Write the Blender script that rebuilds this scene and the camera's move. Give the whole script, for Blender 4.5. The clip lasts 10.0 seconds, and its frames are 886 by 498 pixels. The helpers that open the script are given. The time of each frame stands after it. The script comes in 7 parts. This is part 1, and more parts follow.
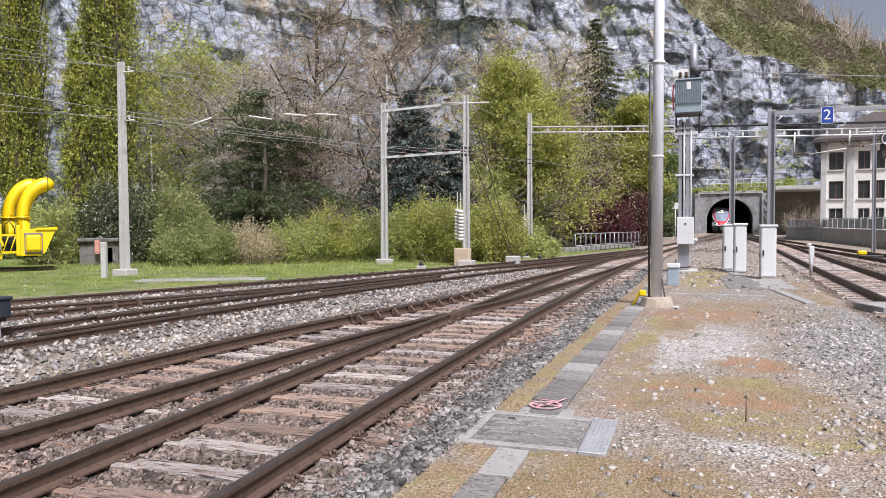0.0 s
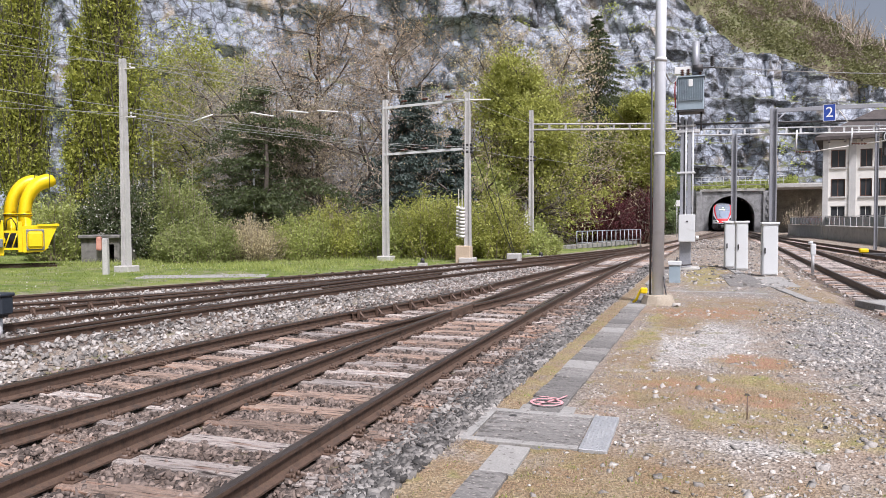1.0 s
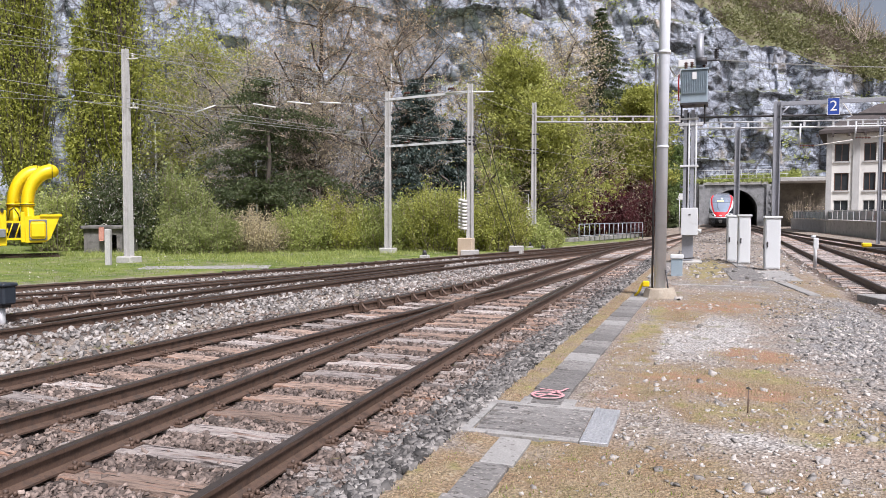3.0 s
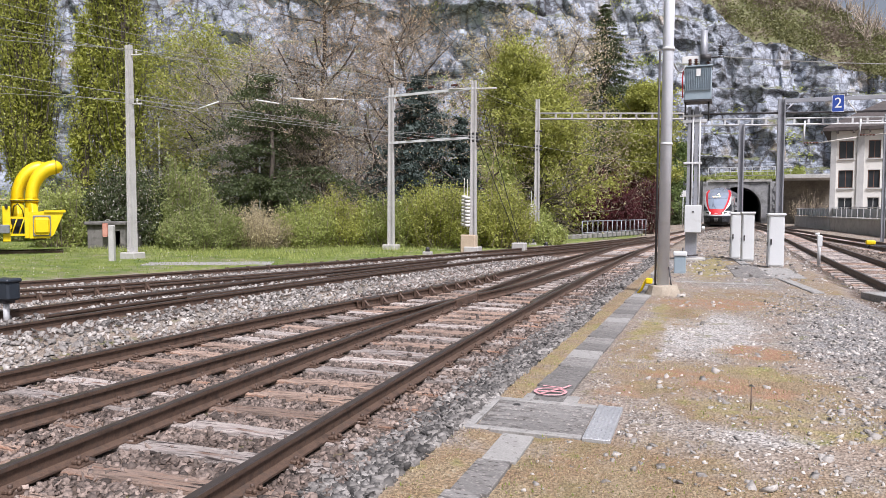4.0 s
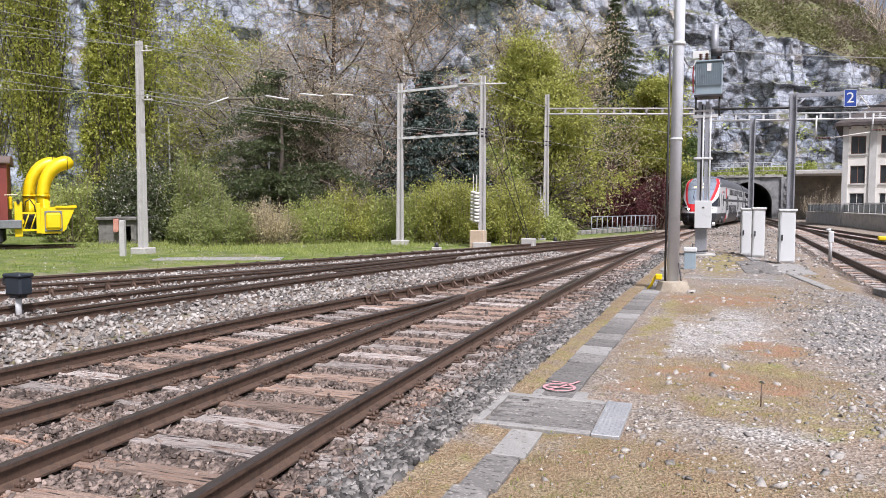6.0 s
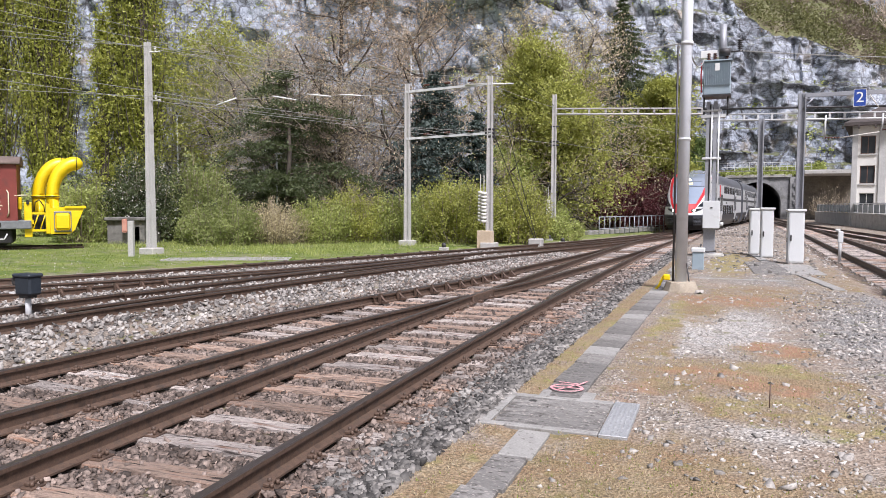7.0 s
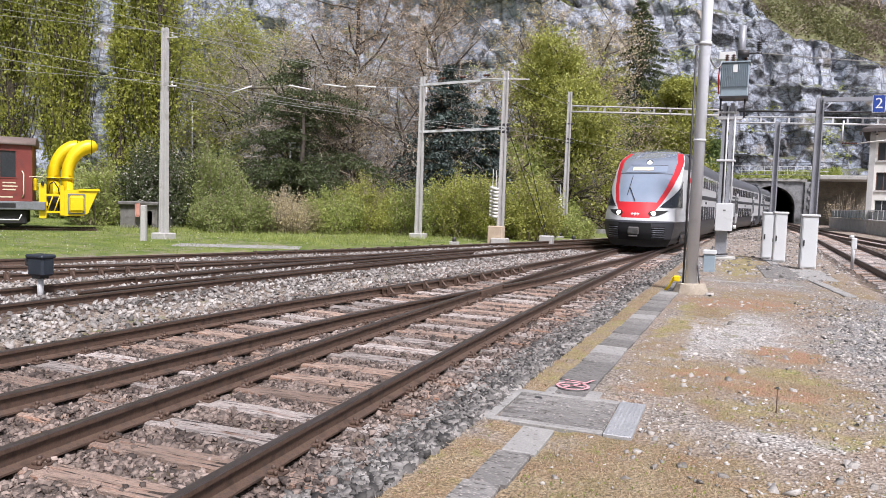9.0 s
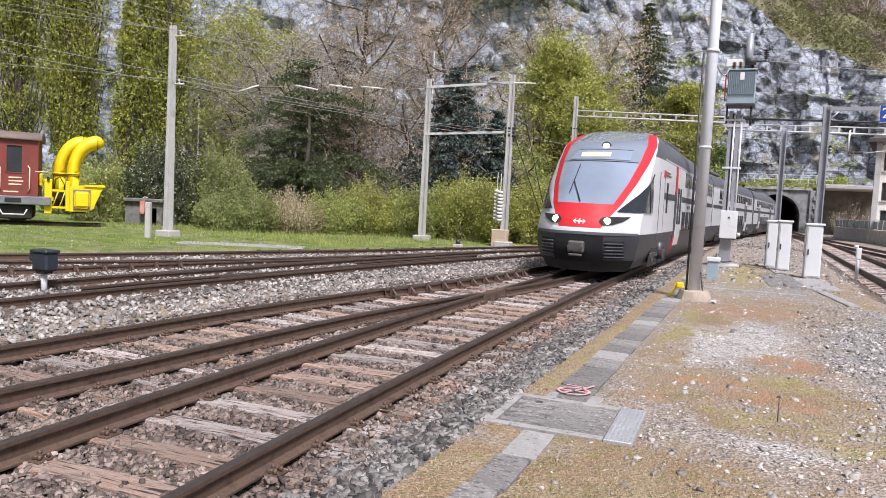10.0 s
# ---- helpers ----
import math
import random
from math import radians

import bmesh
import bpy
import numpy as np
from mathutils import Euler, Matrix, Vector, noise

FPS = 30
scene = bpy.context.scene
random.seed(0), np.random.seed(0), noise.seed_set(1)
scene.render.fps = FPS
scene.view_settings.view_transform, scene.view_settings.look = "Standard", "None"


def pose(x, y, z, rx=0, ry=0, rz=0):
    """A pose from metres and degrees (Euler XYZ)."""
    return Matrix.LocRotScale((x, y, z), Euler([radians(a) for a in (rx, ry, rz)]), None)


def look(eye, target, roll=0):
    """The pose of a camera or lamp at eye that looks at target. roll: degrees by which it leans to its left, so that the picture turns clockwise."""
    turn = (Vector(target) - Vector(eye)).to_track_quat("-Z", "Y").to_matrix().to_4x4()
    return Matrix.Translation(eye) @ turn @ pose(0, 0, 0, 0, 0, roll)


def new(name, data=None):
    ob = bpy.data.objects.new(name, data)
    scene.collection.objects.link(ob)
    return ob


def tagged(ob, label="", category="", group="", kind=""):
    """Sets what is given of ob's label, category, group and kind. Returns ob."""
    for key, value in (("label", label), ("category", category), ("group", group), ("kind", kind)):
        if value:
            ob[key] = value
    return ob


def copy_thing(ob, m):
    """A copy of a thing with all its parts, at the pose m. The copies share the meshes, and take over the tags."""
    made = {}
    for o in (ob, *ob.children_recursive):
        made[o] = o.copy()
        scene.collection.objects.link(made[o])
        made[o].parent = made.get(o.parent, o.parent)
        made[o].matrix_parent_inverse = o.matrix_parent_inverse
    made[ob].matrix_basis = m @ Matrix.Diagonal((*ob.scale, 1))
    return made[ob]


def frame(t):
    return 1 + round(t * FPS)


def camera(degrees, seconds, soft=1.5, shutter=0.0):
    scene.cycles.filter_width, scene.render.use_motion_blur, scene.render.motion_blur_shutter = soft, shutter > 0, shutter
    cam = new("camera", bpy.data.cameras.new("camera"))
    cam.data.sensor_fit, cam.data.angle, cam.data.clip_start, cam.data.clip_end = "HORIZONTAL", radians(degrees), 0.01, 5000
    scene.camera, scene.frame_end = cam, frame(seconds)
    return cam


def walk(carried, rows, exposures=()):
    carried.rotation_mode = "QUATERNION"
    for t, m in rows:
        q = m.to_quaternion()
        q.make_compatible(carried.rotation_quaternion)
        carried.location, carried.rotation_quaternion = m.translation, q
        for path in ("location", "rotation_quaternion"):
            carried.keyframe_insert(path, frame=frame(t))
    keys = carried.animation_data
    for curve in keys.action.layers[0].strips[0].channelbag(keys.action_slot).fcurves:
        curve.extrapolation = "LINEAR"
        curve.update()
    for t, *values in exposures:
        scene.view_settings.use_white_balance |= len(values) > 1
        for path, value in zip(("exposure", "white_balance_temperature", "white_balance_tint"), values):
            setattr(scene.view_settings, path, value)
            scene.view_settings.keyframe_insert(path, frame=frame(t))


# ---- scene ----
cam = camera(62.19, 10.0, 0.7)
EYE = (0.0, 0.0, 1.68)
# seconds, heading to the left of +y, tilt, roll
AIM = (
    (0, 20.132, -1.997, -0.301),
    (0.5, 20.183, -2.079, -0.231),
    (1, 20.238, -2.217, -0.212),
    (1.5, 20.252, -2.345, -0.212),
    (2, 20.252, -2.525, -0.092),
    (2.5, 20.300, -2.687, -0.000),
    (4, 20.636, -3.083, 0.173),
    (4.5, 20.756, -3.219, 0.190),
    (5, 20.925, -3.331, 0.171),
    (5.5, 21.107, -3.402, 0.198),
    (7, 21.905, -3.412, 0.166),
    (7.5, 22.177, -3.417, 0.276),
    (8, 22.435, -3.544, 0.582),
    (8.5, 22.599, -3.708, 1.201),
    (9, 22.695, -3.898, 1.928),
    (9.5, 22.790, -3.942, 2.595),
    (10, 22.970, -3.724, 2.956),
)


def aim(yaw, tilt, roll):
    return pose(*EYE, 90 + tilt, 0, yaw) @ pose(0, 0, 0, 0, 0, roll)


walk(cam, [(t, aim(a, b, c)) for t, a, b, c in AIM], [(0, 0.66, 6340, 15.5), (10, 0.66, 6340, 15.5)])

# ---- light: a bright overcast sky ----
world = bpy.data.worlds.new("sky")
scene.world = world
world.use_nodes = True
wn = world.node_tree.nodes
wl = world.node_tree.links
sky = wn.new("ShaderNodeTexSky")
sky.sky_type = "NISHITA"
sky.sun_disc = False
sky.sun_elevation, sky.sun_rotation = radians(56), radians(135)
sky.dust_density = 4.0
veil = wn.new("ShaderNodeHueSaturation")
veil.inputs["Saturation"].default_value = 0.55
wl.new(sky.outputs[0], veil.inputs["Color"])
wl.new(veil.outputs[0], wn["Background"].inputs["Color"])
wn["Background"].inputs["Strength"].default_value = 0.066
sun = new("sun", bpy.data.lights.new("sun", "SUN"))
sun.data.energy, sun.data.angle, sun.data.color = 3.5, radians(11), (1.0, 0.982, 0.985)
sun.matrix_world = look((26, -26, 55), (0, 0, 0))

# ---- building helpers ----
def part(name, bm, material, parent=None, label="", smooth=False):
    """Links a bmesh as one mesh object under a thing or a part."""
    me = bpy.data.meshes.new(name)
    if smooth:
        for f in bm.faces:
            f.smooth = True
    bm.to_mesh(me)
    bm.free()
    if material:
        for m in material if isinstance(material, (list, tuple)) else (material,):
            me.materials.append(m)
    ob = new(name, me)
    ob.parent = parent
    if label:
        tagged(ob, label)
    return ob


def thing(name, at, label, category, group="", kind=""):
    ob = new(name)
    ob.empty_display_size = 0.2
    ob.matrix_basis = at if isinstance(at, Matrix) else Matrix.Translation(at)
    return tagged(ob, label, category, group, kind)


def box(bm, x0, x1, y0, y1, z0, z1, bevel=0.0, m=None):
    vs = [bm.verts.new((x, y, z)) for z in (z0, z1) for y in (y0, y1) for x in (x0, x1)]
    fs = [bm.faces.new([vs[i] for i in q]) for q in
          ((0, 2, 3, 1), (4, 5, 7, 6), (0, 1, 5, 4), (2, 6, 7, 3), (0, 4, 6, 2), (1, 3, 7, 5))]
    if bevel:
        es = list({e for f in fs for e in f.edges})
        got = bmesh.ops.bevel(bm, geom=es, offset=bevel, segments=1, affect="EDGES")
        vs = list({v for v in vs if v.is_valid} | {v for f in got["faces"] for v in f.verts})
    if m:
        bmesh.ops.transform(bm, matrix=m, verts=vs)
    return bm


def rod(bm, a, b, r0, r1=None, n=10, caps=True):
    """A straight round bar from a to b."""
    a, b = Vector(a), Vector(b)
    r1 = r0 if r1 is None else r1
    q = (b - a).to_track_quat("Z", "Y").to_matrix()
    ring = [[bm.verts.new(c + q @ Vector((r * math.cos(2 * math.pi * i / n), r * math.sin(2 * math.pi * i / n), 0)))
             for i in range(n)] for c, r in ((a, r0), (b, r1))]
    for i in range(n):
        f = bm.faces.new((ring[0][i], ring[0][(i + 1) % n], ring[1][(i + 1) % n], ring[1][i]))
        f.smooth = n > 5
    if caps:
        bm.faces.new(ring[0][::-1])
        bm.faces.new(ring[1])
    return bm


def pipe(bm, pts, radii, n=8, caps=True):
    """A round tube along points."""
    pts = [Vector(p) for p in pts]
    radii = radii if isinstance(radii, (list, tuple)) else [radii] * len(pts)
    rings, up = [], Vector((0.123, 0.456, 0.88)).normalized()
    for i, (p, r) in enumerate(zip(pts, radii)):
        d = (pts[min(i + 1, len(pts) - 1)] - pts[max(i - 1, 0)]).normalized()
        u = d.cross(up)
        u = u.normalized() if u.length > 1e-4 else d.orthogonal().normalized()
        v = d.cross(u)
        up = (up - d * up.dot(d)).normalized() if (up - d * up.dot(d)).length > 0.2 else v
        rings.append([bm.verts.new(p + (u * math.cos(2 * math.pi * k / n) + v * math.sin(2 * math.pi * k / n)) * r) for k in range(n)])
    for a, b in zip(rings, rings[1:]):
        for k in range(n):
            f = bm.faces.new((a[k], a[(k + 1) % n], b[(k + 1) % n], b[k]))
            f.smooth = n > 4
    if caps:
        bm.faces.new(rings[0][::-1])
        bm.faces.new(rings[-1])
    return bm


def sweep(bm, profile, pts, closed=True):
    """A profile of (across, up) drawn along level points."""
    pts = [Vector(p) for p in pts]
    rings = []
    for i, p in enumerate(pts):
        d = pts[min(i + 1, len(pts) - 1)] - pts[max(i - 1, 0)]
        d.z = 0
        d.normalize()
        s = Vector((d.y, -d.x, 0))
        rings.append([bm.verts.new(p + s * a + Vector((0, 0, u))) for a, u in profile])
    n = len(profile)
    for a, b in zip(rings, rings[1:]):
        for k in range(n if closed else n - 1):
            bm.faces.new((a[k], b[k], b[(k + 1) % n], a[(k + 1) % n]))
    if closed:
        bm.faces.new(rings[0])
        bm.faces.new(rings[-1][::-1])
    return bm


def BM():
    return bmesh.new()


def fbm(x, y, z=0.0, octaves=4):
    return noise.fractal((x, y, z), 1.0, 2.0, octaves)


# ---- materials ----
def material(name, colours, scale=5.0, rough=0.7, metal=0.0, bump=0.2, bump_scale=60.0, dist=0.01, spots=None, per_piece=0.0, stretch=None, emit=0.0, coat=0.0, grain=1.0):
    """Colours mixed by a broad noise and a fine one; spots: (colour, scale, low, high) stains of their own shape."""
    m = bpy.data.materials.new(name)
    m.use_nodes = True
    nt = m.node_tree
    nd, ln = nt.nodes, nt.links
    bsdf = nd["Principled BSDF"]
    co = nd.new("ShaderNodeTexCoord")
    src = co.outputs["Object"]
    if stretch:
        mp = nd.new("ShaderNodeMapping")
        mp.inputs["Scale"].default_value = stretch
        ln.new(src, mp.inputs["Vector"])
        src = mp.outputs[0]
    n1 = nd.new("ShaderNodeTexNoise")
    n1.inputs["Scale"].default_value, n1.inputs["Detail"].default_value = scale, 6.0
    n1.inputs["Roughness"].default_value = 0.65
    ln.new(src, n1.inputs["Vector"])
    ramp = nd.new("ShaderNodeValToRGB")
    cr = ramp.color_ramp
    k = len(colours)
    while len(cr.elements) < k:
        cr.elements.new(0.5)
    for i, c in enumerate(colours):
        cr.elements[i].position = 0.3 + 0.4 * i / max(1, k - 1)
        cr.elements[i].color = (*c, 1)
    ln.new(n1.outputs["Fac"], ramp.inputs["Fac"])
    col = ramp.outputs["Color"]
    n2 = nd.new("ShaderNodeTexNoise")
    n2.inputs["Scale"].default_value, n2.inputs["Detail"].default_value = bump_scale, 5.0
    ln.new(src, n2.inputs["Vector"])
    if spots:
        for c, s, lo, hi in spots:
            n3 = nd.new("ShaderNodeTexNoise")
            n3.inputs["Scale"].default_value, n3.inputs["Detail"].default_value = s, 5.0
            ln.new(src, n3.inputs["Vector"])
            mr = nd.new("ShaderNodeMapRange")
            mr.inputs["From Min"].default_value, mr.inputs["From Max"].default_value = lo, hi
            ln.new(n3.outputs["Fac"], mr.inputs["Value"])
            mx = nd.new("ShaderNodeMix")
            mx.data_type = "RGBA"
            ln.new(mr.outputs[0], mx.inputs["Factor"])
            ln.new(col, mx.inputs["A"])
            mx.inputs["B"].default_value = (*c, 1)
            col = mx.outputs["Result"]
    fine = nd.new("ShaderNodeMapRange")
    fine.inputs["From Min"].default_value, fine.inputs["From Max"].default_value = 0.25, 0.75
    fine.inputs["To Min"].default_value, fine.inputs["To Max"].default_value = 1 - 0.18 * grain, 1 + 0.15 * grain
    ln.new(n2.outputs["Fac"], fine.inputs["Value"])
    val = fine.outputs[0]
    if per_piece:
        oi = nd.new("ShaderNodeObjectInfo")
        ge = nd.new("ShaderNodeNewGeometry")
        ad = nd.new("ShaderNodeMath")
        ad.operation = "ADD"
        ln.new(oi.outputs["Random"], ad.inputs[0])
        ln.new(ge.outputs["Random Per Island"], ad.inputs[1])
        fr = nd.new("ShaderNodeMath")
        fr.operation = "FRACT"
        ln.new(ad.outputs[0], fr.inputs[0])
        m2 = nd.new("ShaderNodeMapRange")
        m2.inputs["To Min"].default_value, m2.inputs["To Max"].default_value = 1 - per_piece, 1 + per_piece
        ln.new(fr.outputs[0], m2.inputs["Value"])
        mu = nd.new("ShaderNodeMath")
        mu.operation = "MULTIPLY"
        ln.new(val, mu.inputs[0])
        ln.new(m2.outputs[0], mu.inputs[1])
        val = mu.outputs[0]
    sc = nd.new("ShaderNodeVectorMath")
    sc.operation = "SCALE"
    ln.new(col, sc.inputs[0])
    ln.new(val, sc.inputs["Scale"])
    ln.new(sc.outputs[0], bsdf.inputs["Base Color"])
    bsdf.inputs["Roughness"].default_value = rough
    bsdf.inputs["Metallic"].default_value = metal
    bsdf.inputs["Coat Weight"].default_value = coat
    if bump:
        bp = nd.new("ShaderNodeBump")
        bp.inputs["Strength"].default_value, bp.inputs["Distance"].default_value = bump, dist
        ln.new(n2.outputs["Fac"], bp.inputs["Height"])
        ln.new(bp.outputs[0], bsdf.inputs["Normal"])
    if emit:
        bsdf.inputs["Emission Color"].default_value = (*colours[0], 1)
        bsdf.inputs["Emission Strength"].default_value = emit
    return m


M_rail = material("rusty_rail", [(0.050, 0.034, 0.027), (0.125, 0.080, 0.058), (0.065, 0.050, 0.043)], 8, 0.6, 0.2, 0.3, 90, 0.004)
M_railtop = material("worn_rail_head", [(0.075, 0.060, 0.055), (0.13, 0.11, 0.105)], 4, 0.4, 0.6, 0.1, 60, 0.002)
M_sleeper = material("weathered_sleeper", [(0.13, 0.108, 0.098), (0.50, 0.44, 0.41), (0.30, 0.245, 0.215)], 2.2, 0.88, 0, 1.0, 24, 0.018, per_piece=0.35, stretch=(1, 12, 12), spots=[((0.05, 0.038, 0.034), 3.0, 0.56, 0.63), ((0.22, 0.11, 0.065), 0.9, 0.58, 0.70)])
M_sleeper_brown = material("rust_stained_sleeper", [(0.10, 0.066, 0.05), (0.42, 0.31, 0.25), (0.36, 0.19, 0.12)], 2.0, 0.88, 0, 1.0, 24, 0.018, per_piece=0.3, stretch=(1, 12, 12), spots=[((0.05, 0.036, 0.03), 3.0, 0.57, 0.64)])
M_conc = material("concrete", [(0.36, 0.35, 0.33), (0.5, 0.49, 0.47)], 1.5, 0.85, 0, 0.3, 60, 0.006, spots=[((0.2, 0.19, 0.17), 3, 0.55, 0.75)])
M_galv = material("galvanised_steel", [(0.56, 0.57, 0.585), (0.66, 0.67, 0.68)], 2, 0.55, 0.0, 0.06, 60, 0.003, spots=[((0.38, 0.38, 0.38), 3, 0.55, 0.8)], grain=0.25)
M_white = material("white_enamel", [(0.72, 0.72, 0.71), (0.78, 0.78, 0.77)], 1, 0.35, 0, 0.03, 80, 0.002, grain=0.25)
M_red = material("red_enamel", [(0.55, 0.02, 0.02), (0.6, 0.025, 0.025)], 1, 0.3, 0, 0, 80)
M_yellow = material("yellow_paint", [(0.75, 0.52, 0.0), (0.85, 0.62, 0.01)], 2, 0.4, 0, 0.08, 40, 0.004, grain=0.25)

# ---- more materials ----
def leafy(name, a, b, rough=0.55, trans=0.42):
    """Thin leaves: colour varies from leaf to leaf, light passes through."""
    m = bpy.data.materials.new(name)
    m.use_nodes = True
    nd, ln = m.node_tree.nodes, m.node_tree.links
    bsdf = nd["Principled BSDF"]
    ge = nd.new("ShaderNodeNewGeometry")
    co = nd.new("ShaderNodeTexCoord")
    nz = nd.new("ShaderNodeTexNoise")
    nz.inputs["Scale"].default_value = 0.8
    ln.new(co.outputs["Object"], nz.inputs["Vector"])
    ad = nd.new("ShaderNodeMath")
    ad.operation = "MULTIPLY_ADD"
    ad.inputs[1].default_value = 0.55
    ln.new(ge.outputs["Random Per Island"], ad.inputs[0])
    sb = nd.new("ShaderNodeMath")
    sb.operation = "MULTIPLY_ADD"
    sb.inputs[1].default_value, sb.inputs[2].default_value = 1.2, -0.35
    ln.new(nz.outputs["Fac"], sb.inputs[0])
    ln.new(sb.outputs[0], ad.inputs[2])
    mx = nd.new("ShaderNodeMix")
    mx.data_type = "RGBA"
    mx.inputs["A"].default_value, mx.inputs["B"].default_value = (*a, 1), (*b, 1)
    ln.new(ad.outputs[0], mx.inputs["Factor"])
    ln.new(mx.outputs["Result"], bsdf.inputs["Base Color"])
    bsdf.inputs["Roughness"].default_value = rough
    tr = nd.new("ShaderNodeBsdfTranslucent")
    ln.new(mx.outputs["Result"], tr.inputs["Color"])
    ms = nd.new("ShaderNodeMixShader")
    ms.inputs[0].default_value = trans
    ln.new(bsdf.outputs[0], ms.inputs[1])
    ln.new(tr.outputs[0], ms.inputs[2])
    ln.new(ms.outputs[0], nd["Material Output"].inputs["Surface"])
    return m


def rock_material():
    m = bpy.data.materials.new("limestone_cliff")
    m.use_nodes = True
    nd, ln = m.node_tree.nodes, m.node_tree.links
    bsdf = nd["Principled BSDF"]
    bsdf.inputs["Roughness"].default_value = 0.92
    co = nd.new("ShaderNodeTexCoord")

    def tex(kind, scale, stretch, detail=8.0):
        mp = nd.new("ShaderNodeMapping")
        mp.inputs["Scale"].default_value = stretch
        ln.new(co.outputs["Object"], mp.inputs["Vector"])
        t = nd.new(kind)
        t.inputs["Scale"].default_value = scale
        if kind == "ShaderNodeTexNoise":
            t.inputs["Detail"].default_value, t.inputs["Roughness"].default_value = detail, 0.68
        ln.new(mp.outputs[0], t.inputs["Vector"])
        return t

    def span(value, lo, hi, a=0.0, b=1.0):
        r = nd.new("ShaderNodeMapRange")
        for k, v in (("From Min", lo), ("From Max", hi), ("To Min", a), ("To Max", b)):
            r.inputs[k].default_value = v
        ln.new(value, r.inputs["Value"])
        return r.outputs[0]

    def mix(fac, a, b):
        x = nd.new("ShaderNodeMix")
        x.data_type = "RGBA"
        ln.new(fac, x.inputs["Factor"])
        for s, v in (("A", a), ("B", b)):
            if isinstance(v, tuple):
                x.inputs[s].default_value = (*v, 1)
            else:
                ln.new(v, x.inputs[s])
        return x.outputs["Result"]

    broad = tex("ShaderNodeTexNoise", 0.07, (1, 1, 0.7), 6.0)
    streak = tex("ShaderNodeTexNoise", 0.34, (1, 1, 0.09), 9.0)
    wash = tex("ShaderNodeTexNoise", 0.8, (1, 1, 0.07), 7.0)
    grain = tex("ShaderNodeTexNoise", 1.5, (1.1, 1.1, 0.9), 12.0)
    stain = tex("ShaderNodeTexNoise", 0.13, (1, 1, 0.8), 9.0)
    joint = tex("ShaderNodeTexNoise", 0.30, (0.22, 0.22, 1.5), 7.0)
    col = mix(span(broad.outputs["Fac"], 0.36, 0.64), (0.29, 0.325, 0.395), (0.43, 0.465, 0.535))
    # blocks of beds: each has a tone of its own, parted by thin dark joints bent by the grain
    bend = nd.new("ShaderNodeVectorMath")
    bend.operation = "MULTIPLY_ADD"
    bend.inputs[1].default_value = (1.3, 1.3, 1.3)
    ln.new(tex("ShaderNodeTexNoise", 0.45, (1, 1, 1), 3.0).outputs["Color"], bend.inputs[0])
    ln.new(co.outputs["Object"], bend.inputs[2])
    for size, tall, wide, much in ((0.15, 0.7, 0.045, 1.0), (0.40, 1.15, 0.075, 0.9), (0.95, 1.0, 0.10, 0.5)):
        flat = nd.new("ShaderNodeMapping")
        flat.inputs["Scale"].default_value = (1.0, 1.0, tall)
        ln.new(bend.outputs[0], flat.inputs["Vector"])
        tone = nd.new("ShaderNodeTexVoronoi")
        edge = nd.new("ShaderNodeTexVoronoi")
        edge.feature = "DISTANCE_TO_EDGE"
        for v in (tone, edge):
            v.inputs["Scale"].default_value = size
            ln.new(flat.outputs[0], v.inputs["Vector"])
        rgb = nd.new("ShaderNodeSeparateColor")
        ln.new(tone.outputs["Color"], rgb.inputs[0])
        dim = nd.new("ShaderNodeVectorMath")
        dim.operation = "SCALE"
        ln.new(col, dim.inputs[0])
        ln.new(span(rgb.outputs[0], 0, 1, 0.85, 1.15), dim.inputs["Scale"])
        # the joints come and go
        gone = nd.new("ShaderNodeMath")
        gone.operation = "MULTIPLY"
        ln.new(span(edge.outputs["Distance"], 0.0, wide, much, 0.0), gone.inputs[0])
        ln.new(span(broad.outputs["Fac"], 0.42, 0.60, 1.0, 0.55), gone.inputs[1])
        col = mix(gone.outputs[0], dim.outputs[0], (0.06, 0.057, 0.06))
    col = mix(span(streak.outputs["Fac"], 0.57, 0.70, 0, 0.4), col, (0.12, 0.12, 0.135))
    col = mix(span(wash.outputs["Fac"], 0.57, 0.68, 0, 0.4), col, (0.66, 0.67, 0.69))
    col = mix(span(stain.outputs["Fac"], 0.55, 0.66, 0, 0.7), col, (0.38, 0.30, 0.20))
    col = mix(span(stain.outputs["Fac"], 0.38, 0.30, 0, 0.5), col, (0.15, 0.16, 0.10))
    ab = nd.new("ShaderNodeMath")
    ab.operation = "SUBTRACT"
    ab.inputs[1].default_value = 0.5
    ln.new(joint.outputs["Fac"], ab.inputs[0])
    aa = nd.new("ShaderNodeMath")
    aa.operation = "ABSOLUTE"
    ln.new(ab.outputs[0], aa.inputs[0])
    col = mix(span(aa.outputs[0], 0.0, 0.016, 0.8, 0.0), col, (0.055, 0.05, 0.05))
    ge = nd.new("ShaderNodeNewGeometry")
    sp = nd.new("ShaderNodeSeparateXYZ")
    ln.new(ge.outputs["Normal"], sp.inputs[0])
    ad = nd.new("ShaderNodeMath")
    ad.operation = "ADD"
    ln.new(sp.outputs["Z"], ad.inputs[0])
    ln.new(span(grain.outputs["Fac"], 0.3, 0.7, -0.3, 0.3), ad.inputs[1])
    col = mix(span(ad.outputs[0], 0.45, 0.75, 0, 0.85), col, (0.11, 0.12, 0.045))
    sc = nd.new("ShaderNodeVectorMath")
    sc.operation = "SCALE"
    ln.new(col, sc.inputs[0])
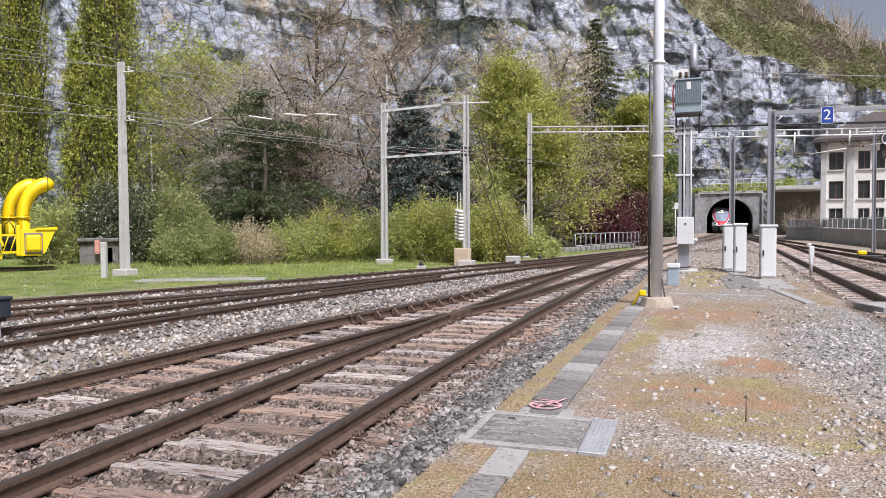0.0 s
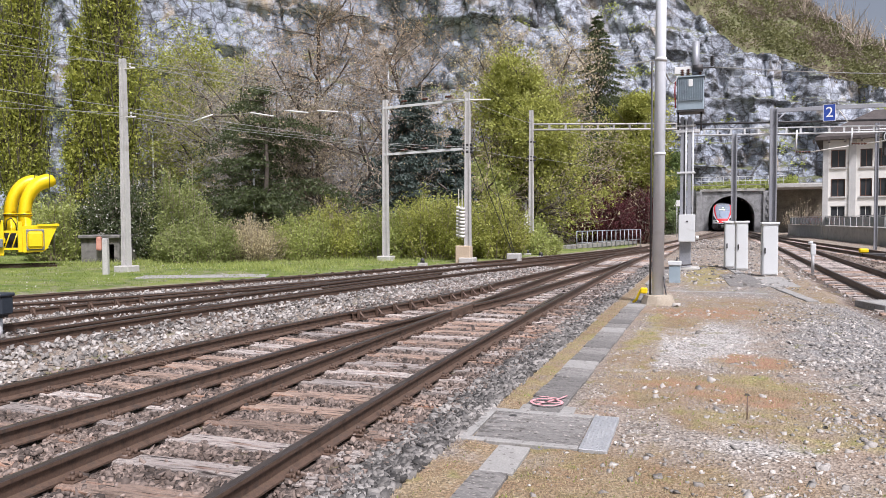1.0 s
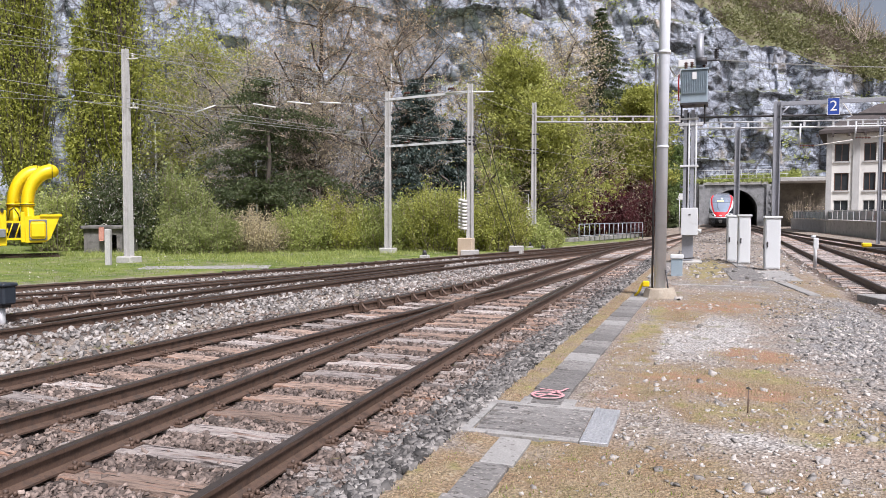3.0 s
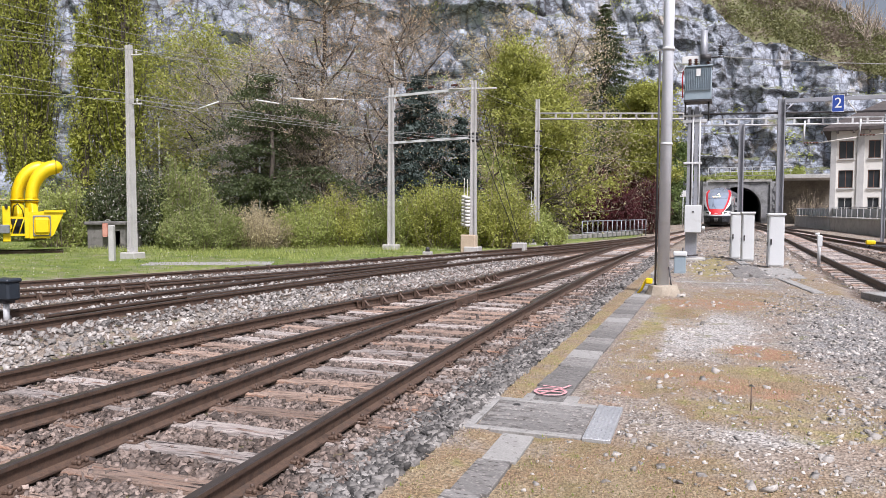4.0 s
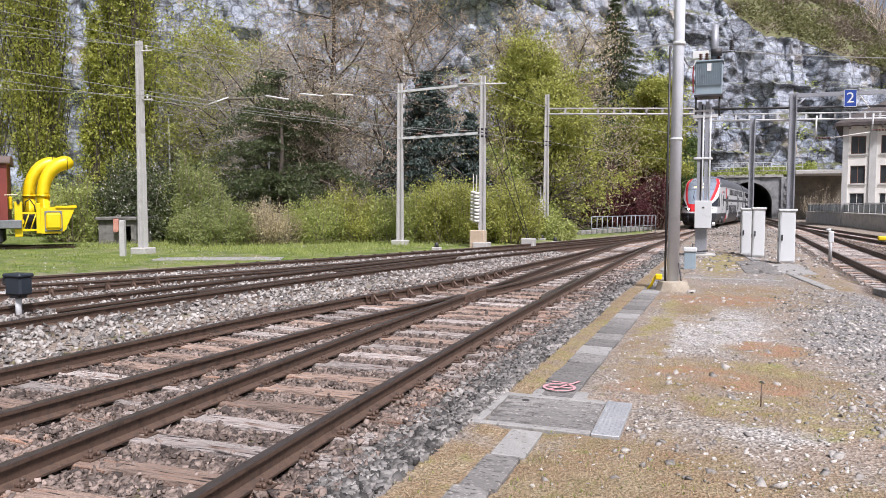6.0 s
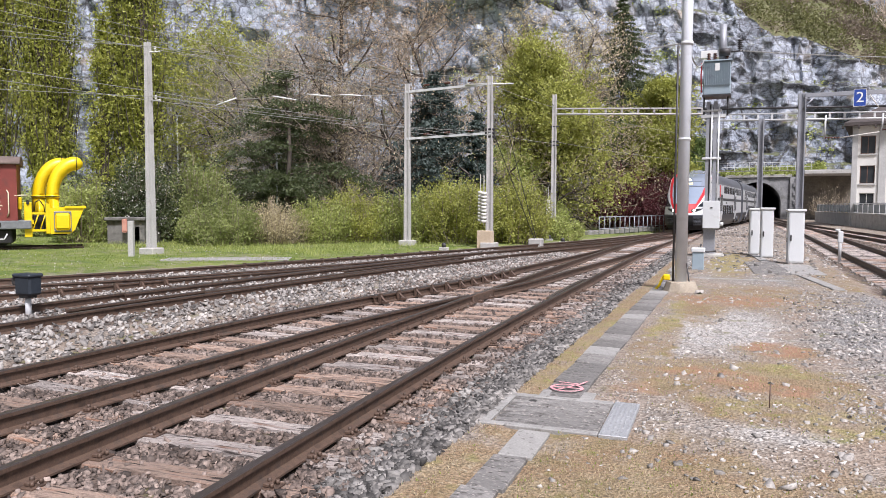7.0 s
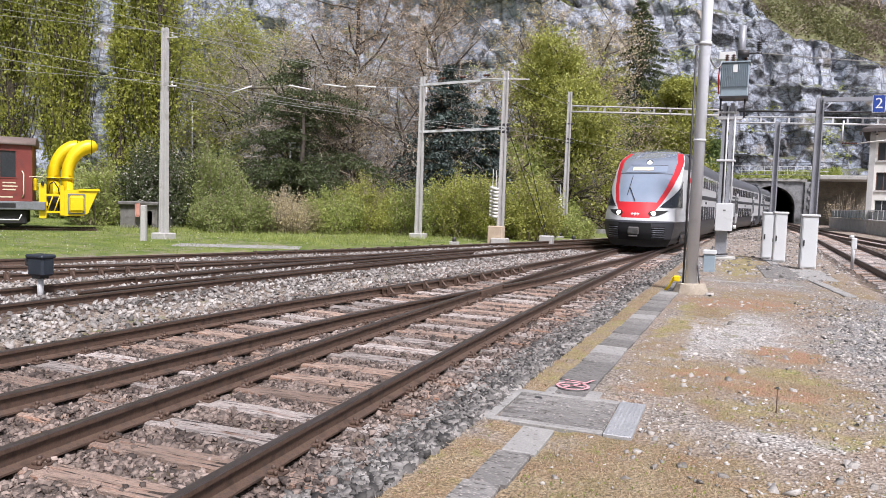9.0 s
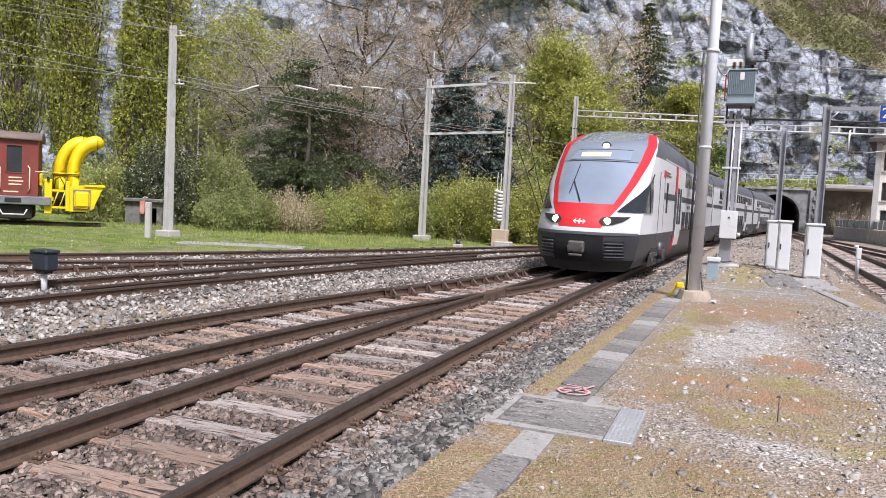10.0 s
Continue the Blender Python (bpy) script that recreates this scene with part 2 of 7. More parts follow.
    ln.new(span(grain.outputs["Fac"], 0.34, 0.66, 0.78, 1.2), sc.inputs["Scale"])
    ln.new(sc.outputs[0], bsdf.inputs["Base Color"])
    sm = nd.new("ShaderNodeMath")
    sm.operation = "ADD"
    ln.new(grain.outputs["Fac"], sm.inputs[0])
    ln.new(streak.outputs["Fac"], sm.inputs[1])
    bp = nd.new("ShaderNodeBump")
    bp.inputs["Strength"].default_value, bp.inputs["Distance"].default_value = 0.9, 0.4
    ln.new(sm.outputs[0], bp.inputs["Height"])
    ln.new(bp.outputs[0], bsdf.inputs["Normal"])
    return m


def ground_material():
    """Gravel, with rusty ballast, moss and turf where the ground's own layers say so."""
    m = bpy.data.materials.new("station_ground")
    m.use_nodes = True
    nd, ln = m.node_tree.nodes, m.node_tree.links
    bsdf = nd["Principled BSDF"]
    bsdf.inputs["Roughness"].default_value = 0.95
    co = nd.new("ShaderNodeTexCoord")

    def noise_at(scale, detail=6.0):
        t = nd.new("ShaderNodeTexNoise")
        t.inputs["Scale"].default_value, t.inputs["Detail"].default_value = scale, detail
        ln.new(co.outputs["Object"], t.inputs["Vector"])
        return t.outputs["Fac"]

    def span(value, lo, hi, a=0.0, b=1.0):
        r = nd.new("ShaderNodeMapRange")
        for k, v in (("From Min", lo), ("From Max", hi), ("To Min", a), ("To Max", b)):
            r.inputs[k].default_value = v
        ln.new(value, r.inputs["Value"])
        return r.outputs[0]

    def mix(fac, a, b):
        x = nd.new("ShaderNodeMix")
        x.data_type = "RGBA"
        ln.new(fac, x.inputs["Factor"])
        for s, v in (("A", a), ("B", b)):
            if isinstance(v, tuple):
                x.inputs[s].default_value = (*v, 1)
            else:
                ln.new(v, x.inputs[s])
        return x.outputs["Result"]

    def layer(name):
        a = nd.new("ShaderNodeAttribute")
        a.attribute_name = name
        s = nd.new("ShaderNodeMath")
        s.operation = "MULTIPLY_ADD"
        ln.new(noise_at(3.2, 10.0), s.inputs[0])
        s.inputs[1].default_value = 2.0
        t = nd.new("ShaderNodeMath")
        t.operation = "ADD"
        s.inputs[2].default_value = -1.0
        ln.new(a.outputs["Fac"], t.inputs[0])
        ln.new(s.outputs[0], t.inputs[1])
        return span(t.outputs[0], 0.2, 0.8)

    vor = nd.new("ShaderNodeTexVoronoi")
    vor.inputs["Scale"].default_value = 42.0
    ln.new(co.outputs["Object"], vor.inputs["Vector"])
    bw = nd.new("ShaderNodeSeparateColor")
    ln.new(vor.outputs["Color"], bw.inputs[0])
    col = mix(bw.outputs[0], (0.12, 0.098, 0.082), (0.39, 0.345, 0.30))
    col = mix(span(noise_at(0.9), 0.4, 0.65, 0, 0.6), col, (0.29, 0.205, 0.145))
    col = mix(layer("grey"), col, mix(bw.outputs[0], (0.092, 0.088, 0.087), (0.34, 0.33, 0.32)))
    col = mix(layer("pale"), col, mix(bw.outputs[0], (0.19, 0.178, 0.168), (0.54, 0.515, 0.49)))
    rust = mix(bw.outputs[0], (0.05, 0.035, 0.028), (0.17, 0.125, 0.10))
    col = mix(layer("rusty"), col, rust)
    moss = mix(span(noise_at(2.6), 0.35, 0.65), (0.29, 0.19, 0.115), (0.33, 0.26, 0.165))
    moss = mix(span(noise_at(1.3), 0.58, 0.72), moss, (0.26, 0.145, 0.085))
    moss = mix(span(noise_at(1.8), 0.55, 0.68, 0, 0.5), moss, (0.21, 0.18, 0.07))
    moss = mix(span(noise_at(60.0), 0.42, 0.62, 0, 0.75), moss, (0.10, 0.075, 0.04))
    moss = mix(span(noise_at(24.0), 0.55, 0.7, 0, 0.7), moss, (0.40, 0.34, 0.24))
    moss = mix(layer("reddish"), moss, (0.31, 0.18, 0.115))
    moss = mix(layer("greenish"), moss, mix(span(noise_at(30.0), 0.4, 0.6), (0.20, 0.165, 0.07), (0.34, 0.285, 0.145)))
    col = mix(layer("mossy"), col, moss)
    turf = mix(span(noise_at(1.1), 0.35, 0.65), (0.085, 0.135, 0.02), (0.20, 0.235, 0.055))
    col = mix(layer("turf"), col, turf)
    ln.new(col, bsdf.inputs["Base Color"])
    bp = nd.new("ShaderNodeBump")
    bp.inputs["Strength"].default_value, bp.inputs["Distance"].default_value = 0.9, 0.02
    ln.new(vor.outputs["Distance"], bp.inputs["Height"])
    ln.new(bp.outputs[0], bsdf.inputs["Normal"])
    return m


M_cliff = rock_material()
M_ground = ground_material()
M_stone_grey = material("grey_ballast_stone", [(0.078, 0.072, 0.068), (0.25, 0.236, 0.222)], 2, 0.9, 0, 0.4, 60, 0.006, per_piece=0.8)
M_stone_rust = material("rusty_ballast_stone", [(0.075, 0.054, 0.045), (0.27, 0.215, 0.185)], 2, 0.9, 0, 0.4, 60, 0.006, per_piece=0.7)
M_stone_pale = material("pale_gravel_stone", [(0.24, 0.22, 0.20), (0.52, 0.49, 0.46)], 2, 0.9, 0, 0.3, 60, 0.006, per_piece=0.42)
M_bark = material("bark", [(0.05, 0.041, 0.033), (0.125, 0.102, 0.083)], 3, 0.9, 0, 0.5, 20, 0.02)
M_twig = material("bare_twigs", [(0.15, 0.125, 0.10), (0.46, 0.385, 0.30)], 2, 0.9, 0, 0, 20, per_piece=0.45)
M_twig_grey = material("grey_twigs", [(0.17, 0.16, 0.15), (0.46, 0.43, 0.40)], 2, 0.9, 0, 0, 20, per_piece=0.45)
M_stone_yard = material("crushed_yard_stone", [(0.13, 0.12, 0.112), (0.40, 0.37, 0.345)], 2, 0.9, 0, 0.3, 60, 0.006, per_piece=0.65)
L_poplar = leafy("poplar_leaf", (0.17, 0.20, 0.03), (0.52, 0.53, 0.11))
L_maple = leafy("spring_leaf", (0.20, 0.215, 0.04), (0.54, 0.56, 0.15))
L_shrub = leafy("shrub_leaf", (0.21, 0.25, 0.05), (0.55, 0.60, 0.22), trans=0.46)
L_dark = leafy("evergreen_leaf", (0.04, 0.058, 0.026), (0.13, 0.16, 0.065))
L_fir = leafy("conifer_needle", (0.026, 0.045, 0.04), (0.08, 0.11, 0.095), trans=0.05)
L_bud = leafy("buds", (0.40, 0.34, 0.20), (0.66, 0.58, 0.38))
L_tan = leafy("tan_catkins", (0.46, 0.34, 0.22), (0.68, 0.53, 0.37))
L_copper = leafy("copper_leaf", (0.055, 0.014, 0.018), (0.17, 0.05, 0.055))
L_olive = leafy("olive_leaf", (0.155, 0.19, 0.048), (0.45, 0.50, 0.20), trans=0.5)
L_deep = leafy("deep_green_leaf", (0.06, 0.10, 0.03), (0.24, 0.32, 0.10))
L_blossom = leafy("blossom", (0.6, 0.58, 0.52), (0.75, 0.73, 0.68))
L_grass = leafy("grass_blade", (0.105, 0.175, 0.02), (0.31, 0.38, 0.07))
L_dry = leafy("dry_grass_blade", (0.31, 0.225, 0.125), (0.62, 0.52, 0.345))
L_scrub = leafy("hillside_scrub", (0.12, 0.125, 0.05), (0.27, 0.275, 0.12))
L_bracken = leafy("dead_bracken", (0.15, 0.122, 0.092), (0.29, 0.24, 0.18))


# ---- numpy builders for what nobody could count ----
def mesh_from(name, verts, faces, mat, parent=None, smooth=False):
    """A mesh from arrays; all faces have the same number of corners."""
    me = bpy.data.meshes.new(name)
    nv, nf, k = len(verts), len(faces), faces.shape[1]
    me.vertices.add(nv)
    me.vertices.foreach_set("co", np.ascontiguousarray(verts, dtype=np.float32).ravel())
    me.loops.add(nf * k)
    me.loops.foreach_set("vertex_index", np.ascontiguousarray(faces, dtype=np.int32).ravel())
    me.polygons.add(nf)
    me.polygons.foreach_set("loop_start", np.arange(0, nf * k, k, dtype=np.int32))
    me.update(calc_edges=True)
    me.validate()
    if smooth:
        me.shade_smooth()
    me.materials.append(mat)
    ob = new(name, me)
    ob.parent = parent
    return ob


def rng(seed):
    return np.random.default_rng(seed)


def leaves(name, centres, size, mat, parent=None, seed=1, droop=0.0, long=1.6, label=""):
    """Small pointed leaves, one at each centre."""
    r = rng(seed)
    n = len(centres)
    a = r.normal(size=(n, 3))
    a[:, 2] -= droop
    a /= np.linalg.norm(a, axis=1, keepdims=True)
    b = np.cross(a, r.normal(size=(n, 3)))
    b /= np.linalg.norm(b, axis=1, keepdims=True) + 1e-9
    s = size * (0.6 + 0.8 * r.random((n, 1)))
    c = np.asarray(centres)
    v = np.stack([c - a * s * long / 2 - b * s / 2, c - a * s * long / 2 + b * s / 2, c + a * s * long / 2], 1).reshape(-1, 3)
    ob = mesh_from(name, v, np.arange(3 * n).reshape(-1, 3), mat, parent)
    return tagged(ob, label) if label else ob


def stones(name, pts, size, mat, seed=1, flat=0.65, parent=None):
    """Broken stones, each an uneven block of its own, sunk a little."""
    r = rng(seed)
    n = len(pts)
    base = np.array([(x, y, z) for z in (-1, 1) for y in (-1, 1) for x in (-1, 1)], float) * 0.6
    quad = np.array([(4, 5, 7, 6), (0, 1, 5, 4), (2, 6, 7, 3), (0, 4, 6, 2), (1, 3, 7, 5)])
    v = base[None] + r.normal(size=(n, 8, 3)) * 0.22
    v *= np.stack([np.ones(n), 0.6 + 0.6 * r.random(n), flat * (0.7 + 0.6 * r.random(n))], 1)[:, None, :]
    q = r.normal(size=(n, 3)) * 0.5
    an = r.random(n) * 6.283
    ca, sa = np.cos(an)[:, None], np.sin(an)[:, None]
    x, y, z = v[..., 0] * ca - v[..., 1] * sa, v[..., 0] * sa + v[..., 1] * ca, v[..., 2]
    z = z + x * q[:, :1] * 0.6 + y * q[:, 1:2] * 0.6
    s = (size * (0.55 + 0.9 * r.random(n) ** 1.5))[:, None]
    v = np.stack([x, y, z], 2) * s[..., None] + np.asarray(pts)[:, None, :]
    f = (np.arange(n)[:, None, None] * 8 + quad[None]).reshape(-1, 4)
    return mesh_from(name, v.reshape(-1, 3), f, mat, parent)


def tubes(segs, n=4):
    """Arrays of tapered prisms for (a, b, ra, rb) rows."""
    s = np.asarray(segs, float)
    a, b, ra, rb = s[:, :3], s[:, 3:6], s[:, 6:7], s[:, 7:8]
    d = b - a
    d /= np.linalg.norm(d, axis=1, keepdims=True) + 1e-9
    ref = np.where(np.abs(d[:, 2:3]) < 0.9, np.array([[0, 0, 1.0]]), np.array([[1.0, 0, 0]]))
    u = np.cross(d, ref)
    u /= np.linalg.norm(u, axis=1, keepdims=True)
    w = np.cross(d, u)
    ring = []
    for c, r in ((a, ra), (b, rb)):
        for k in range(n):
            t = 2 * math.pi * k / n
            ring.append(c + (u * math.cos(t) + w * math.sin(t)) * r)
    v = np.stack(ring, 1).reshape(-1, 3)
    q = np.array([(k, (k + 1) % n, n + (k + 1) % n, n + k) for k in range(n)])
    f = (np.arange(len(s))[:, None, None] * 2 * n + q[None]).reshape(-1, 4)
    return v, f


# ---- the lines of the tracks ----
def line_of(pts):
    """A smooth x for each y through a few plan points."""
    Y = np.array([p[1] for p in pts], float)
    X = np.array([p[0] for p in pts], float)
    m = np.gradient(X, Y)

    def x_at(y):
        y = min(max(y, Y[0]), Y[-1])
        i = min(int(np.searchsorted(Y, y, side="right")) - 1, len(Y) - 2)
        h = Y[i + 1] - Y[i]
        t = (y - Y[i]) / h
        return float(X[i] * (1 + 2 * t) * (1 - t) ** 2 + m[i] * h * t * (1 - t) ** 2 + X[i + 1] * t * t * (3 - 2 * t) + m[i + 1] * h * t * t * (t - 1))
    return x_at


track_main = line_of([(-3.36, -2), (-3.52, 2), (-3.64, 4), (-3.73, 6), (-3.81, 8.5), (-3.87, 12), (-3.90, 16), (-3.93, 21), (-3.92, 30), (-3.74, 38), (-3.2, 50), (-2.38, 60), (-1.45, 71), (-0.46, 82), (0.45, 95), (0.95, 105), (1.2, 116), (1.25, 270)])
track_branch = line_of([(-6.7, -2), (-6.2, 4), (-6.07, 6.8), (-5.93, 9.2), (-5.62, 11.8), (-5.05, 15.6), (-4.72, 20), (-4.28, 26), (-4.02, 31), (-3.80, 38)])
track_left = line_of([(-10.5, 4), (-10.35, 7), (-10.15, 10), (-9.82, 13), (-9.45, 16), (-9.0, 18.8), (-8.1, 23.6), (-6.85, 29), (-5.5, 35), (-4.45, 41), (-3.45, 48)])
track_far = line_of([(-17.4, 6.5), (-15.6, 9.5), (-13.9, 13), (-12.4, 16.6), (-11.0, 20), (-9.7, 24), (-8.1, 29), (-6.2, 35.5), (-4.75, 42), (-3.2, 50)])
track_right = line_of([(4.35, 4), (4.35, 30), (4.55, 60), (4.35, 85), (3.9, 105), (3.85, 270)])
track_edge = line_of([(9.0, 10), (8.6, 25), (7.6, 42), (6.4, 58), (5.3, 74), (4.6, 90)])
SIDING = (Vector((-30.6, 16.1, 0)), Vector((-22.9, 25.0, 0)))

RAIL = [(-0.068, -0.165), (0.068, -0.165), (0.068, -0.150), (0.010, -0.128), (0.010, -0.045), (0.034, -0.036), (0.035, -0.006), (0.027, 0), (-0.027, 0), (-0.035, -0.006), (-0.034, -0.036), (-0.010, -0.045), (-0.010, -0.128), (-0.068, -0.150)]
HALF = 0.74


def along(x_at, y0, y1, step, off=0.0):
    pts = []
    n = max(2, int((y1 - y0) / step) + 1)
    for i in range(n):
        y = y0 + (y1 - y0) * i / (n - 1)
        s = (x_at(y + 0.2) - x_at(y - 0.2)) / 0.4
        k = 1 / math.hypot(1, s)
        pts.append((x_at(y) + off * k, y - off * s * k, 0.0))
    return pts


def add_rail(parent, pts, name="rail", top=True):
    bm = sweep(BM(), RAIL, pts)
    bm.faces.ensure_lookup_table()
    ob = part(name, bm, [M_rail, M_railtop], parent)
    n = len(RAIL)
    for i, p in enumerate(ob.data.polygons):
        if i < (len(pts) - 1) * n and i % n in (6, 7, 8):
            p.material_index = 1
    return ob


sleeper_meshes = []


def sleeper_mesh(length, seed):
    r = random.Random(seed)
    bm = BM()
    box(bm, -length / 2, length / 2, -0.11, 0.11, -0.16, 0.0, 0.012)
    bmesh.ops.subdivide_edges(bm, edges=[e for e in bm.edges if abs(e.verts[0].co.x - e.verts[1].co.x) > 0.5], cuts=7)
    for v in bm.verts:
        v.co.y += 0.022 * noise.noise((v.co.x * 1.7, seed * 3.1, v.co.y * 9)) + r.uniform(-0.004, 0.004)
        v.co.z += 0.010 * noise.noise((v.co.x * 2.3, seed * 1.7, v.co.y * 11))
    me = bpy.data.meshes.new("sleeper")
    bm.to_mesh(me)
    bm.free()
    me.materials.append(M_sleeper_brown if seed % 5 in (1, 3) else M_sleeper)
    return me


def fastening_mesh():
    """A ribbed base plate with two screws and clips, astride the rail foot."""
    bm = BM()
    box(bm, -0.17, 0.17, -0.075, 0.075, -0.166, -0.150, 0.004)
    for s in (-1, 1):
        box(bm, s * 0.095 - 0.022, s * 0.095 + 0.022, -0.05, 0.05, -0.15, -0.122, 0.006)
        for y in (-0.035, 0.035):
            rod(bm, (s * 0.135, y, -0.152), (s * 0.135, y, -0.118), 0.016, 0.014, 6)
        rod(bm, (s * 0.095, 0, -0.13), (s * 0.095, 0, -0.098), 0.019, 0.016, 6)
    me = bpy.data.meshes.new("rail_fastening")
    bm.to_mesh(me)
    bm.free()
    me.materials.append(M_rail)
    return me


# ---- ground: one sheet to the horizon ----
def uneven_axis(stops):
    out = []
    for (a, b, step) in stops:
        n = max(1, int(round((b - a) / step)))
        out += [a + (b - a) * i / n for i in range(n)]
    out.append(stops[-1][1])
    return np.array(out)


gx = uneven_axis([(-900, -120, 130), (-120, -40, 8), (-40, -14, 0.8), (-14, -8, 0.16), (-8, 3.5, 0.09), (3.5, 14, 0.3), (14, 120, 8), (120, 900, 130)])
gy = uneven_axis([(-400, -20, 60), (-20, 2, 2), (2, 13, 0.09), (13, 30, 0.28), (30, 60, 0.9), (60, 120, 2), (120, 1200, 120)])
GX, GY = np.meshgrid(gx, gy)
lm, lb, ll, lf, lr, le = (np.array([f(y) for y in gy])[:, None] for f in (track_main, track_branch, track_left, track_far, track_right, track_edge))


def soft(v, a, b):
    t = np.clip((v - a) / (b - a), 0, 1)
    return t * t * (3 - 2 * t)


near_b = np.where(GY < 40, 1.0, 0.0)
track_d = np.minimum.reduce([np.abs(GX - lm), np.abs(GX - lb) + 9 * (1 - near_b), np.abs(GX - ll) + 9 * (GY > 50), np.abs(GX - lf) + 9 * (GY > 52), np.abs(GX - lr), np.abs(GX - le) + 9 * (GY > 92)])
rough = np.array([[noise.noise((x * 0.7, y * 0.7, 3.0)) for x in gx] for y in gy])
fine = rng(5).normal(size=GX.shape)
NZ = np.array([[fbm(x * 0.35, y * 0.35, 9.0, 3) for x in gx] for y in gy])
# rusty bed; under the shoulder stones its dark tone also paints shaded gaps
rusty = 1 - soft(track_d + 0.25 * rough, 1.35, 1.85)
# the walkway beside the main track is a little higher than the ballast
walkway = soft(GX, -2.35, -1.95) * (1 - soft(GX, 2.4, 3.0))
Z = -0.208 + 0.128 * walkway
Z += -0.02 * (1 - walkway) * soft(track_d, 1.6, 2.2)
yard = soft(lb - GX, 1.3, 1.9) * (GY < 48)
Z += 0.065 * yard
far_left = soft(lf - GX + 0.0 * GY, 1.75, 2.6) * (GY < 60)
Z += 0.07 * far_left
Z += 0.012 * rough * walkway + 0.02 * rough * (1 - walkway)
Z += fine * 0.005 * (np.abs(GX) < 16) * (GY < 40)
Z -= 0.016 * (np.abs(GX + 1.46) < 0.22) * (GY < 27) + 0.018 * (np.abs(GX + 1.34) < 0.62) * (np.abs(GY - 6.1) < 0.55)
turf = far_left * 1.0 + soft(GY, 44, 60) * (GX < -9)
turf = np.clip(turf, 0, 1) * (0.85 + 0.3 * NZ)
mossy = np.zeros_like(GX)


def patch(cx, cy, rx, ry, amount):
    return amount * (1 - soft(np.hypot((GX - cx) / rx, (GY - cy) / ry) + 0.35 * NZ, 0.5, 1.3))


grey = np.maximum.reduce([patch(2.1, 12.5, 1.4, 6.5, 0.9), patch(1.5, 7.2, 0.6, 0.9, 0.9), patch(0.7, 20.0, 1.5, 3.0, 0.6)])
pale = np.maximum.reduce([patch(-0.2, 11.6, 0.95, 2.3, 0.9), patch(-0.75, 9.2, 0.35, 0.7, 0.7), patch(0.35, 6.1, 0.4, 0.3, 0.5)])
reddish = np.maximum.reduce([patch(-0.2, 14.6, 1.4, 0.9, 0.8), patch(0.45, 9.8, 0.45, 0.6, 0.85), patch(-0.2, 8.1, 0.6, 0.4, 0.6), patch(-0.9, 6.6, 0.3, 0.9, 0.6), patch(0.4, 7.7, 0.5, 0.3, 0.7)])
greenish = np.maximum.reduce([patch(0.5, 8.6, 0.7, 0.45, 0.6), patch(0.85, 6.5, 0.5, 0.6, 0.6), patch(-1.0, 12.5, 0.25, 2.5, 0.7), patch(-0.3, 24.5, 0.8, 5.0, 0.8), patch(0.1, 7.1, 0.5, 0.3, 0.6), patch(-1.75, 10.0, 0.2, 4.0, 0.4)])


def blob(cx, cy, rx, ry, amount):
    global mossy
    mossy = np.maximum(mossy, patch(cx, cy, rx, ry, amount))


blob(-0.65, 4.6, 1.2, 1.3, 0.9)
blob(0.7, 4.6, 0.8, 1.0, 0.6)
blob(-0.5, 8.0, 0.75, 1.1, 0.85)
blob(0.35, 8.1, 0.9, 0.8, 0.95)
blob(0.9, 7.0, 0.9, 0.9, 0.62)
blob(0.2, 6.9, 0.8, 0.6, 0.7)
blob(-0.6, 13.5, 0.55, 2.4, 0.7)
blob(0.6, 15.5, 1.7, 2.2, 0.66)
blob(-0.2, 24.5, 0.8, 6.0, 0.85)
blob(-0.95, 9.8, 0.3, 3.0, 0.8)
blob(2.3, 20.0, 1.2, 4.0, 0.55)
blob(-0.2, 14.6, 1.4, 0.8, 0.75)
blob(0.45, 9.7, 0.6, 0.6, 0.8)
mossy = np.maximum(mossy, 0.95 * soft(GX, -2.0, -1.9) * (1 - soft(GX, -1.62, -1.52)) * (GY > 6.4) * (GY < 26))
mossy = np.maximum(mossy, 0.8 * soft(GX, -2.0, -1.8) * (1 - soft(GX, -1.55, -1.45)) * (GY < 5.8))
mossy = np.clip(mossy + 0.55 * NZ * walkway * (mossy > 0.02), 0, 1) * walkway
nx, ny = len(gx), len(gy)
idx = np.arange(nx * ny).reshape(ny, nx)
gf = np.stack([idx[:-1, :-1], idx[:-1, 1:], idx[1:, 1:], idx[1:, :-1]], 2).reshape(-1, 4)
ground = mesh_from("ground", np.stack([GX, GY, Z], 2).reshape(-1, 3), gf, M_ground, smooth=True)
tagged(ground, "gravel, mossy earth and turf round the railway tracks", "ground", kind="structure")
for key, arr in (("rusty", rusty), ("mossy", mossy), ("turf", turf), ("grey", grey), ("pale", pale), ("reddish", reddish), ("greenish", greenish)):
    at = ground.data.attributes.new(key, "FLOAT", "POINT")
    at.data.foreach_set("value", np.ascontiguousarray(arr, dtype=np.float32).ravel())


def ground_z(x, y):
    i = int(np.clip(np.searchsorted(gx, x), 0, nx - 1))
    j = int(np.clip(np.searchsorted(gy, y), 0, ny - 1))
    return float(Z[j, i])


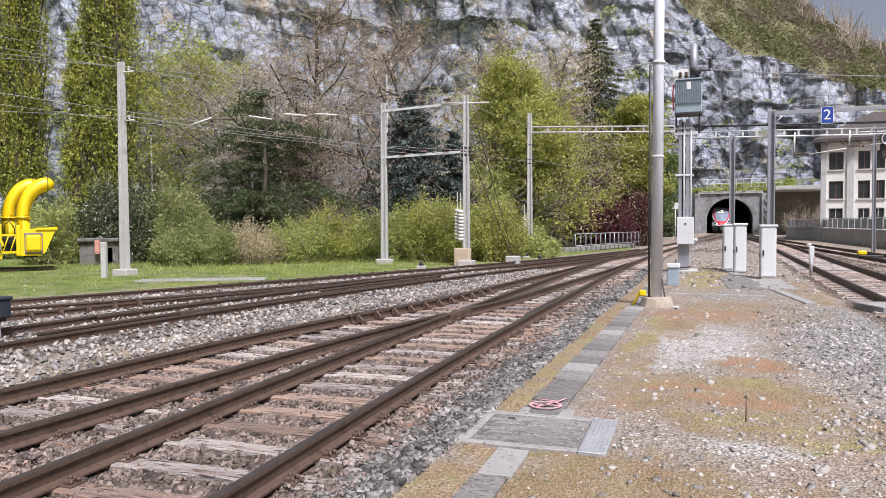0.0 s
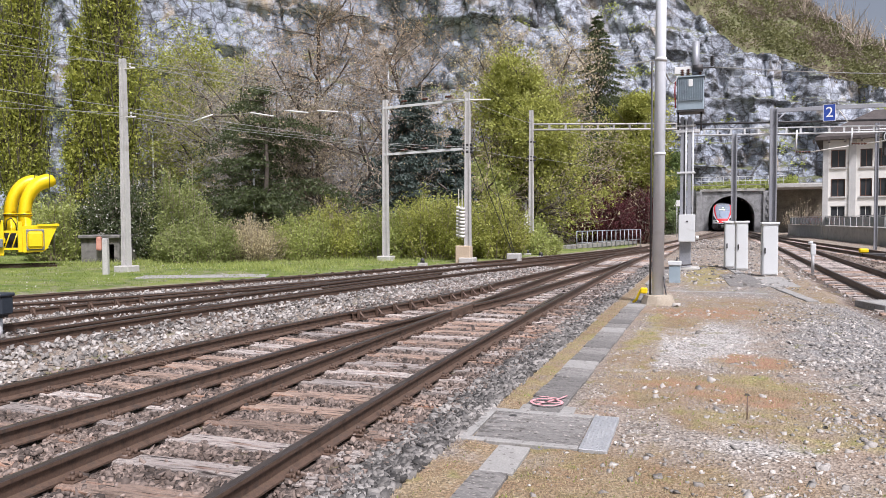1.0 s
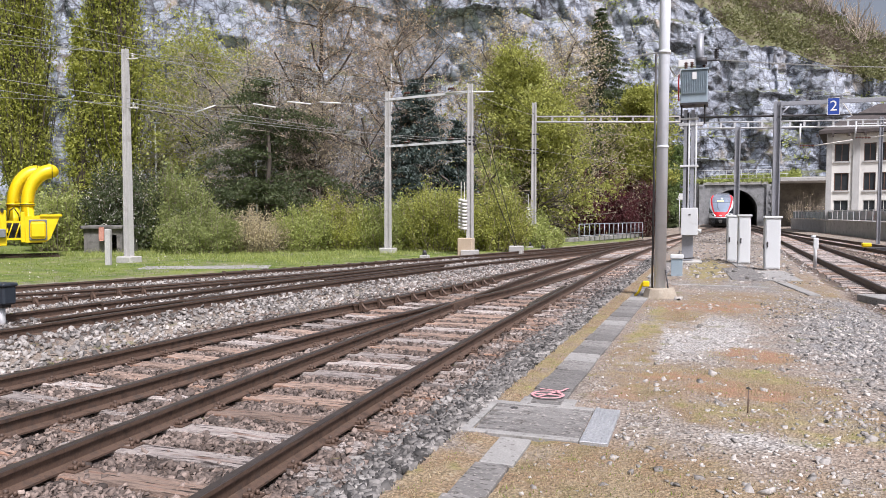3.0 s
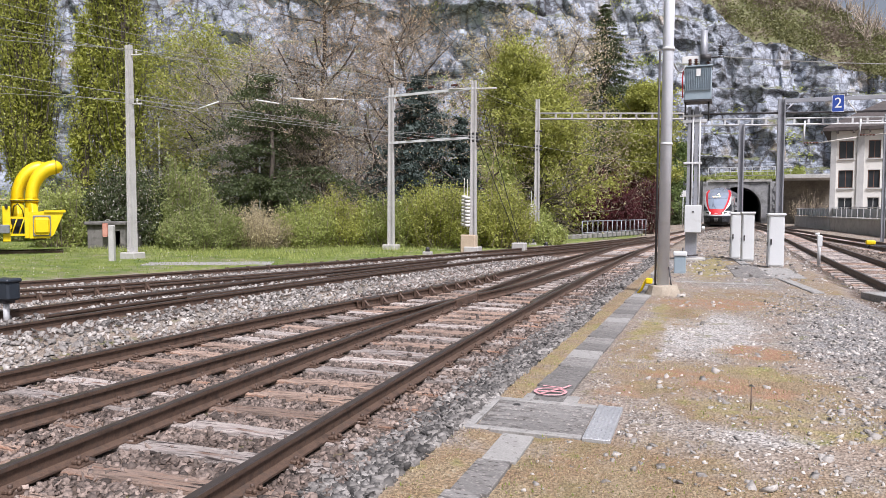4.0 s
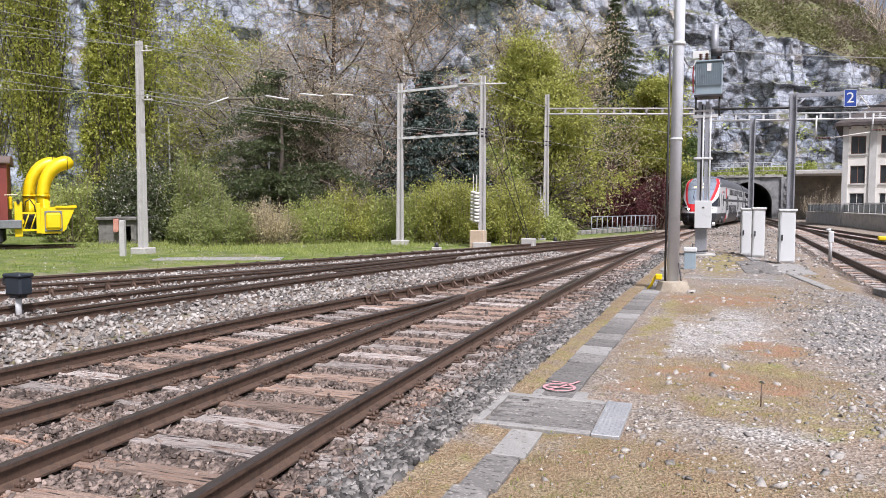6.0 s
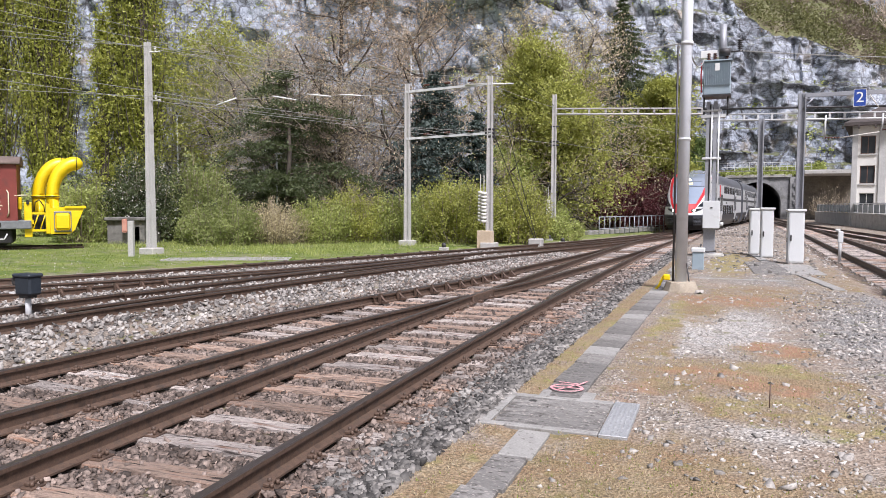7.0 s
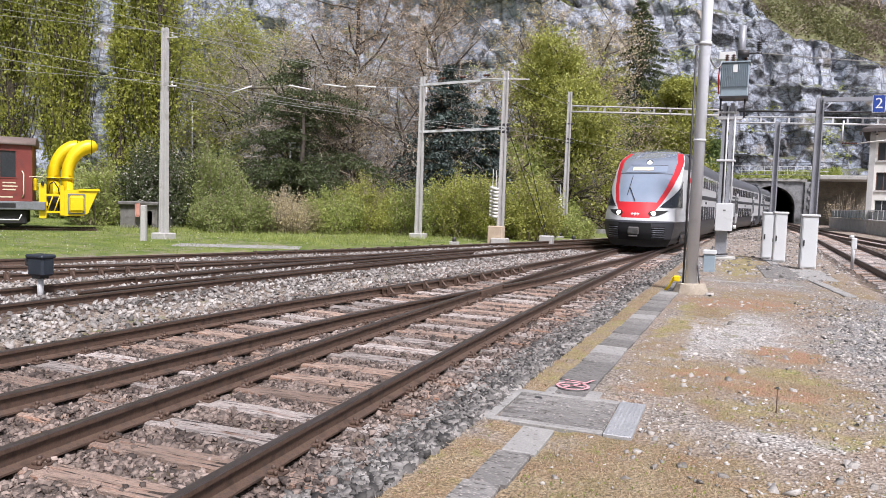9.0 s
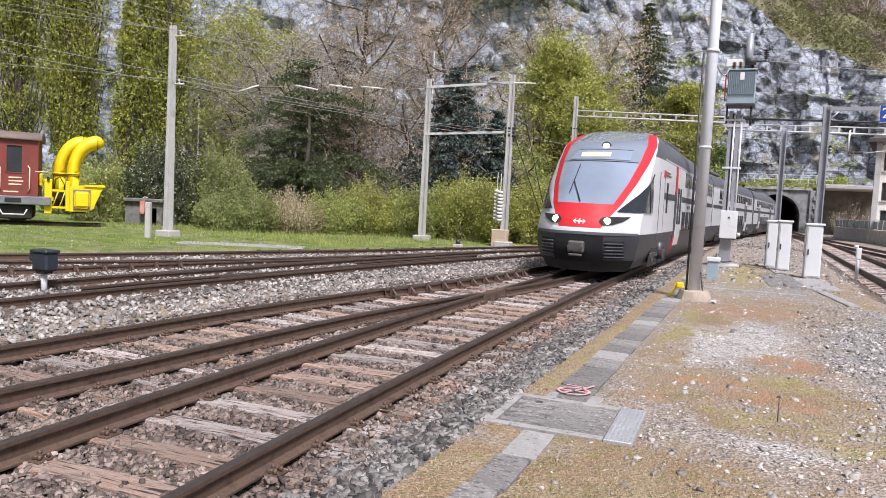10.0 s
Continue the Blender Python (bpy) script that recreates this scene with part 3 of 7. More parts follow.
def scatter(n, x0, x1, y0, y1, seed, keep=None, lift=0.0, bias=1.0):
    r = rng(seed)
    x = x0 + (x1 - x0) * r.random(n)
    y = y0 + (y1 - y0) * r.random(n) ** bias
    i = np.clip(np.searchsorted(gx, x), 0, nx - 1)
    j = np.clip(np.searchsorted(gy, y), 0, ny - 1)
    p = np.stack([x, y, Z[j, i] + lift], 1)
    if keep is not None:
        p = p[keep(p, i, j)]
    return p


# ---- tracks ----
def build_track(label, rails, sleepers):
    t = thing("railway_track", (0, 0, 0), label, "railway track", "railway tracks", "structure")
    for pts in rails:
        add_rail(t, pts)
    for (x, y, turn, length, seed) in sleepers:
        ob = new("sleeper", SLEEPERS[(length, seed % 5)])
        ob.parent = t
        ob.matrix_basis = pose(x, y, -0.166, 0, 0, turn)
    return t


SLEEPERS = {(L, k): sleeper_mesh(L, k + int(L * 10)) for L in (2.5, 3.4, 4.1) for k in range(5)}
FAST = fastening_mesh()


def heading(x_at, y):
    return -math.degrees(math.atan2(x_at(y + 0.3) - x_at(y - 0.3), 0.6))


def sleeper_rows(x_at, y0, y1, step, length=2.5, shift=0.0, seed=0):
    r = random.Random(seed)
    rows, y = [], y0
    while y < y1:
        rows.append((x_at(y) + shift + r.uniform(-0.05, 0.05), y, heading(x_at, y) + r.uniform(-1.2, 1.2), length, r.randrange(5)))
        y += step * r.uniform(0.95, 1.05)
    return rows


main_rails = [along(track_main, 0.5, 200, 1.0, -HALF), along(track_main, 0.5, 200, 1.0, HALF)]
main_sleepers = sleeper_rows(track_main, 2.2, 12.0, 0.58, 2.5, -0.02, 1) + sleeper_rows(track_main, 12.0, 22, 0.6, 4.1, -0.72, 2) + sleeper_rows(track_main, 22, 36, 0.6, 3.4, -0.35, 3) + sleeper_rows(track_main, 36, 70, 0.65, 2.5, 0, 4)
t_main = build_track("weathered main track with rusty rails on wooden sleepers", main_rails, main_sleepers)
t_branch = build_track("rusty branch track of a turnout on wooden sleepers", [along(track_branch, 0.5, 33, 0.7, -HALF), along(track_branch, 0.5, 13.1, 0.7, HALF), along(track_branch, 14.1, 33, 0.7, HALF)], sleeper_rows(track_branch, 2.5, 12.2, 0.58, 2.5, -0.05, 5))
t_left = build_track("rusty yard track half buried in pale ballast", [along(track_left, 4, 44, 0.8, -HALF), along(track_left, 4, 44, 0.8, HALF)], sleeper_rows(track_left, 5, 40, 0.62, 2.5, 0, 6))
far_inner = line_of([(-15.6, 8.4), (-13.86, 10.78), (-13.0, 12.1), (-12.2, 13.75), (-11.6, 15.1), (-10.95, 16.9), (-10.3, 18.8), (-9.32, 22.6), (-7.3, 29), (-5.4, 35.5), (-3.95, 42), (-2.95, 46)])
check_line = line_of([(-13.0, 9.3), (-12.72, 9.9), (-12.4, 10.9), (-12.08, 12.0), (-11.7, 13.3), (-11.2, 14.7), (-10.6, 16.2), (-10.06, 18.1)])
t_far = build_track("rusty outer yard track beside the grass", [along(track_far, 6.6, 48, 0.8, -HALF), along(far_inner, 8.4, 46, 0.8)], sleeper_rows(track_far, 7, 44, 0.62, 2.5, 0, 7))
t_right = build_track("running track into the tunnel beside the cabinets", [along(track_right, 8, 200, 1.2, -HALF), along(track_right, 8, 200, 1.2, HALF)], sleeper_rows(track_right, 9, 75, 0.62, 2.5, 0, 8))
t_edge = build_track("outer track along the platform wall", [along(track_edge, 12, 90, 1.2, -HALF), along(track_edge, 12, 90, 1.2, HALF)], sleeper_rows(track_edge, 14, 70, 0.62, 2.5, 0, 9))
# check rails beside the frog and along the yard tracks
add_rail(t_main, [(-3.22, 13.2, -0.01), (-3.245, 13.6, -0.01), (-3.27, 15, -0.01), (-3.29, 17, -0.01)], "check_rail")
add_rail(t_branch, along(track_branch, 12.0, 18.6, 0.5, -HALF + 0.09), "check_rail")
add_rail(t_far, along(check_line, 9.3, 18.1, 0.6), "check_rail")
add_rail(t_far, along(track_far, 17.0, 25.0, 0.6, -HALF - 0.16), "check_rail")
add_rail(t_left, along(track_left, 10.5, 21.0, 0.6, -HALF + 0.13), "check_rail")
add_rail(t_left, along(track_left, 11.5, 21.5, 0.6, HALF - 0.30), "switch_blade")
add_rail(t_left, along(track_left, 16.5, 22.5, 0.6, 0.0), "switch_blade")
add_rail(t_left, along(track_left, 8.6, 12.4, 0.6, HALF - 0.42), "switch_blade")
# frog casting between the two inner rails
bm = BM()
box(bm, -0.05, 0.05, 0, 1.3, -0.16, -0.004, 0.01)
frog = part("frog", bm, M_rail, t_main, "worn steel frog where the rails cross")
frog.matrix_basis = pose(-4.62, 12.9, 0, 0, 0, -2)
for x_at, t, y0, y1 in ((track_main, t_main, 2.2, 16), (track_branch, t_branch, 2.5, 12)):
    for (x, y, turn, L, s) in (main_sleepers if t is t_main else sleeper_rows(track_branch, 2.5, 12.2, 0.58, 2.5, -0.05, 5)):
        if y0 <= y <= y1:
            for side in (-HALF, HALF):
                ob = new("rail_fastening", FAST)
                ob.parent = t
                ob.matrix_basis = pose(x_at(y) + side, y, 0, 0, 0, turn)
# braces that hold the check rails
bm = BM()
box(bm, -0.02, 0.02, -0.05, 0.05, -0.16, 0.03)
box(bm, -0.02, 0.16, -0.02, 0.02, -0.15, -0.11)
rod(bm, (0.15, 0, -0.15), (0, 0, 0.0), 0.02, 0.02, 5)
brace_me = bpy.data.meshes.new("brace")
bm.to_mesh(brace_me)
bm.free()
brace_me.materials.append(M_rail)
for x_at, t, y0, y1, off, step in ((track_branch, t_branch, 12.2, 18.6, -HALF + 0.15, 0.6), (check_line, t_far, 9.5, 13.2, 0.06, 0.55), (track_far, t_far, 17.2, 25.0, -HALF - 0.10, 0.62)):
    y = y0
    while y < y1:
        ob = new("brace", brace_me)
        ob.parent = t
        ob.matrix_basis = pose(x_at(y) + off, y, 0.0, 0, 0, heading(x_at, y))
        y += step
# siding under the snow plough
d = (SIDING[1] - SIDING[0]).normalized()
s = Vector((d.y, -d.x, 0))
t_side = thing("railway_track", (0, 0, 0), "short grassy siding under the red works locomotive", "railway track", "railway tracks", "structure")
for o in (-HALF, HALF):
    add_rail(t_side, [SIDING[0] - d * 8 + s * o + d * k * 1.5 for k in range(int((SIDING[1] - SIDING[0]).length + 8) * 2 // 3)])

# ---- stones of the ballast ----
def free_of_rails(p, extra=0.09):
    ok = np.ones(len(p), bool)
    for f, y1 in ((track_main, 200), (track_branch, 33), (track_left, 44), (track_far, 25)):
        c = np.array([f(y) for y in p[:, 1]])
        for o in (-HALF, HALF):
            ok &= (np.abs(p[:, 0] - c - o) > extra) | (p[:, 1] > y1)
    return ok


sleeper_y = [(x, y, L) for (x, y, turn, L, k) in main_sleepers if y < 32] + [(x, y, 2.5) for (x, y, turn, L, k) in sleeper_rows(track_branch, 2.5, 12.2, 0.58, 2.5, -0.05, 5)]


def off_sleepers(p, share=0.03):
    r = rng(11)
    ok = np.ones(len(p), bool)
    lines = [np.array([f(y) for y in p[:, 1]]) for f in (track_main, track_branch)]
    inside = np.minimum(np.abs(p[:, 0] - lines[0]), np.abs(p[:, 0] - lines[1])) < HALF - 0.1
    for (x, y, L) in sleeper_y:
        ok &= ~((np.abs(p[:, 0] - x) < L / 2 - 0.06) & (np.abs(p[:, 1] - y) < 0.115))
    return ok | (r.random(len(p)) < np.where(inside, share, np.where(p[:, 0] > lines[0], 0.35, 0.85)))


def settle(p):
    """Raises the stones that lie over a sleeper onto its top."""
    for (x, y, L) in sleeper_y:
        on = (np.abs(p[:, 0] - x) < L / 2) & (np.abs(p[:, 1] - y) < 0.115)
        p[on, 2] = -0.158
    return p


def bed(p, i, j):
    return free_of_rails(p) & off_sleepers(p)


p = scatter(36000, -7.6, -2.3, 2.4, 11.5, 21, bed, 0.014, 1.35)
tagged(stones("track_ballast", settle(p), 0.026, M_stone_rust, 1), "rust-stained ballast stones between the sleepers", "ballast", kind="stuff")
p = scatter(13000, -7.2, -2.3, 11.5, 26, 22, bed, 0.014)
tagged(stones("track_ballast", settle(p), 0.036, M_stone_rust, 2), "brownish ballast stones of the turnout", "ballast", kind="stuff")
p = scatter(10500, -2.55, -1.93, 2.4, 13, 23, None, 0.010, 1.3)
tagged(stones("shoulder_ballast", p, 0.035, M_stone_grey, 3), "dark grey ballast stones heaped beside the track", "ballast", kind="stuff")
p = scatter(3600, -2.6, -1.98, 13, 34, 24, None, 0.01)
tagged(stones("shoulder_ballast", p, 0.045, M_stone_grey, 4), "grey ballast stones along the track's shoulder", "ballast", kind="stuff")
p = scatter(20000, -14.5, -5.2, 5.0, 28, 25, lambda p, i, j: (p[:, 0] < np.array([track_branch(y) for y in p[:, 1]]) - 0.95) & (p[:, 0] > np.array([track_far(y) for y in p[:, 1]]) - 1.6) & free_of_rails(p, 0.1), 0.035)
tagged(stones("yard_ballast", p, 0.036, M_stone_yard, 5), "pale crushed stone between the yard tracks", "ballast", kind="stuff")
p = scatter(18000, -1.2, 5.5, 2.8, 20, 26, lambda p, i, j: (rng(3).random(len(p)) > 0.1 + 0.85 * mossy[j, i]) & ~((np.abs(p[:, 0] + 1.34) < 0.62) & (np.abs(p[:, 1] - 6.1) < 0.55)), 0.0, 1.9)
tagged(stones("walkway_gravel", p, 0.0165, M_stone_pale, 6, 0.6), "fine pale gravel scattered over the walkway", "gravel", kind="stuff")
p = scatter(800, -0.7, 4.5, 3.2, 15, 27, None, 0.002, 1.4)
tagged(stones("walkway_pebbles", p, 0.036, M_stone_pale, 7, 0.55), "larger pale stones lying on the walkway", "stones", kind="stuff")
p = scatter(9000, 0.8, 4.2, 4.0, 17, 28, lambda p, i, j: rng(13).random(len(p)) < grey[j, i], 0.0, 1.5)
tagged(stones("grey_cobbles", p, 0.026, M_stone_yard, 8, 0.6), "grey pebbles at the edge of the walkway", "stones", kind="stuff")
p = scatter(2600, 5.4, 12, 12, 45, 29, None, 0.0)
tagged(stones("outer_ballast", p, 0.06, M_stone_rust, 9), "brown ballast of the outer tracks", "ballast", kind="stuff")

p = scatter(4200, -1.6, 5.0, 20, 70, 30, None, 0.0)
tagged(stones("walkway_stones", p, 0.06, M_stone_yard, 10, 0.5), "coarse grey gravel between the tracks", "gravel", kind="stuff")

# ---- grass and moss ----
def blades(name, pts, h, mat, seed, label, wide=0.12):
    r = rng(seed)
    n = len(pts)
    a = r.random(n) * 6.283
    w = np.stack([np.cos(a), np.sin(a), np.zeros(n)], 1)
    lean = r.normal(size=(n, 3)) * 0.45
    lean[:, 2] = 1
    hh = (h * (0.5 + r.random(n)))[:, None]
    c = np.asarray(pts)
    v = np.stack([c - w * hh * wide, c + w * hh * wide, c + lean * hh], 1).reshape(-1, 3)
    return tagged(mesh_from(name, v, np.arange(3 * n).reshape(-1, 3), mat), label, "grass", kind="stuff")


p = scatter(150000, -1.95, 3.2, 2.8, 16, 41, lambda p, i, j: rng(9).random(len(p)) < mossy[j, i] * 0.9, 0.0, 2.0)
p = p[~((np.abs(p[:, 0] + 1.46) < 0.2)) & ~((np.abs(p[:, 0] + 1.34) < 0.62) & (np.abs(p[:, 1] - 6.1) < 0.53))]
half = rng(2).random(len(p)) < 0.92
blades("dry_grass", p[half], 0.018, L_dry, 1, "short straw-coloured dry grass on the walkway", 0.13)
blades("moss_tufts", p[~half], 0.016, L_grass, 2, "small green tufts among the dry moss", 0.25)
p = scatter(70000, -36, -9, 10, 34, 42, lambda p, i, j: rng(8).random(len(p)) < turf[j, i] * (0.55 + 0.5 * rough[j, i] + 0.35), 0.0)
blades("grass", p, 0.055, L_grass, 3, "bright green lawn with weeds beside the yard tracks", 0.10)
p = scatter(30000, -26, -6, 22, 44, 43, lambda p, i, j: (rng(7).random(len(p)) < turf[j, i]) & (p[:, 0] < np.array([track_far(y) for y in p[:, 1]]) - 3.6), 0.0)
blades("tall_grass", p, 0.17, L_shrub, 4, "taller rough grass along the shrubs", 0.05)
p = scatter(600, -30, -14, 12, 26, 44, lambda p, i, j: turf[j, i] > 0.6, 0.05)
tagged(leaves("daisies", p, 0.028, L_blossom, None, 5), "tiny white flowers dotted over the lawn", "flowers", kind="stuff")

# ---- cliff, hillside and tunnel ----
def poly_at(pts, k):
    """A point on a plan polyline, k from 0 to 1 by its length."""
    seg = [math.dist(a, b) for a, b in zip(pts, pts[1:])]
    want = k * sum(seg)
    for a, b, L in zip(pts, pts[1:], seg):
        if want <= L:
            return a[0] + (b[0] - a[0]) * want / L, a[1] + (b[1] - a[1]) * want / L
        want -= L
    return pts[-1]


BASE = [(-170, 20), (-112, 62), (-78, 80), (-48, 94), (-22, 103), (-5, 108), (9, 109.5), (26, 113), (60, 122), (120, 118)]


def cliff_top(x):
    return float(np.interp(x, [-60, -20, -6, -2, 3.3, 10, 20, 40, 80], [62, 50, 37, 31.5, 26.8, 24.2, 20.5, 17, 14]))


KU = np.concatenate([np.linspace(0, 0.20, 24, endpoint=False), np.linspace(0.20, 0.72, 560, endpoint=False), np.linspace(0.72, 1, 36)])
NU, NV = len(KU), 160


def blocks(u, z, wide, tall, out, seed, tilt):
    """Stepped beds of rock: each block stands out by its own amount and leans its own way."""
    row = math.floor(z / tall)
    u = u / wide + 7.3 * noise.cell((row + 0.5, seed, 0.5))
    v = z / tall
    c = (math.floor(u) + 0.5, row + 0.5, seed)
    lean = noise.cell((c[1] * 1.7, c[0] * 2.3, seed + 5.5))
    nod = noise.cell((c[0] * 1.3, c[1] * 3.1, seed + 9.5))
    return out * noise.cell(c) + tilt * ((u % 1 - 0.5) * lean + (v % 1 - 0.5) * nod)


cv = []
for i in range(NU):
    bx, by = poly_at(BASE, KU[i])
    b2 = poly_at(BASE, min(1, KU[i] + 0.002)) if i < NU - 1 else (bx + 1, by)
    dx, dy = b2[0] - bx, b2[1] - by
    L = math.hypot(dx, dy) or 1
    nxx, nyy = dy / L, -dx / L
    top = cliff_top(bx) + 1.6 * fbm(bx * 0.15, 0, 4)
    for j in range(NV):
        k = j / (NV - 1)
        z = -1 + (top + 1) * k
        u = bx * 0.8 + by * 0.2
        out = 4.2 * fbm(u * 0.06, z * 0.018, 1.0, 3)
        out += 1.5 * (1 - 2 * abs(fbm(u * 0.10, z * 0.018, 5.0, 3)))
        out += 0.35 * fbm(u * 0.6, z * 0.45, 7.0, 4)
        wu = u + 0.9 * fbm(u * 0.10, z * 0.10, 8.0, 3) + 0.15 * z
        wz = z + 0.8 * fbm(u * 0.07, z * 0.08, 6.0, 3) + 0.06 * u
        out += blocks(wu, wz, 8.0, 10.0, 1.4, 1.5, 1.0) + blocks(wu, wz, 2.7, 3.4, 0.7, 4.5, 0.6) + blocks(wu, wz, 1.0, 1.3, 0.28, 2.5, 0.25)
        out -= 5.5 * k
        if -5 < bx < 10 and z < 9:
            out = out * 0.3 - 1.5
        cv.append((bx + nxx * out, by + nyy * out, z))
cv = np.array(cv).reshape(NU, NV, 3)
ci = np.arange(NU * NV).reshape(NU, NV)
cf = np.stack([ci[:-1, :-1], ci[1:, :-1], ci[1:, 1:], ci[:-1, 1:]], 2).reshape(-1, 4)
mid = cv.reshape(-1, 3)[cf].mean(1)
cf = cf[~((mid[:, 0] > -2.6) & (mid[:, 0] < 7.0) & (mid[:, 2] < 6.6))]
cliff = mesh_from("cliff", cv.reshape(-1, 3), cf, M_cliff)
tagged(cliff, "tall grey limestone cliff with cracks, ledges and dark streaks", "cliff", kind="structure")
# hillside above the cliff
M_hill = material("grassy_hillside", [(0.115, 0.102, 0.068), (0.17, 0.152, 0.092), (0.12, 0.132, 0.052), (0.16, 0.13, 0.095)], 0.35, 0.95, 0, 0.8, 1.5, 0.3)
NH = 26
hv = []
for i in range(NU):
    tx, ty, tz = cv[i, -1]
    rise = float(np.interp(tx, [-40, -6, 3, 10, 20, 40, 80], [60, 48, 34, 22, 12, 10, 10]))
    run = float(np.interp(tx, [-40, 0, 10, 20, 60], [80, 52, 34, 24, 24]))
    for j in range(NH + 6):
        k = j / NH
        z = tz + rise * min(k, 1) - (14 * (k - 1) * 4 if k > 1 else 0)
        z += 1.6 * fbm(tx * 0.12, k * 5, 2.0, 4) * min(1, k * 4)
        hv.append((tx + 0.5 * k, ty - 0.05 + run * k, z))
hi = np.arange(NU * (NH + 6)).reshape(NU, NH + 6)
hf = np.stack([hi[:-1, :-1], hi[1:, :-1], hi[1:, 1:], hi[:-1, 1:]], 2).reshape(-1, 4)
hill = mesh_from("hillside", np.array(hv), hf, M_hill, smooth=True)
tagged(hill, "steep hillside with dry grass above the cliff", "hillside", kind="structure")
hv = np.array(hv).reshape(NU, NH + 6, 3)

# tunnel: masonry head wall with an arched opening, and the bore behind it
M_mason = material("tunnel_masonry", [(0.21, 0.212, 0.22), (0.35, 0.35, 0.35)], 1.2, 0.9, 0, 0.6, 9, 0.03, spots=[((0.09, 0.09, 0.085), 0.8, 0.52, 0.72)])
TC, TW, SPRING = 2.2, 2.98, 2.0


def arch(r_side, n=20):
    """The outline of the bore from foot to foot: upright sides, round head."""
    pts = [(TC - r_side, -0.3), (TC - r_side, SPRING)]
    for i in range(1, n):
        a = math.pi - math.pi * i / n
        pts.append((TC + r_side * math.cos(a), SPRING + r_side * 0.985 * math.sin(a)))
    pts += [(TC + r_side, SPRING), (TC + r_side, -0.3)]
    return pts


portal = thing("tunnel_portal", (0.05, 4.0, 0), "grey stone tunnel portal with an arched opening", "tunnel portal", kind="structure")
ar = arch(TW)
bm = BM()
y0, y1 = 105.0, 106.2
X0, X1, ZT = -1.7, 6.2, 5.55
outer = []
for (x, z) in ar:
    if z <= SPRING:
        outer.append((X0 if x < TC else X1, z))
    else:
        a = math.atan2(z - SPRING, x - TC)
        c, s_ = math.cos(a), math.sin(a)
        k = min((X1 - TC) / abs(c) if abs(c) > 1e-6 else 1e9, (ZT - SPRING) / s_ if s_ > 1e-6 else 1e9)
        outer.append((TC + k * c, SPRING + k * s_))
rows = [[bm.verts.new((x, y, z)) for (x, z) in pl] for pl, y in ((ar, y0), (outer, y0), (outer, y1), (ar, y1))]
for a, b in zip(rows, rows[1:] + rows[:1]):
    for i in range(len(a) - 1):
        bm.faces.new((a[i], a[i + 1], b[i + 1], b[i]))
part("head_wall", bm, M_mason, portal)
# ring of arch stones
ring_a, ring_b = arch(TW - 0.02, 22), arch(TW + 0.5, 22)
for i in range(len(ring_a) - 1):
    b_ = BM()
    q = [ring_a[i], ring_a[i + 1], ring_b[i + 1], ring_b[i]]
    cx, cz = sum(p_[0] for p_ in q) / 4, sum(p_[1] for p_ in q) / 4
    q = [(cx + (x - cx) * 0.97, cz + (z - cz) * 0.97) for x, z in q]
    f_ = [b_.verts.new((x, y0 - 0.06, z)) for x, z in q]
    g_ = [b_.verts.new((x, y0 + 0.02, z)) for x, z in q]
    b_.faces.new(f_)
    for k in range(4):
        b_.faces.new((f_[k], g_[k], g_[(k + 1) % 4], f_[(k + 1) % 4]))
    part("arch_stone", b_, M_mason, portal)
part("parapet", box(BM(), X0 - 0.25, X1 + 0.25, 104.75, 106.3, 5.55, 5.95, 0.04), M_conc, portal, "pale weathered stone coping")
for x in (X0 - 0.35, X1 + 0.35):
    part("pilaster", box(BM(), x - 0.35, x + 0.35, 104.7, 106.3, -0.3, 5.55, 0.04), M_mason, portal)
bm = BM()
for ya, yb in ((109.9, 270.0),):
    r0 = [bm.verts.new((x, ya, z)) for x, z in arch(TW + 0.03)]
    r1 = [bm.verts.new((x, yb, z)) for x, z in arch(TW + 0.03)]
    for i in range(len(r0) - 1):
        bm.faces.new((r0[i], r0[i + 1], r1[i + 1], r1[i]))
    bm.faces.new(r1)
# lining lightened so that more daylight bounces onto the train inside
M_bore = material("pale_bounce_lining", [(0.24, 0.236, 0.225), (0.36, 0.35, 0.335)], 0.8, 0.9, 0, 0.5, 4, 0.03)
bore = tagged(part("tunnel_bore", bm, M_bore), "tunnel lining, coloured pale to bounce daylight onto the train", "tunnel", kind="structure")
# side slopes and the green shelf over the portal
M_shelf = material("green_shelf", [(0.10, 0.12, 0.03), (0.20, 0.20, 0.06)], 0.8, 0.95, 0, 0.8, 4, 0.1)
bm = BM()
bmesh.ops.create_grid(bm, x_segments=24, y_segments=6, size=1)
for v in bm.verts:
    x, k = v.co.x, (v.co.y + 1) / 2
    v.co = Vector((2.2 + x * 9.5, 109.6 + 4.5 * k, 5.7 + 2.3 * k + 0.25 * fbm(x * 6, k * 3, 1)))
shelf = tagged(part("grass_shelf", bm, M_shelf, smooth=True), "overgrown grassy shelf above the tunnel mouth", "embankment", kind="structure")
bm = BM()
box(bm, -9.5, X0 - 0.7, 109.2, 110.2, -0.3, 6.2)
box(bm, X1 + 0.7, 9.0, 109.2, 110.2, -0.3, 6.0)
retaining = tagged(part("retaining_wall", bm, M_mason), "rough stone retaining walls beside the tunnel mouth", "wall", kind="structure")
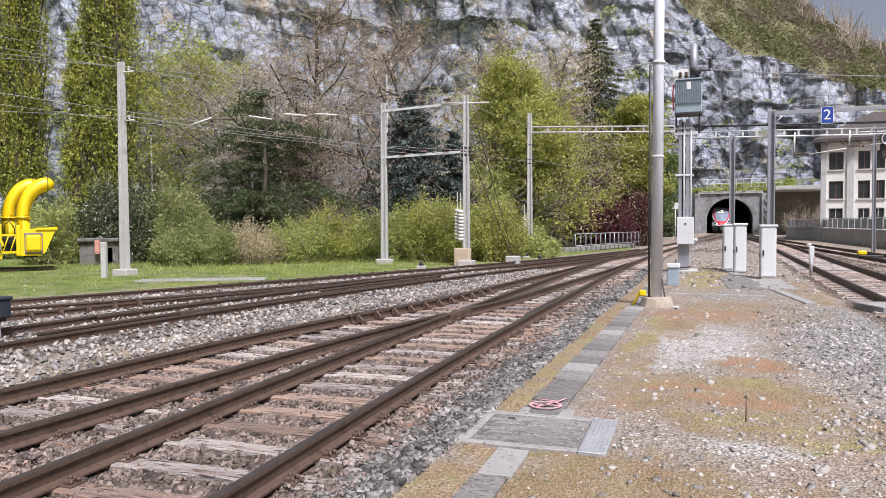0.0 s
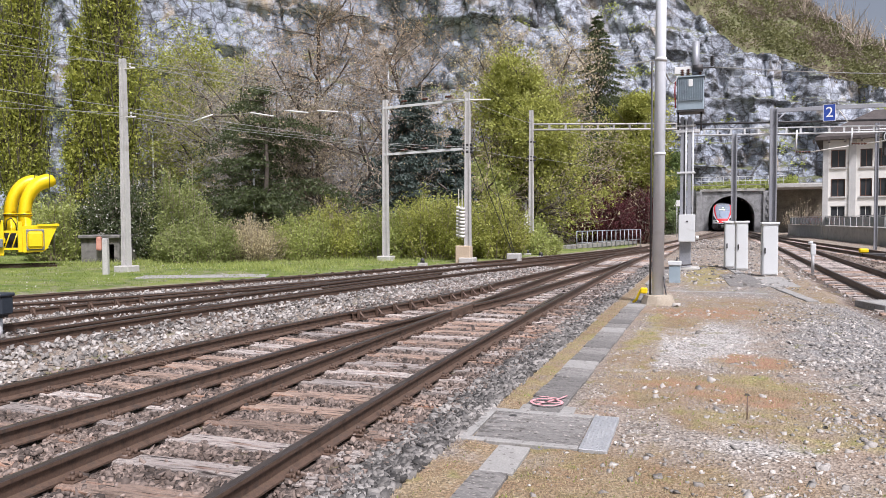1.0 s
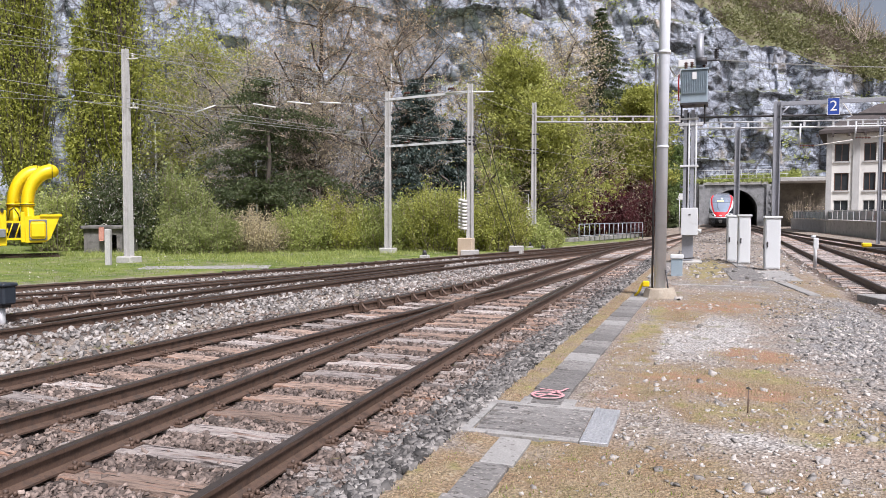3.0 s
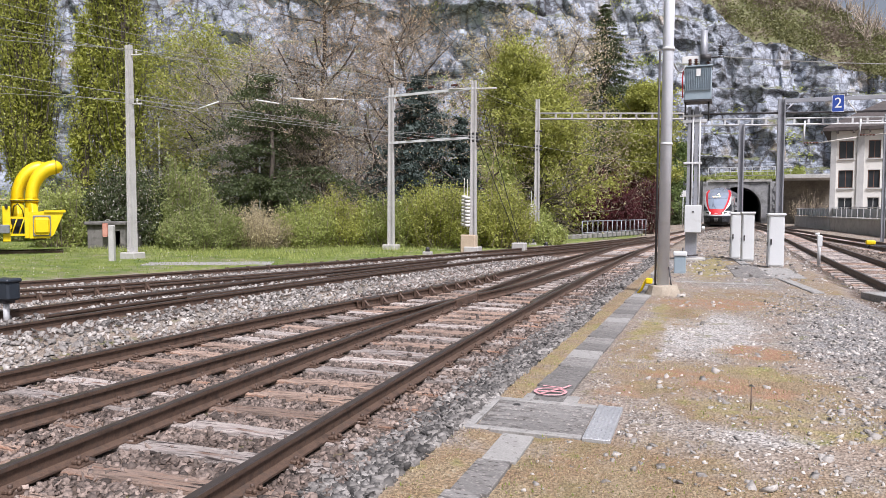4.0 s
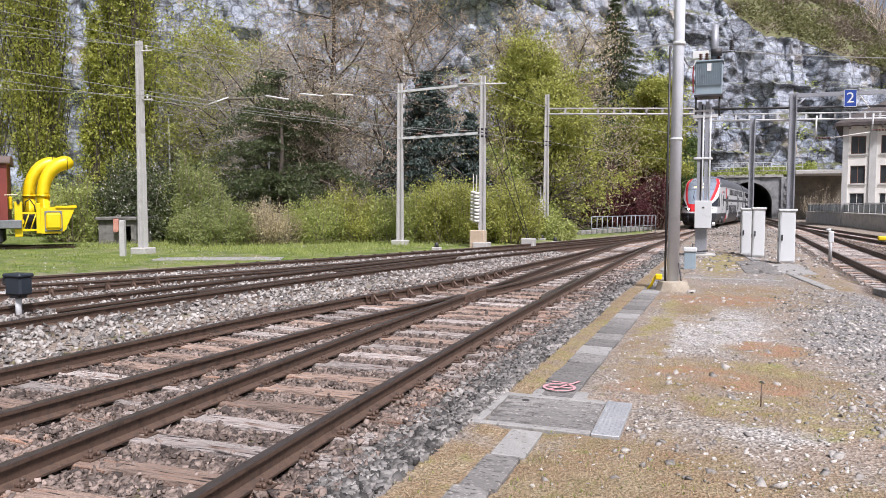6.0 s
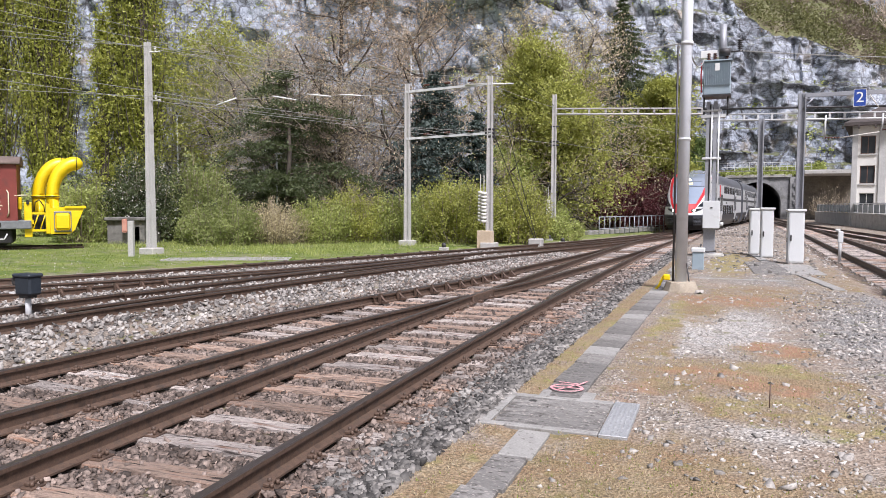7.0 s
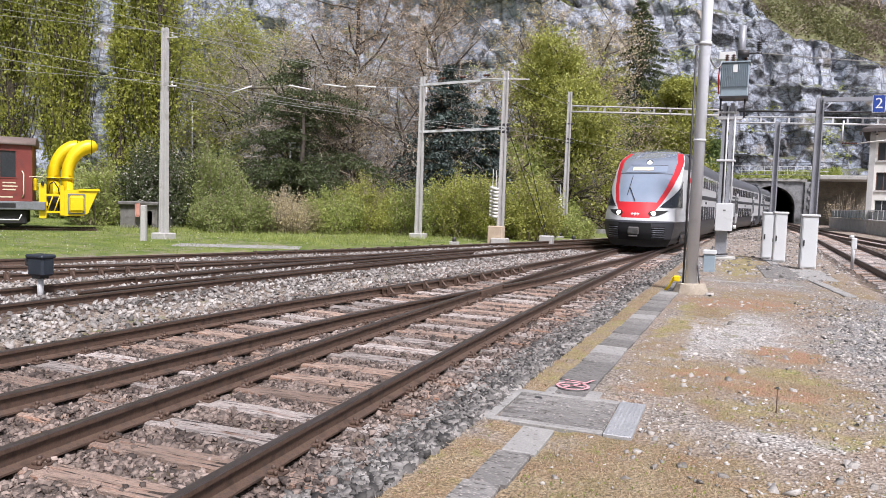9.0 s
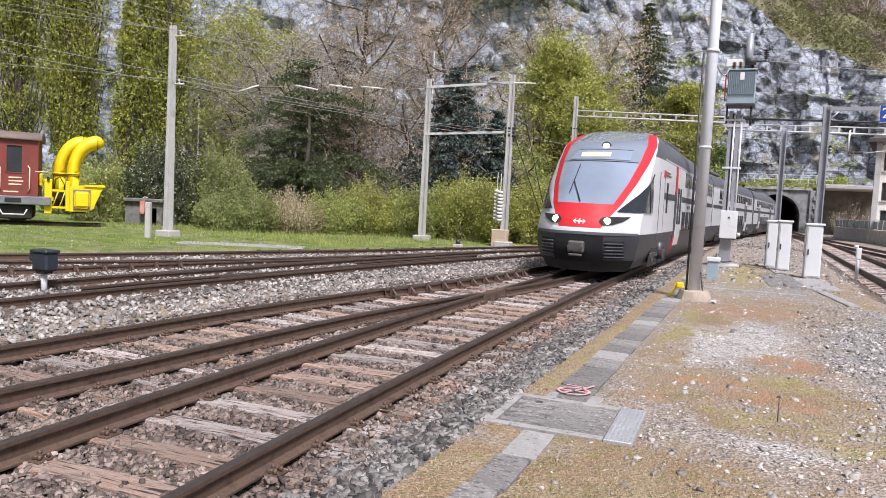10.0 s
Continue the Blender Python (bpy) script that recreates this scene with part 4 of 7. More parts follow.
# toothed quoins on the right of the portal
for k in range(9):
    part("quoin", box(BM(), X1 + 0.62 - 0.22 * (k % 2), X1 + 1.05, 104.55, 105.5, 0.2 + 0.58 * k, 0.74 + 0.58 * k, 0.03), M_mason, portal)
fence = thing("railing", (0, 0, 0), "thin pale metal railing on the ledge above the tunnel", "railing")
for k in range(15):
    part("post", rod(BM(), (-4.5 + k * 0.95, 109.5, 6.0), (-4.5 + k * 0.95, 109.5, 7.65), 0.035, 0.035, 5), M_galv, fence)
for z in (7.0, 7.6):
    part("rail", rod(BM(), (-4.6, 109.5, z), (9.0, 109.5, z), 0.04, 0.04, 5), M_galv, fence)
# concrete gallery between the portal and the house
gal = thing("concrete_gallery", (0, 0, 0), "weathered concrete road gallery with an open dark side", "gallery", kind="structure")
part("deck", box(BM(), 7.2, 13.8, 98.5, 106, 5.55, 6.0, 0.05), M_conc, gal)
part("back_wall", box(BM(), 7.6, 16.0, 105.6, 106.6, -0.3, 5.55), material("brown_earth_bank", [(0.10, 0.09, 0.075), (0.20, 0.175, 0.135)], 0.9, 0.95, 0, 0.6, 5, 0.05), gal)
part("pillar", box(BM(), 13.0, 13.4, 102.0, 102.4, -0.3, 5.55, 0.03), M_conc, gal)

# ---- the platform wall with its fence, and the house ----
wall = thing("platform_wall", (0, 0, 0), "long low concrete wall with a see-through metal fence on top", "wall", kind="structure")
WL = [Vector((13.2, 30, 0)), Vector((11.45, 60, 0)), Vector((9.4, 92, 0)), Vector((8.9, 101, 0))]
part("wall_body", sweep(BM(), [(-0.2, -0.3), (0.2, -0.3), (0.2, 0.95), (-0.2, 0.95)], WL), M_conc, wall)
part("coping", sweep(BM(), [(-0.27, 0.95), (0.27, 0.95), (0.27, 1.05), (-0.27, 1.05)], WL), M_conc, wall)
M_fpane = material("fence_panel", [(0.20, 0.24, 0.23), (0.28, 0.32, 0.31)], 1, 0.25, 0, 0, 30)
k = 0
for a, b in zip(WL, WL[1:]):
    n = int((b - a).length / 1.9)
    turn = math.degrees(math.atan2(b.y - a.y, b.x - a.x))
    for i in range(n):
        p_ = a + (b - a) * (i / n)
        ob = part("fence_post", box(BM(), -0.04, 0.04, -0.04, 0.04, 1.05, 1.98), M_galv, wall)
        ob.matrix_basis = pose(p_.x, p_.y, 0, 0, 0, turn)
        ob = part("fence_panel", box(BM(), 0.10, (b - a).length / n - 0.1, -0.015, 0.015, 1.12, 1.85), M_fpane, wall)
        ob.matrix_basis = pose(p_.x, p_.y, 0, 0, 0, turn)
part("fence_rail", sweep(BM(), [(-0.03, 1.9), (0.03, 1.9), (0.03, 1.96), (-0.03, 1.96)], WL), M_galv, wall)

M_plaster = material("cream_plaster", [(0.68, 0.67, 0.63), (0.78, 0.77, 0.73)], 0.6, 0.9, 0, 0.15, 20, 0.01, spots=[((0.42, 0.40, 0.36), 1.2, 0.6, 0.8)], grain=0.25)
M_quoin = material("grey_dressed_stone", [(0.42, 0.42, 0.41), (0.54, 0.54, 0.53)], 1, 0.85, 0, 0.2, 20, 0.01)
M_shutter = material("brown_shutter", [(0.12, 0.065, 0.045), (0.18, 0.10, 0.07)], 2, 0.7, 0, 0.1, 20, 0.004)
M_roof = material("dark_roof_tile", [(0.055, 0.045, 0.045), (0.10, 0.085, 0.08)], 2, 0.85, 0, 0.4, 15, 0.03)
M_glass = material("window_glass", [(0.03, 0.035, 0.04), (0.045, 0.05, 0.055)], 1, 0.08, 0, 0, 20)


def walled(bm, u0, u1, z0, z1, y0, y1, holes):
    """A wall along x with rectangular openings through it."""
    us = sorted({u0, u1, *[h[0] for h in holes], *[h[1] for h in holes]})
    zs = sorted({z0, z1, *[h[2] for h in holes], *[h[3] for h in holes]})
    for a, b in zip(us, us[1:]):
        for c, e in zip(zs, zs[1:]):
            m_, n_ = (a + b) / 2, (c + e) / 2
            if not any(h[0] < m_ < h[1] and h[2] < n_ < h[3] for h in holes):
                box(bm, a, b, y0, y1, c, e)
    bmesh.ops.remove_doubles(bm, verts=bm.verts, dist=1e-4)
    return bm


house = thing("house", pose(10.0, 80, -0.2, 0, 0, -9), "cream three-storey house with pale pilasters and brown windows", "house")
holes = []
for zc in (2.3, 4.9, 7.7):
    for uc, hw in ((1.2, 0.62), (3.55, 0.5), (4.75, 0.5), (7.2, 0.6), (9.4, 0.6), (11.6, 0.6)):
        holes.append((uc - hw, uc + hw, zc - 0.85, zc + 0.85))
part("wall", walled(BM(), 0, 14, 0, 9.5, 0, 0.4, holes), M_plaster, house)
for q in ((0, 0.4, 0.4, 12), (13.6, 14, 0.4, 12), (0.4, 13.6, 11.6, 12)):
    part("side_wall", box(BM(), *q, 0, 9.5), M_plaster, house)
for u in (-0.12, 2.1):
    part("pilaster", box(BM(), u, u + 0.62 if u > 0 else u + 0.5, -0.14, 0.0, 0, 9.5, 0.02), M_quoin, house)
for (a, b, c, e) in holes:
    win = part("window", walled(BM(), a, b, c, e, 0.12, 0.18, [(a + 0.07, (a + b) / 2 - 0.03, c + 0.07, e - 0.07), ((a + b) / 2 + 0.03, b - 0.07, c + 0.07, e - 0.07)]), M_quoin if c < 2 else M_shutter, house)
    part("pane", box(BM(), a + 0.05, b - 0.05, 0.145, 0.155, c + 0.05, e - 0.05), M_glass, win)
    part("sill", box(BM(), a - 0.1, b + 0.1, -0.12, 0.11, c - 0.14, c, 0.01), M_quoin, win)
bm = BM()
for x0_, x1_, y0_, y1_, z_ in ((-0.8, 14.8, -0.8, 12.8, 9.5),):
    a = [bm.verts.new(v) for v in ((x0_, y0_, z_), (x1_, y0_, z_), (x1_, y1_, z_), (x0_, y1_, z_))]
    b = [bm.verts.new((v.co.x, v.co.y, z_ + 0.3)) for v in a]
    r_ = [bm.verts.new((x0_ + 5, 6, z_ + 3.4)), bm.verts.new((x1_ - 5, 6, z_ + 3.4))]
    bm.faces.new(a[::-1])
    for i in range(4):
        bm.faces.new((a[i], a[(i + 1) % 4], b[(i + 1) % 4], b[i]))
    bm.faces.new((b[0], b[1], r_[1], r_[0]))
    bm.faces.new((b[2], b[3], r_[0], r_[1]))
    bm.faces.new((b[1], b[2], r_[1]))
    bm.faces.new((b[3], b[0], r_[0]))
roof = part("roof", bm, M_roof, house, "dark tiled roof with wide eaves")
part("chimney", box(BM(), 8, 8.8, 5.4, 6.4, 11, 13.6, 0.03), M_quoin, roof)
for k in range(12):
    part("rafter", box(BM(), -1.0 + k * 1.35, -0.85 + k * 1.35, -1.1, 0.05, 9.25, 9.5), M_roof, house)

# ---- masts, gantry and wires ----
M_mast = material("concrete_mast", [(0.40, 0.39, 0.38), (0.52, 0.51, 0.50)], 1.2, 0.85, 0, 0.2, 40, 0.006, spots=[((0.28, 0.25, 0.22), 2.0, 0.58, 0.75)])
M_iron = material("dark_iron", [(0.045, 0.045, 0.05), (0.085, 0.08, 0.08)], 3, 0.55, 0.5, 0.2, 40, 0.004)
M_porc = material("porcelain", [(0.62, 0.60, 0.56), (0.70, 0.68, 0.64)], 2, 0.25, 0, 0, 20)
M_brownp = material("brown_porcelain", [(0.08, 0.035, 0.025), (0.12, 0.055, 0.04)], 2, 0.2, 0, 0, 20)
M_wire = material("copper_wire", [(0.12, 0.10, 0.09), (0.2, 0.18, 0.16)], 3, 0.5, 0.6, 0, 20)
M_palewire = material("grey_wire", [(0.34, 0.34, 0.33), (0.44, 0.44, 0.43)], 3, 0.5, 0.2, 0, 20)
M_bluebox = material("blue_grey_enamel", [(0.26, 0.33, 0.38), (0.33, 0.40, 0.45)], 1.5, 0.45, 0, 0.05, 40, 0.003, spots=[((0.19, 0.23, 0.26), 3, 0.58, 0.75)], grain=0.25)
M_cab = material("pale_grey_enamel", [(0.60, 0.62, 0.63), (0.68, 0.70, 0.71)], 1.0, 0.45, 0, 0.05, 40, 0.003, spots=[((0.42, 0.42, 0.40), 2.5, 0.62, 0.8)], grain=0.25)


def insulator(bm, a, b, r=0.07, n=4):
    a, b = Vector(a), Vector(b)
    rod(bm, a, b, r * 0.4, r * 0.4, 6)
    for i in range(n):
        c = a + (b - a) * ((i + 0.5) / n)
        e = (b - a).normalized() * (b - a).length / n * 0.28
        rod(bm, c - e, c + e, r, r * 0.7, 8)


def h_mast(name, x, y, h, label, foot=-0.25, w=0.11):
    """A concrete mast of H section, tapering, on a footing."""
    t = thing(name, (x, y, 0), label, "mast", "catenary masts")
    bm = BM()
    for s_ in (-1, 1):
        lo = [(s_ * w - 0.03, -w, foot), (s_ * w + 0.03, -w, foot), (s_ * w + 0.03, w, foot), (s_ * w - 0.03, w, foot)]
        a = [bm.verts.new(v) for v in lo]
        b = [bm.verts.new((v[0] * 0.72, v[1] * 0.72, h)) for v in lo]
        for i in range(4):
            bm.faces.new((a[i], a[(i + 1) % 4], b[(i + 1) % 4], b[i]))
        bm.faces.new(b)
    a = [bm.verts.new(v) for v in ((-w, -0.035, foot), (w, -0.035, foot), (w, 0.035, foot), (-w, 0.035, foot))]
    b = [bm.verts.new((v.co.x * 0.72, v.co.y, h - 0.02)) for v in a]
    for i in range(4):
        bm.faces.new((a[i], a[(i + 1) % 4], b[(i + 1) % 4], b[i]))
    bm.faces.new(b)
    part("shaft", bm, M_mast, t)
    part("footing", box(BM(), -0.32, 0.32, -0.3, 0.3, -0.35, 0.12, 0.03), M_conc, t)
    return t


m1 = h_mast("catenary_mast", -19.6, 20.6, 7.42, "pale concrete mast with small insulator arms on the lawn")
for z in (7.05, 5.35):
    bm = BM()
    rod(bm, (-0.1, -0.02, z), (0.5, 0.05, z + 0.02), 0.03, 0.025, 6)
    insulator(bm, (0.3, 0.03, z + 0.04), (0.3, 0.03, z + 0.2), 0.05, 3)
    part("insulator_arm", bm, M_porc, m1)
mR = h_mast("catenary_mast", -9.72, 29.4, 7.05, "pale concrete mast with a pulley weight stack")
mL = h_mast("catenary_mast", -13.65, 29.7, 7.0, "pale concrete mast half hidden in shrubs")
m3 = h_mast("catenary_mast", -9.28, 39.0, 7.6, "pale concrete mast with a balance weight stack")


def weights(t, z0, z1, x, y):
    bm = BM()
    n = 9
    for i in range(n):
        z = z0 + (z1 - z0) * i / n
        rod(bm, (x, y, z), (x, y, z + (z1 - z0) / n * 0.8), 0.12, 0.12, 10)
    rod(bm, (x, y, z0 - 0.1), (x, y, z1 + 0.7), 0.02, 0.02, 5)
    part("counterweight", bm, M_porc, t, "stack of pale balance weights")


weights(mR, 0.95, 2.25, -0.22, -0.1)
weights(mR, 1.0, 2.3, -0.42, 0.05)
weights(m3, 1.1, 2.0, -0.28, -0.05)
part("base_block", box(BM(), -0.5, 0.15, -0.2, 0.2, -0.3, 0.62, 0.03), material("sandstone_block", [(0.46, 0.36, 0.26), (0.55, 0.45, 0.34)], 2, 0.9, 0, 0.3, 30, 0.01), mR)
portal_beam = thing("mast_beam", (0, 0, 0), "double steel beams with insulators between two masts", "catenary beam")
for z, k in ((6.72, 0), (4.62, 1)):
    bm = BM()
    box(bm, 0, 4.1, -0.04, 0.04, -0.05, 0.05)
    ob = part("beam", bm, M_galv, portal_beam)
    ob.matrix_basis = pose(-13.7, 29.68, z - (0.02 if k else 0.08), 0, -1.3, -4.2)
    bm = BM()
    for x in (0.9, 1.9, 3.0):
        insulator(bm, (x, 0, 0.05), (x + 0.28, 0, 0.06), 0.06, 4)
    ob = part("insulator", bm, M_brownp, portal_beam)
    ob.matrix_basis = pose(-13.7, 29.62, z + 0.06, 0, -1.3, -4.2)
# cross arm on top of the right mast
part("cross_arm", rod(BM(), (-1.1, 0, 6.75), (1.0, 0, 6.68), 0.035, 0.03, 6), M_porc, mR)
for z in (4.55, 4.7, 4.85):
    part("clamp", rod(BM(), (-0.2, 0, z), (0.2, 0, z), 0.06, 0.06, 8), M_iron, mR)
for z in (4.9, 5.1, 5.9):
    part("clamp", rod(BM(), (-0.2, 0, z), (0.25, 0, z), 0.05, 0.05, 8), M_iron, m3)
stay = thing("guy_wires", (0, 0, 0), "two dark stay wires anchored in a concrete block", "stay wires")
part("wire", rod(BM(), (-9.6, 29.5, 4.7), (-8.35, 31.6, 0.2), 0.016, 0.016, 5), M_iron, stay)
part("wire", rod(BM(), (-9.3, 29.8, 5.6), (-8.3, 31.7, 0.2), 0.016, 0.016, 5), M_iron, stay)
part("anchor_block", box(BM(), -8.6, -8.0, 31.4, 31.9, -0.3, 0.22, 0.04), M_conc, stay)


def lattice_beam(parent, a, b, depth=0.32, n=12, mat=None):
    """A light truss: two chords and uprights."""
    a, b = Vector(a), Vector(b)
    mat = mat or M_galv
    part("chord", rod(BM(), a, b, 0.055, 0.055, 6), mat, parent)
    part("chord", rod(BM(), a + Vector((0, 0, depth)), b + Vector((0, 0, depth)), 0.045, 0.045, 6), mat, parent)
    for i in range(n + 1):
        p_ = a + (b - a) * (i / n)
        part("upright", box(BM(), p_.x - 0.05, p_.x + 0.05, p_.y - 0.03, p_.y + 0.03, p_.z, p_.z + depth), mat, parent)


gantry = thing("signal_gantry", (0, 0, 0), "grey steel gantry spanning the tracks with truss beams", "gantry")
lattice_beam(gantry, (-9.2, 39.05, 6.55), (-2.0, 43.0, 6.72), 0.30, 9, M_mast)
lattice_beam(gantry, (-2.0, 45.0, 6.55), (9.5, 45.6, 6.35), 0.34, 16)
part("cable_tray", rod(BM(), (-2.4, 44.9, 7.2), (9.5, 45.5, 6.98), 0.06, 0.06, 6), M_iron, gantry)
M_post = material("grey_steel_post", [(0.27, 0.28, 0.31), (0.36, 0.37, 0.40)], 1.0, 0.5, 0.3, 0.05, 30, 0.003)
for x, y, zt, w in ((1.05, 45.05, 6.55, 0.15), (3.08, 45.1, 7.85, 0.19)):
    bm = BM()
    box(bm, x - w, x - w + 0.06, y - 0.2, y + 0.2, -0.3, zt)
    box(bm, x + w - 0.06, x + w, y - 0.2, y + 0.2, -0.3, zt)
    box(bm, x - w + 0.06, x + w - 0.06, y - 0.03, y + 0.03, -0.3, zt)
    part("post", bm, M_post, gantry)
part("arm", box(BM(), 3.1, 9.6, 45.0, 45.12, 7.62, 7.84, 0.01), M_post, gantry)
part("arm_brace", rod(BM(), (3.1, 45.0, 7.0), (3.7, 45.06, 7.65), 0.05, 0.05, 6), M_post, gantry)
# platform number board
M_blue = material("blue_sign", [(0.02, 0.06, 0.30), (0.025, 0.07, 0.34)], 1, 0.4, 0, 0, 20)
board = thing("track_number_sign", (5.82, 44.85, 7.45), "blue enamel sign with a white number two", "sign")
part("board", box(BM(), -0.3, 0.3, -0.02, 0.02, -0.46, 0.46, 0.01), M_blue, board)
txt = bpy.data.curves.new("numeral", "FONT")
txt.body, txt.size, txt.align_x, txt.align_y, txt.extrude = "2", 0.78, "CENTER", "CENTER", 0.004
txt.materials.append(M_white)
num = new("numeral", txt)
num.parent = board
num.matrix_basis = pose(0, -0.026, 0, 90, 0, 0)
part("border", walled(BM(), -0.3, 0.3, -0.46, 0.46, -0.024, -0.021, [(-0.28, 0.28, -0.44, 0.44)]), M_white, board)
# droppers and arms under the gantry
droppers = thing("catenary_droppers", (0, 0, 0), "pale insulated registration arms under the gantry", "catenary arms")
for x, z in ((4.2, 5.35), (6.9, 5.7)):
    part("drop", rod(BM(), (x, 45, z), (x + 0.05, 45, 6.6), 0.05, 0.05, 6), M_galv, droppers)
    bm = BM()
    insulator(bm, (x, 45, z + 0.05), (x + 0.75, 45, z + 0.02), 0.06, 5)
    part("insulator", bm, M_brownp, droppers)
    part("arm", rod(BM(), (x + 0.75, 45, z + 0.02), (x + 2.6, 45, z + 0.28), 0.035, 0.03, 6), M_porc, droppers)
bm = BM()
rod(bm, (6.75, 45, 6.9), (6.3, 45, 7.6), 0.03, 0.03, 6)
part("strut", bm, M_porc, droppers)
# colour-light signal at the edge
sig = thing("railway_signal", (8.75, 45.2, 5.6), "black signal head with a round ringed lamp", "signal")
part("housing", box(BM(), -0.3, 0.5, -0.1, 0.25, -0.55, 0.75, 0.05), M_iron, sig)
bm = BM()
rod(bm, (0.0, -0.22, 0.45), (0.0, 0.0, 0.45), 0.33, 0.33, 20)
part("lamp_hood", bm, M_iron, sig)
bm = BM()
pipe(bm, [(0.30 * math.cos(a), -0.23, 0.45 + 0.30 * math.sin(a)) for a in [2 * math.pi * i / 20 for i in range(21)]], 0.03, 5)
part("ring", bm, M_galv, sig)
# slim mast beside the platform wall
far_mast = thing("catenary_mast", (9.4, 52, 0), "slim grey steel mast beside the platform wall", "mast", "catenary masts")
bm = BM()
box(bm, -0.1, -0.07, -0.1, 0.1, -0.3, 7.6)
box(bm, 0.07, 0.1, -0.1, 0.1, -0.3, 7.6)
box(bm, -0.07, 0.07, -0.015, 0.015, -0.3, 7.6)
part("shaft", bm, M_post, far_mast)
part("cross_arm", rod(BM(), (-1.3, 0, 7.2), (0.6, 0, 7.2), 0.05, 0.05, 6), M_galv, far_mast)

# the tall tubular mast by the track
tall = thing("steel_mast", (-1.09, 15.95, 0), "tall galvanised tubular mast on a mossy concrete footing", "mast")
bm = BM()
rod(bm, (0, 0, -0.05), (0.05, 0, 11), 0.122, 0.095, 24)
M_tube = material("bright_galvanised_tube", [(0.63, 0.66, 0.71), (0.71, 0.74, 0.79)], 1.5, 0.45, 0.0, 0.04, 60, 0.003, spots=[((0.48, 0.49, 0.51), 2.5, 0.58, 0.8)], grain=0.3)
part("tube", bm, M_tube, tall)
part("collar", rod(BM(), (0.02, 0, 3.02), (0.02, 0, 3.07), 0.125, 0.125, 20), M_galv, tall)
part("collar", rod(BM(), (0.03, 0, 4.95), (0.03, 0, 5.02), 0.122, 0.122, 20), M_galv, tall)
part("side_pipe", rod(BM(), (-0.15, -0.03, 0), (-0.14, -0.03, 4.95), 0.022, 0.022, 8), M_iron, tall)
bm = BM()
bmesh.ops.create_cone(bm, cap_ends=True, segments=10, radius1=0.42, radius2=0.30, depth=0.34, matrix=Matrix.Translation((0, 0, -0.06)))
for v in bm.verts:
    v.co += Vector((random.uniform(-0.03, 0.03), random.uniform(-0.03, 0.03), random.uniform(-0.02, 0.02)))
part("footing", bm, material("mossy_concrete", [(0.30, 0.25, 0.19), (0.42, 0.37, 0.30)], 3, 0.95, 0, 0.5, 30, 0.02), tall)
bm = BM()
pipe(bm, [(-0.2, -0.1, 0.22), (-0.34, -0.1, 0.2), (-0.42, -0.05, 0.02), (-0.5, 0, -0.07)], 0.028, 6)
box(bm, -0.34, -0.2, -0.16, -0.04, 0.14, 0.26, 0.02)
part("earth_clamp", bm, M_yellow, tall, "yellow earthing clamp")
part("cable", pipe(BM(), [(0.12, -0.08, 0.5), (0.17, -0.09, 0.15), (0.24, -0.1, -0.06)], 0.016, 6), M_iron, tall)
p = np.array([(-0.72, 15.6, -0.05)])
rock = stones("loose_stone", p, 0.11, M_stone_pale, 4)
tagged(rock, "pale loose stone beside the mast footing", "stone")

# the transformer post
tp = thing("transformer_post", (-0.95, 27.5, 0), "steel post carrying a blue-grey transformer and white switch box", "transformer post")
bm = BM()
box(bm, -0.18, -0.06, -0.12, 0.12, -0.1, 5.3)
box(bm, 0.06, 0.18, -0.12, 0.12, 0.9, 5.3)
part("column", bm, M_post, tp)
for x in (0.0, 0.235):
    part("conduit", rod(BM(), (x, -0.14, 0.9), (x, -0.14, 5.2), 0.028, 0.028, 8), M_galv, tp)
part("conduit", rod(BM(), (-0.03, -0.1, 1.7), (-0.03, -0.1, 5.2), 0.05, 0.05, 8), M_iron, tp)
part("lower_column", box(BM(), -0.19, 0.19, -0.14, 0.14, -0.1, 0.95, 0.01), M_post, tp)
for z in (3.3, 4.95):
    part("bracket", box(BM(), -0.3, 0.32, -0.17, 0.15, z, z + 0.07, 0.01), M_galv, tp)
part("crossbar", box(BM(), -0.35, 0.45, -0.15, 0.1, 4.75, 4.85), M_galv, tp)
for x in (-0.27, 0.5):
    part("hanger", rod(BM(), (x, -0.1, 4.8), (x, -0.1, 5.5), 0.03, 0.03, 6), M_iron, tp)
tr = part("transformer_tank", box(BM(), -0.3, 0.58, -0.38, 0.38, 5.5, 6.62, 0.02), M_bluebox, tp, "blue-grey transformer tank with cooling fins")
for i in range(15):
    x = -0.27 + i * 0.058
    part("fin", box(BM(), x, x + 0.022, -0.44, -0.38, 5.82, 6.55), M_bluebox, tr)
part("lid", box(BM(), -0.34, 0.62, -0.46, 0.42, 6.62, 6.67, 0.01), M_bluebox, tr)
part("label_plate", box(BM(), 0.08, 0.22, -0.452, -0.442, 6.3, 6.55), M_white, tr)
part("base_beam", box(BM(), -0.32, 0.6, -0.46, 0.4, 5.44, 5.5), M_iron, tr)
part("red_cable", pipe(BM(), [(-0.36, -0.3, 6.6), (-0.38, -0.32, 6.2), (-0.36, -0.3, 5.6)], 0.022, 6), M_red, tr)
for x in (-0.15, 0.05, 0.45):
    bm = BM()
    insulator(bm, (x, 0, 6.67), (x, 0, 6.98), 0.075, 5)
    part("bushing", bm, M_brownp, tr)
part("conservator", rod(BM(), (0.2, -0.2, 6.95), (0.55, -0.2, 6.95), 0.13, 0.13, 16), M_iron, tr)
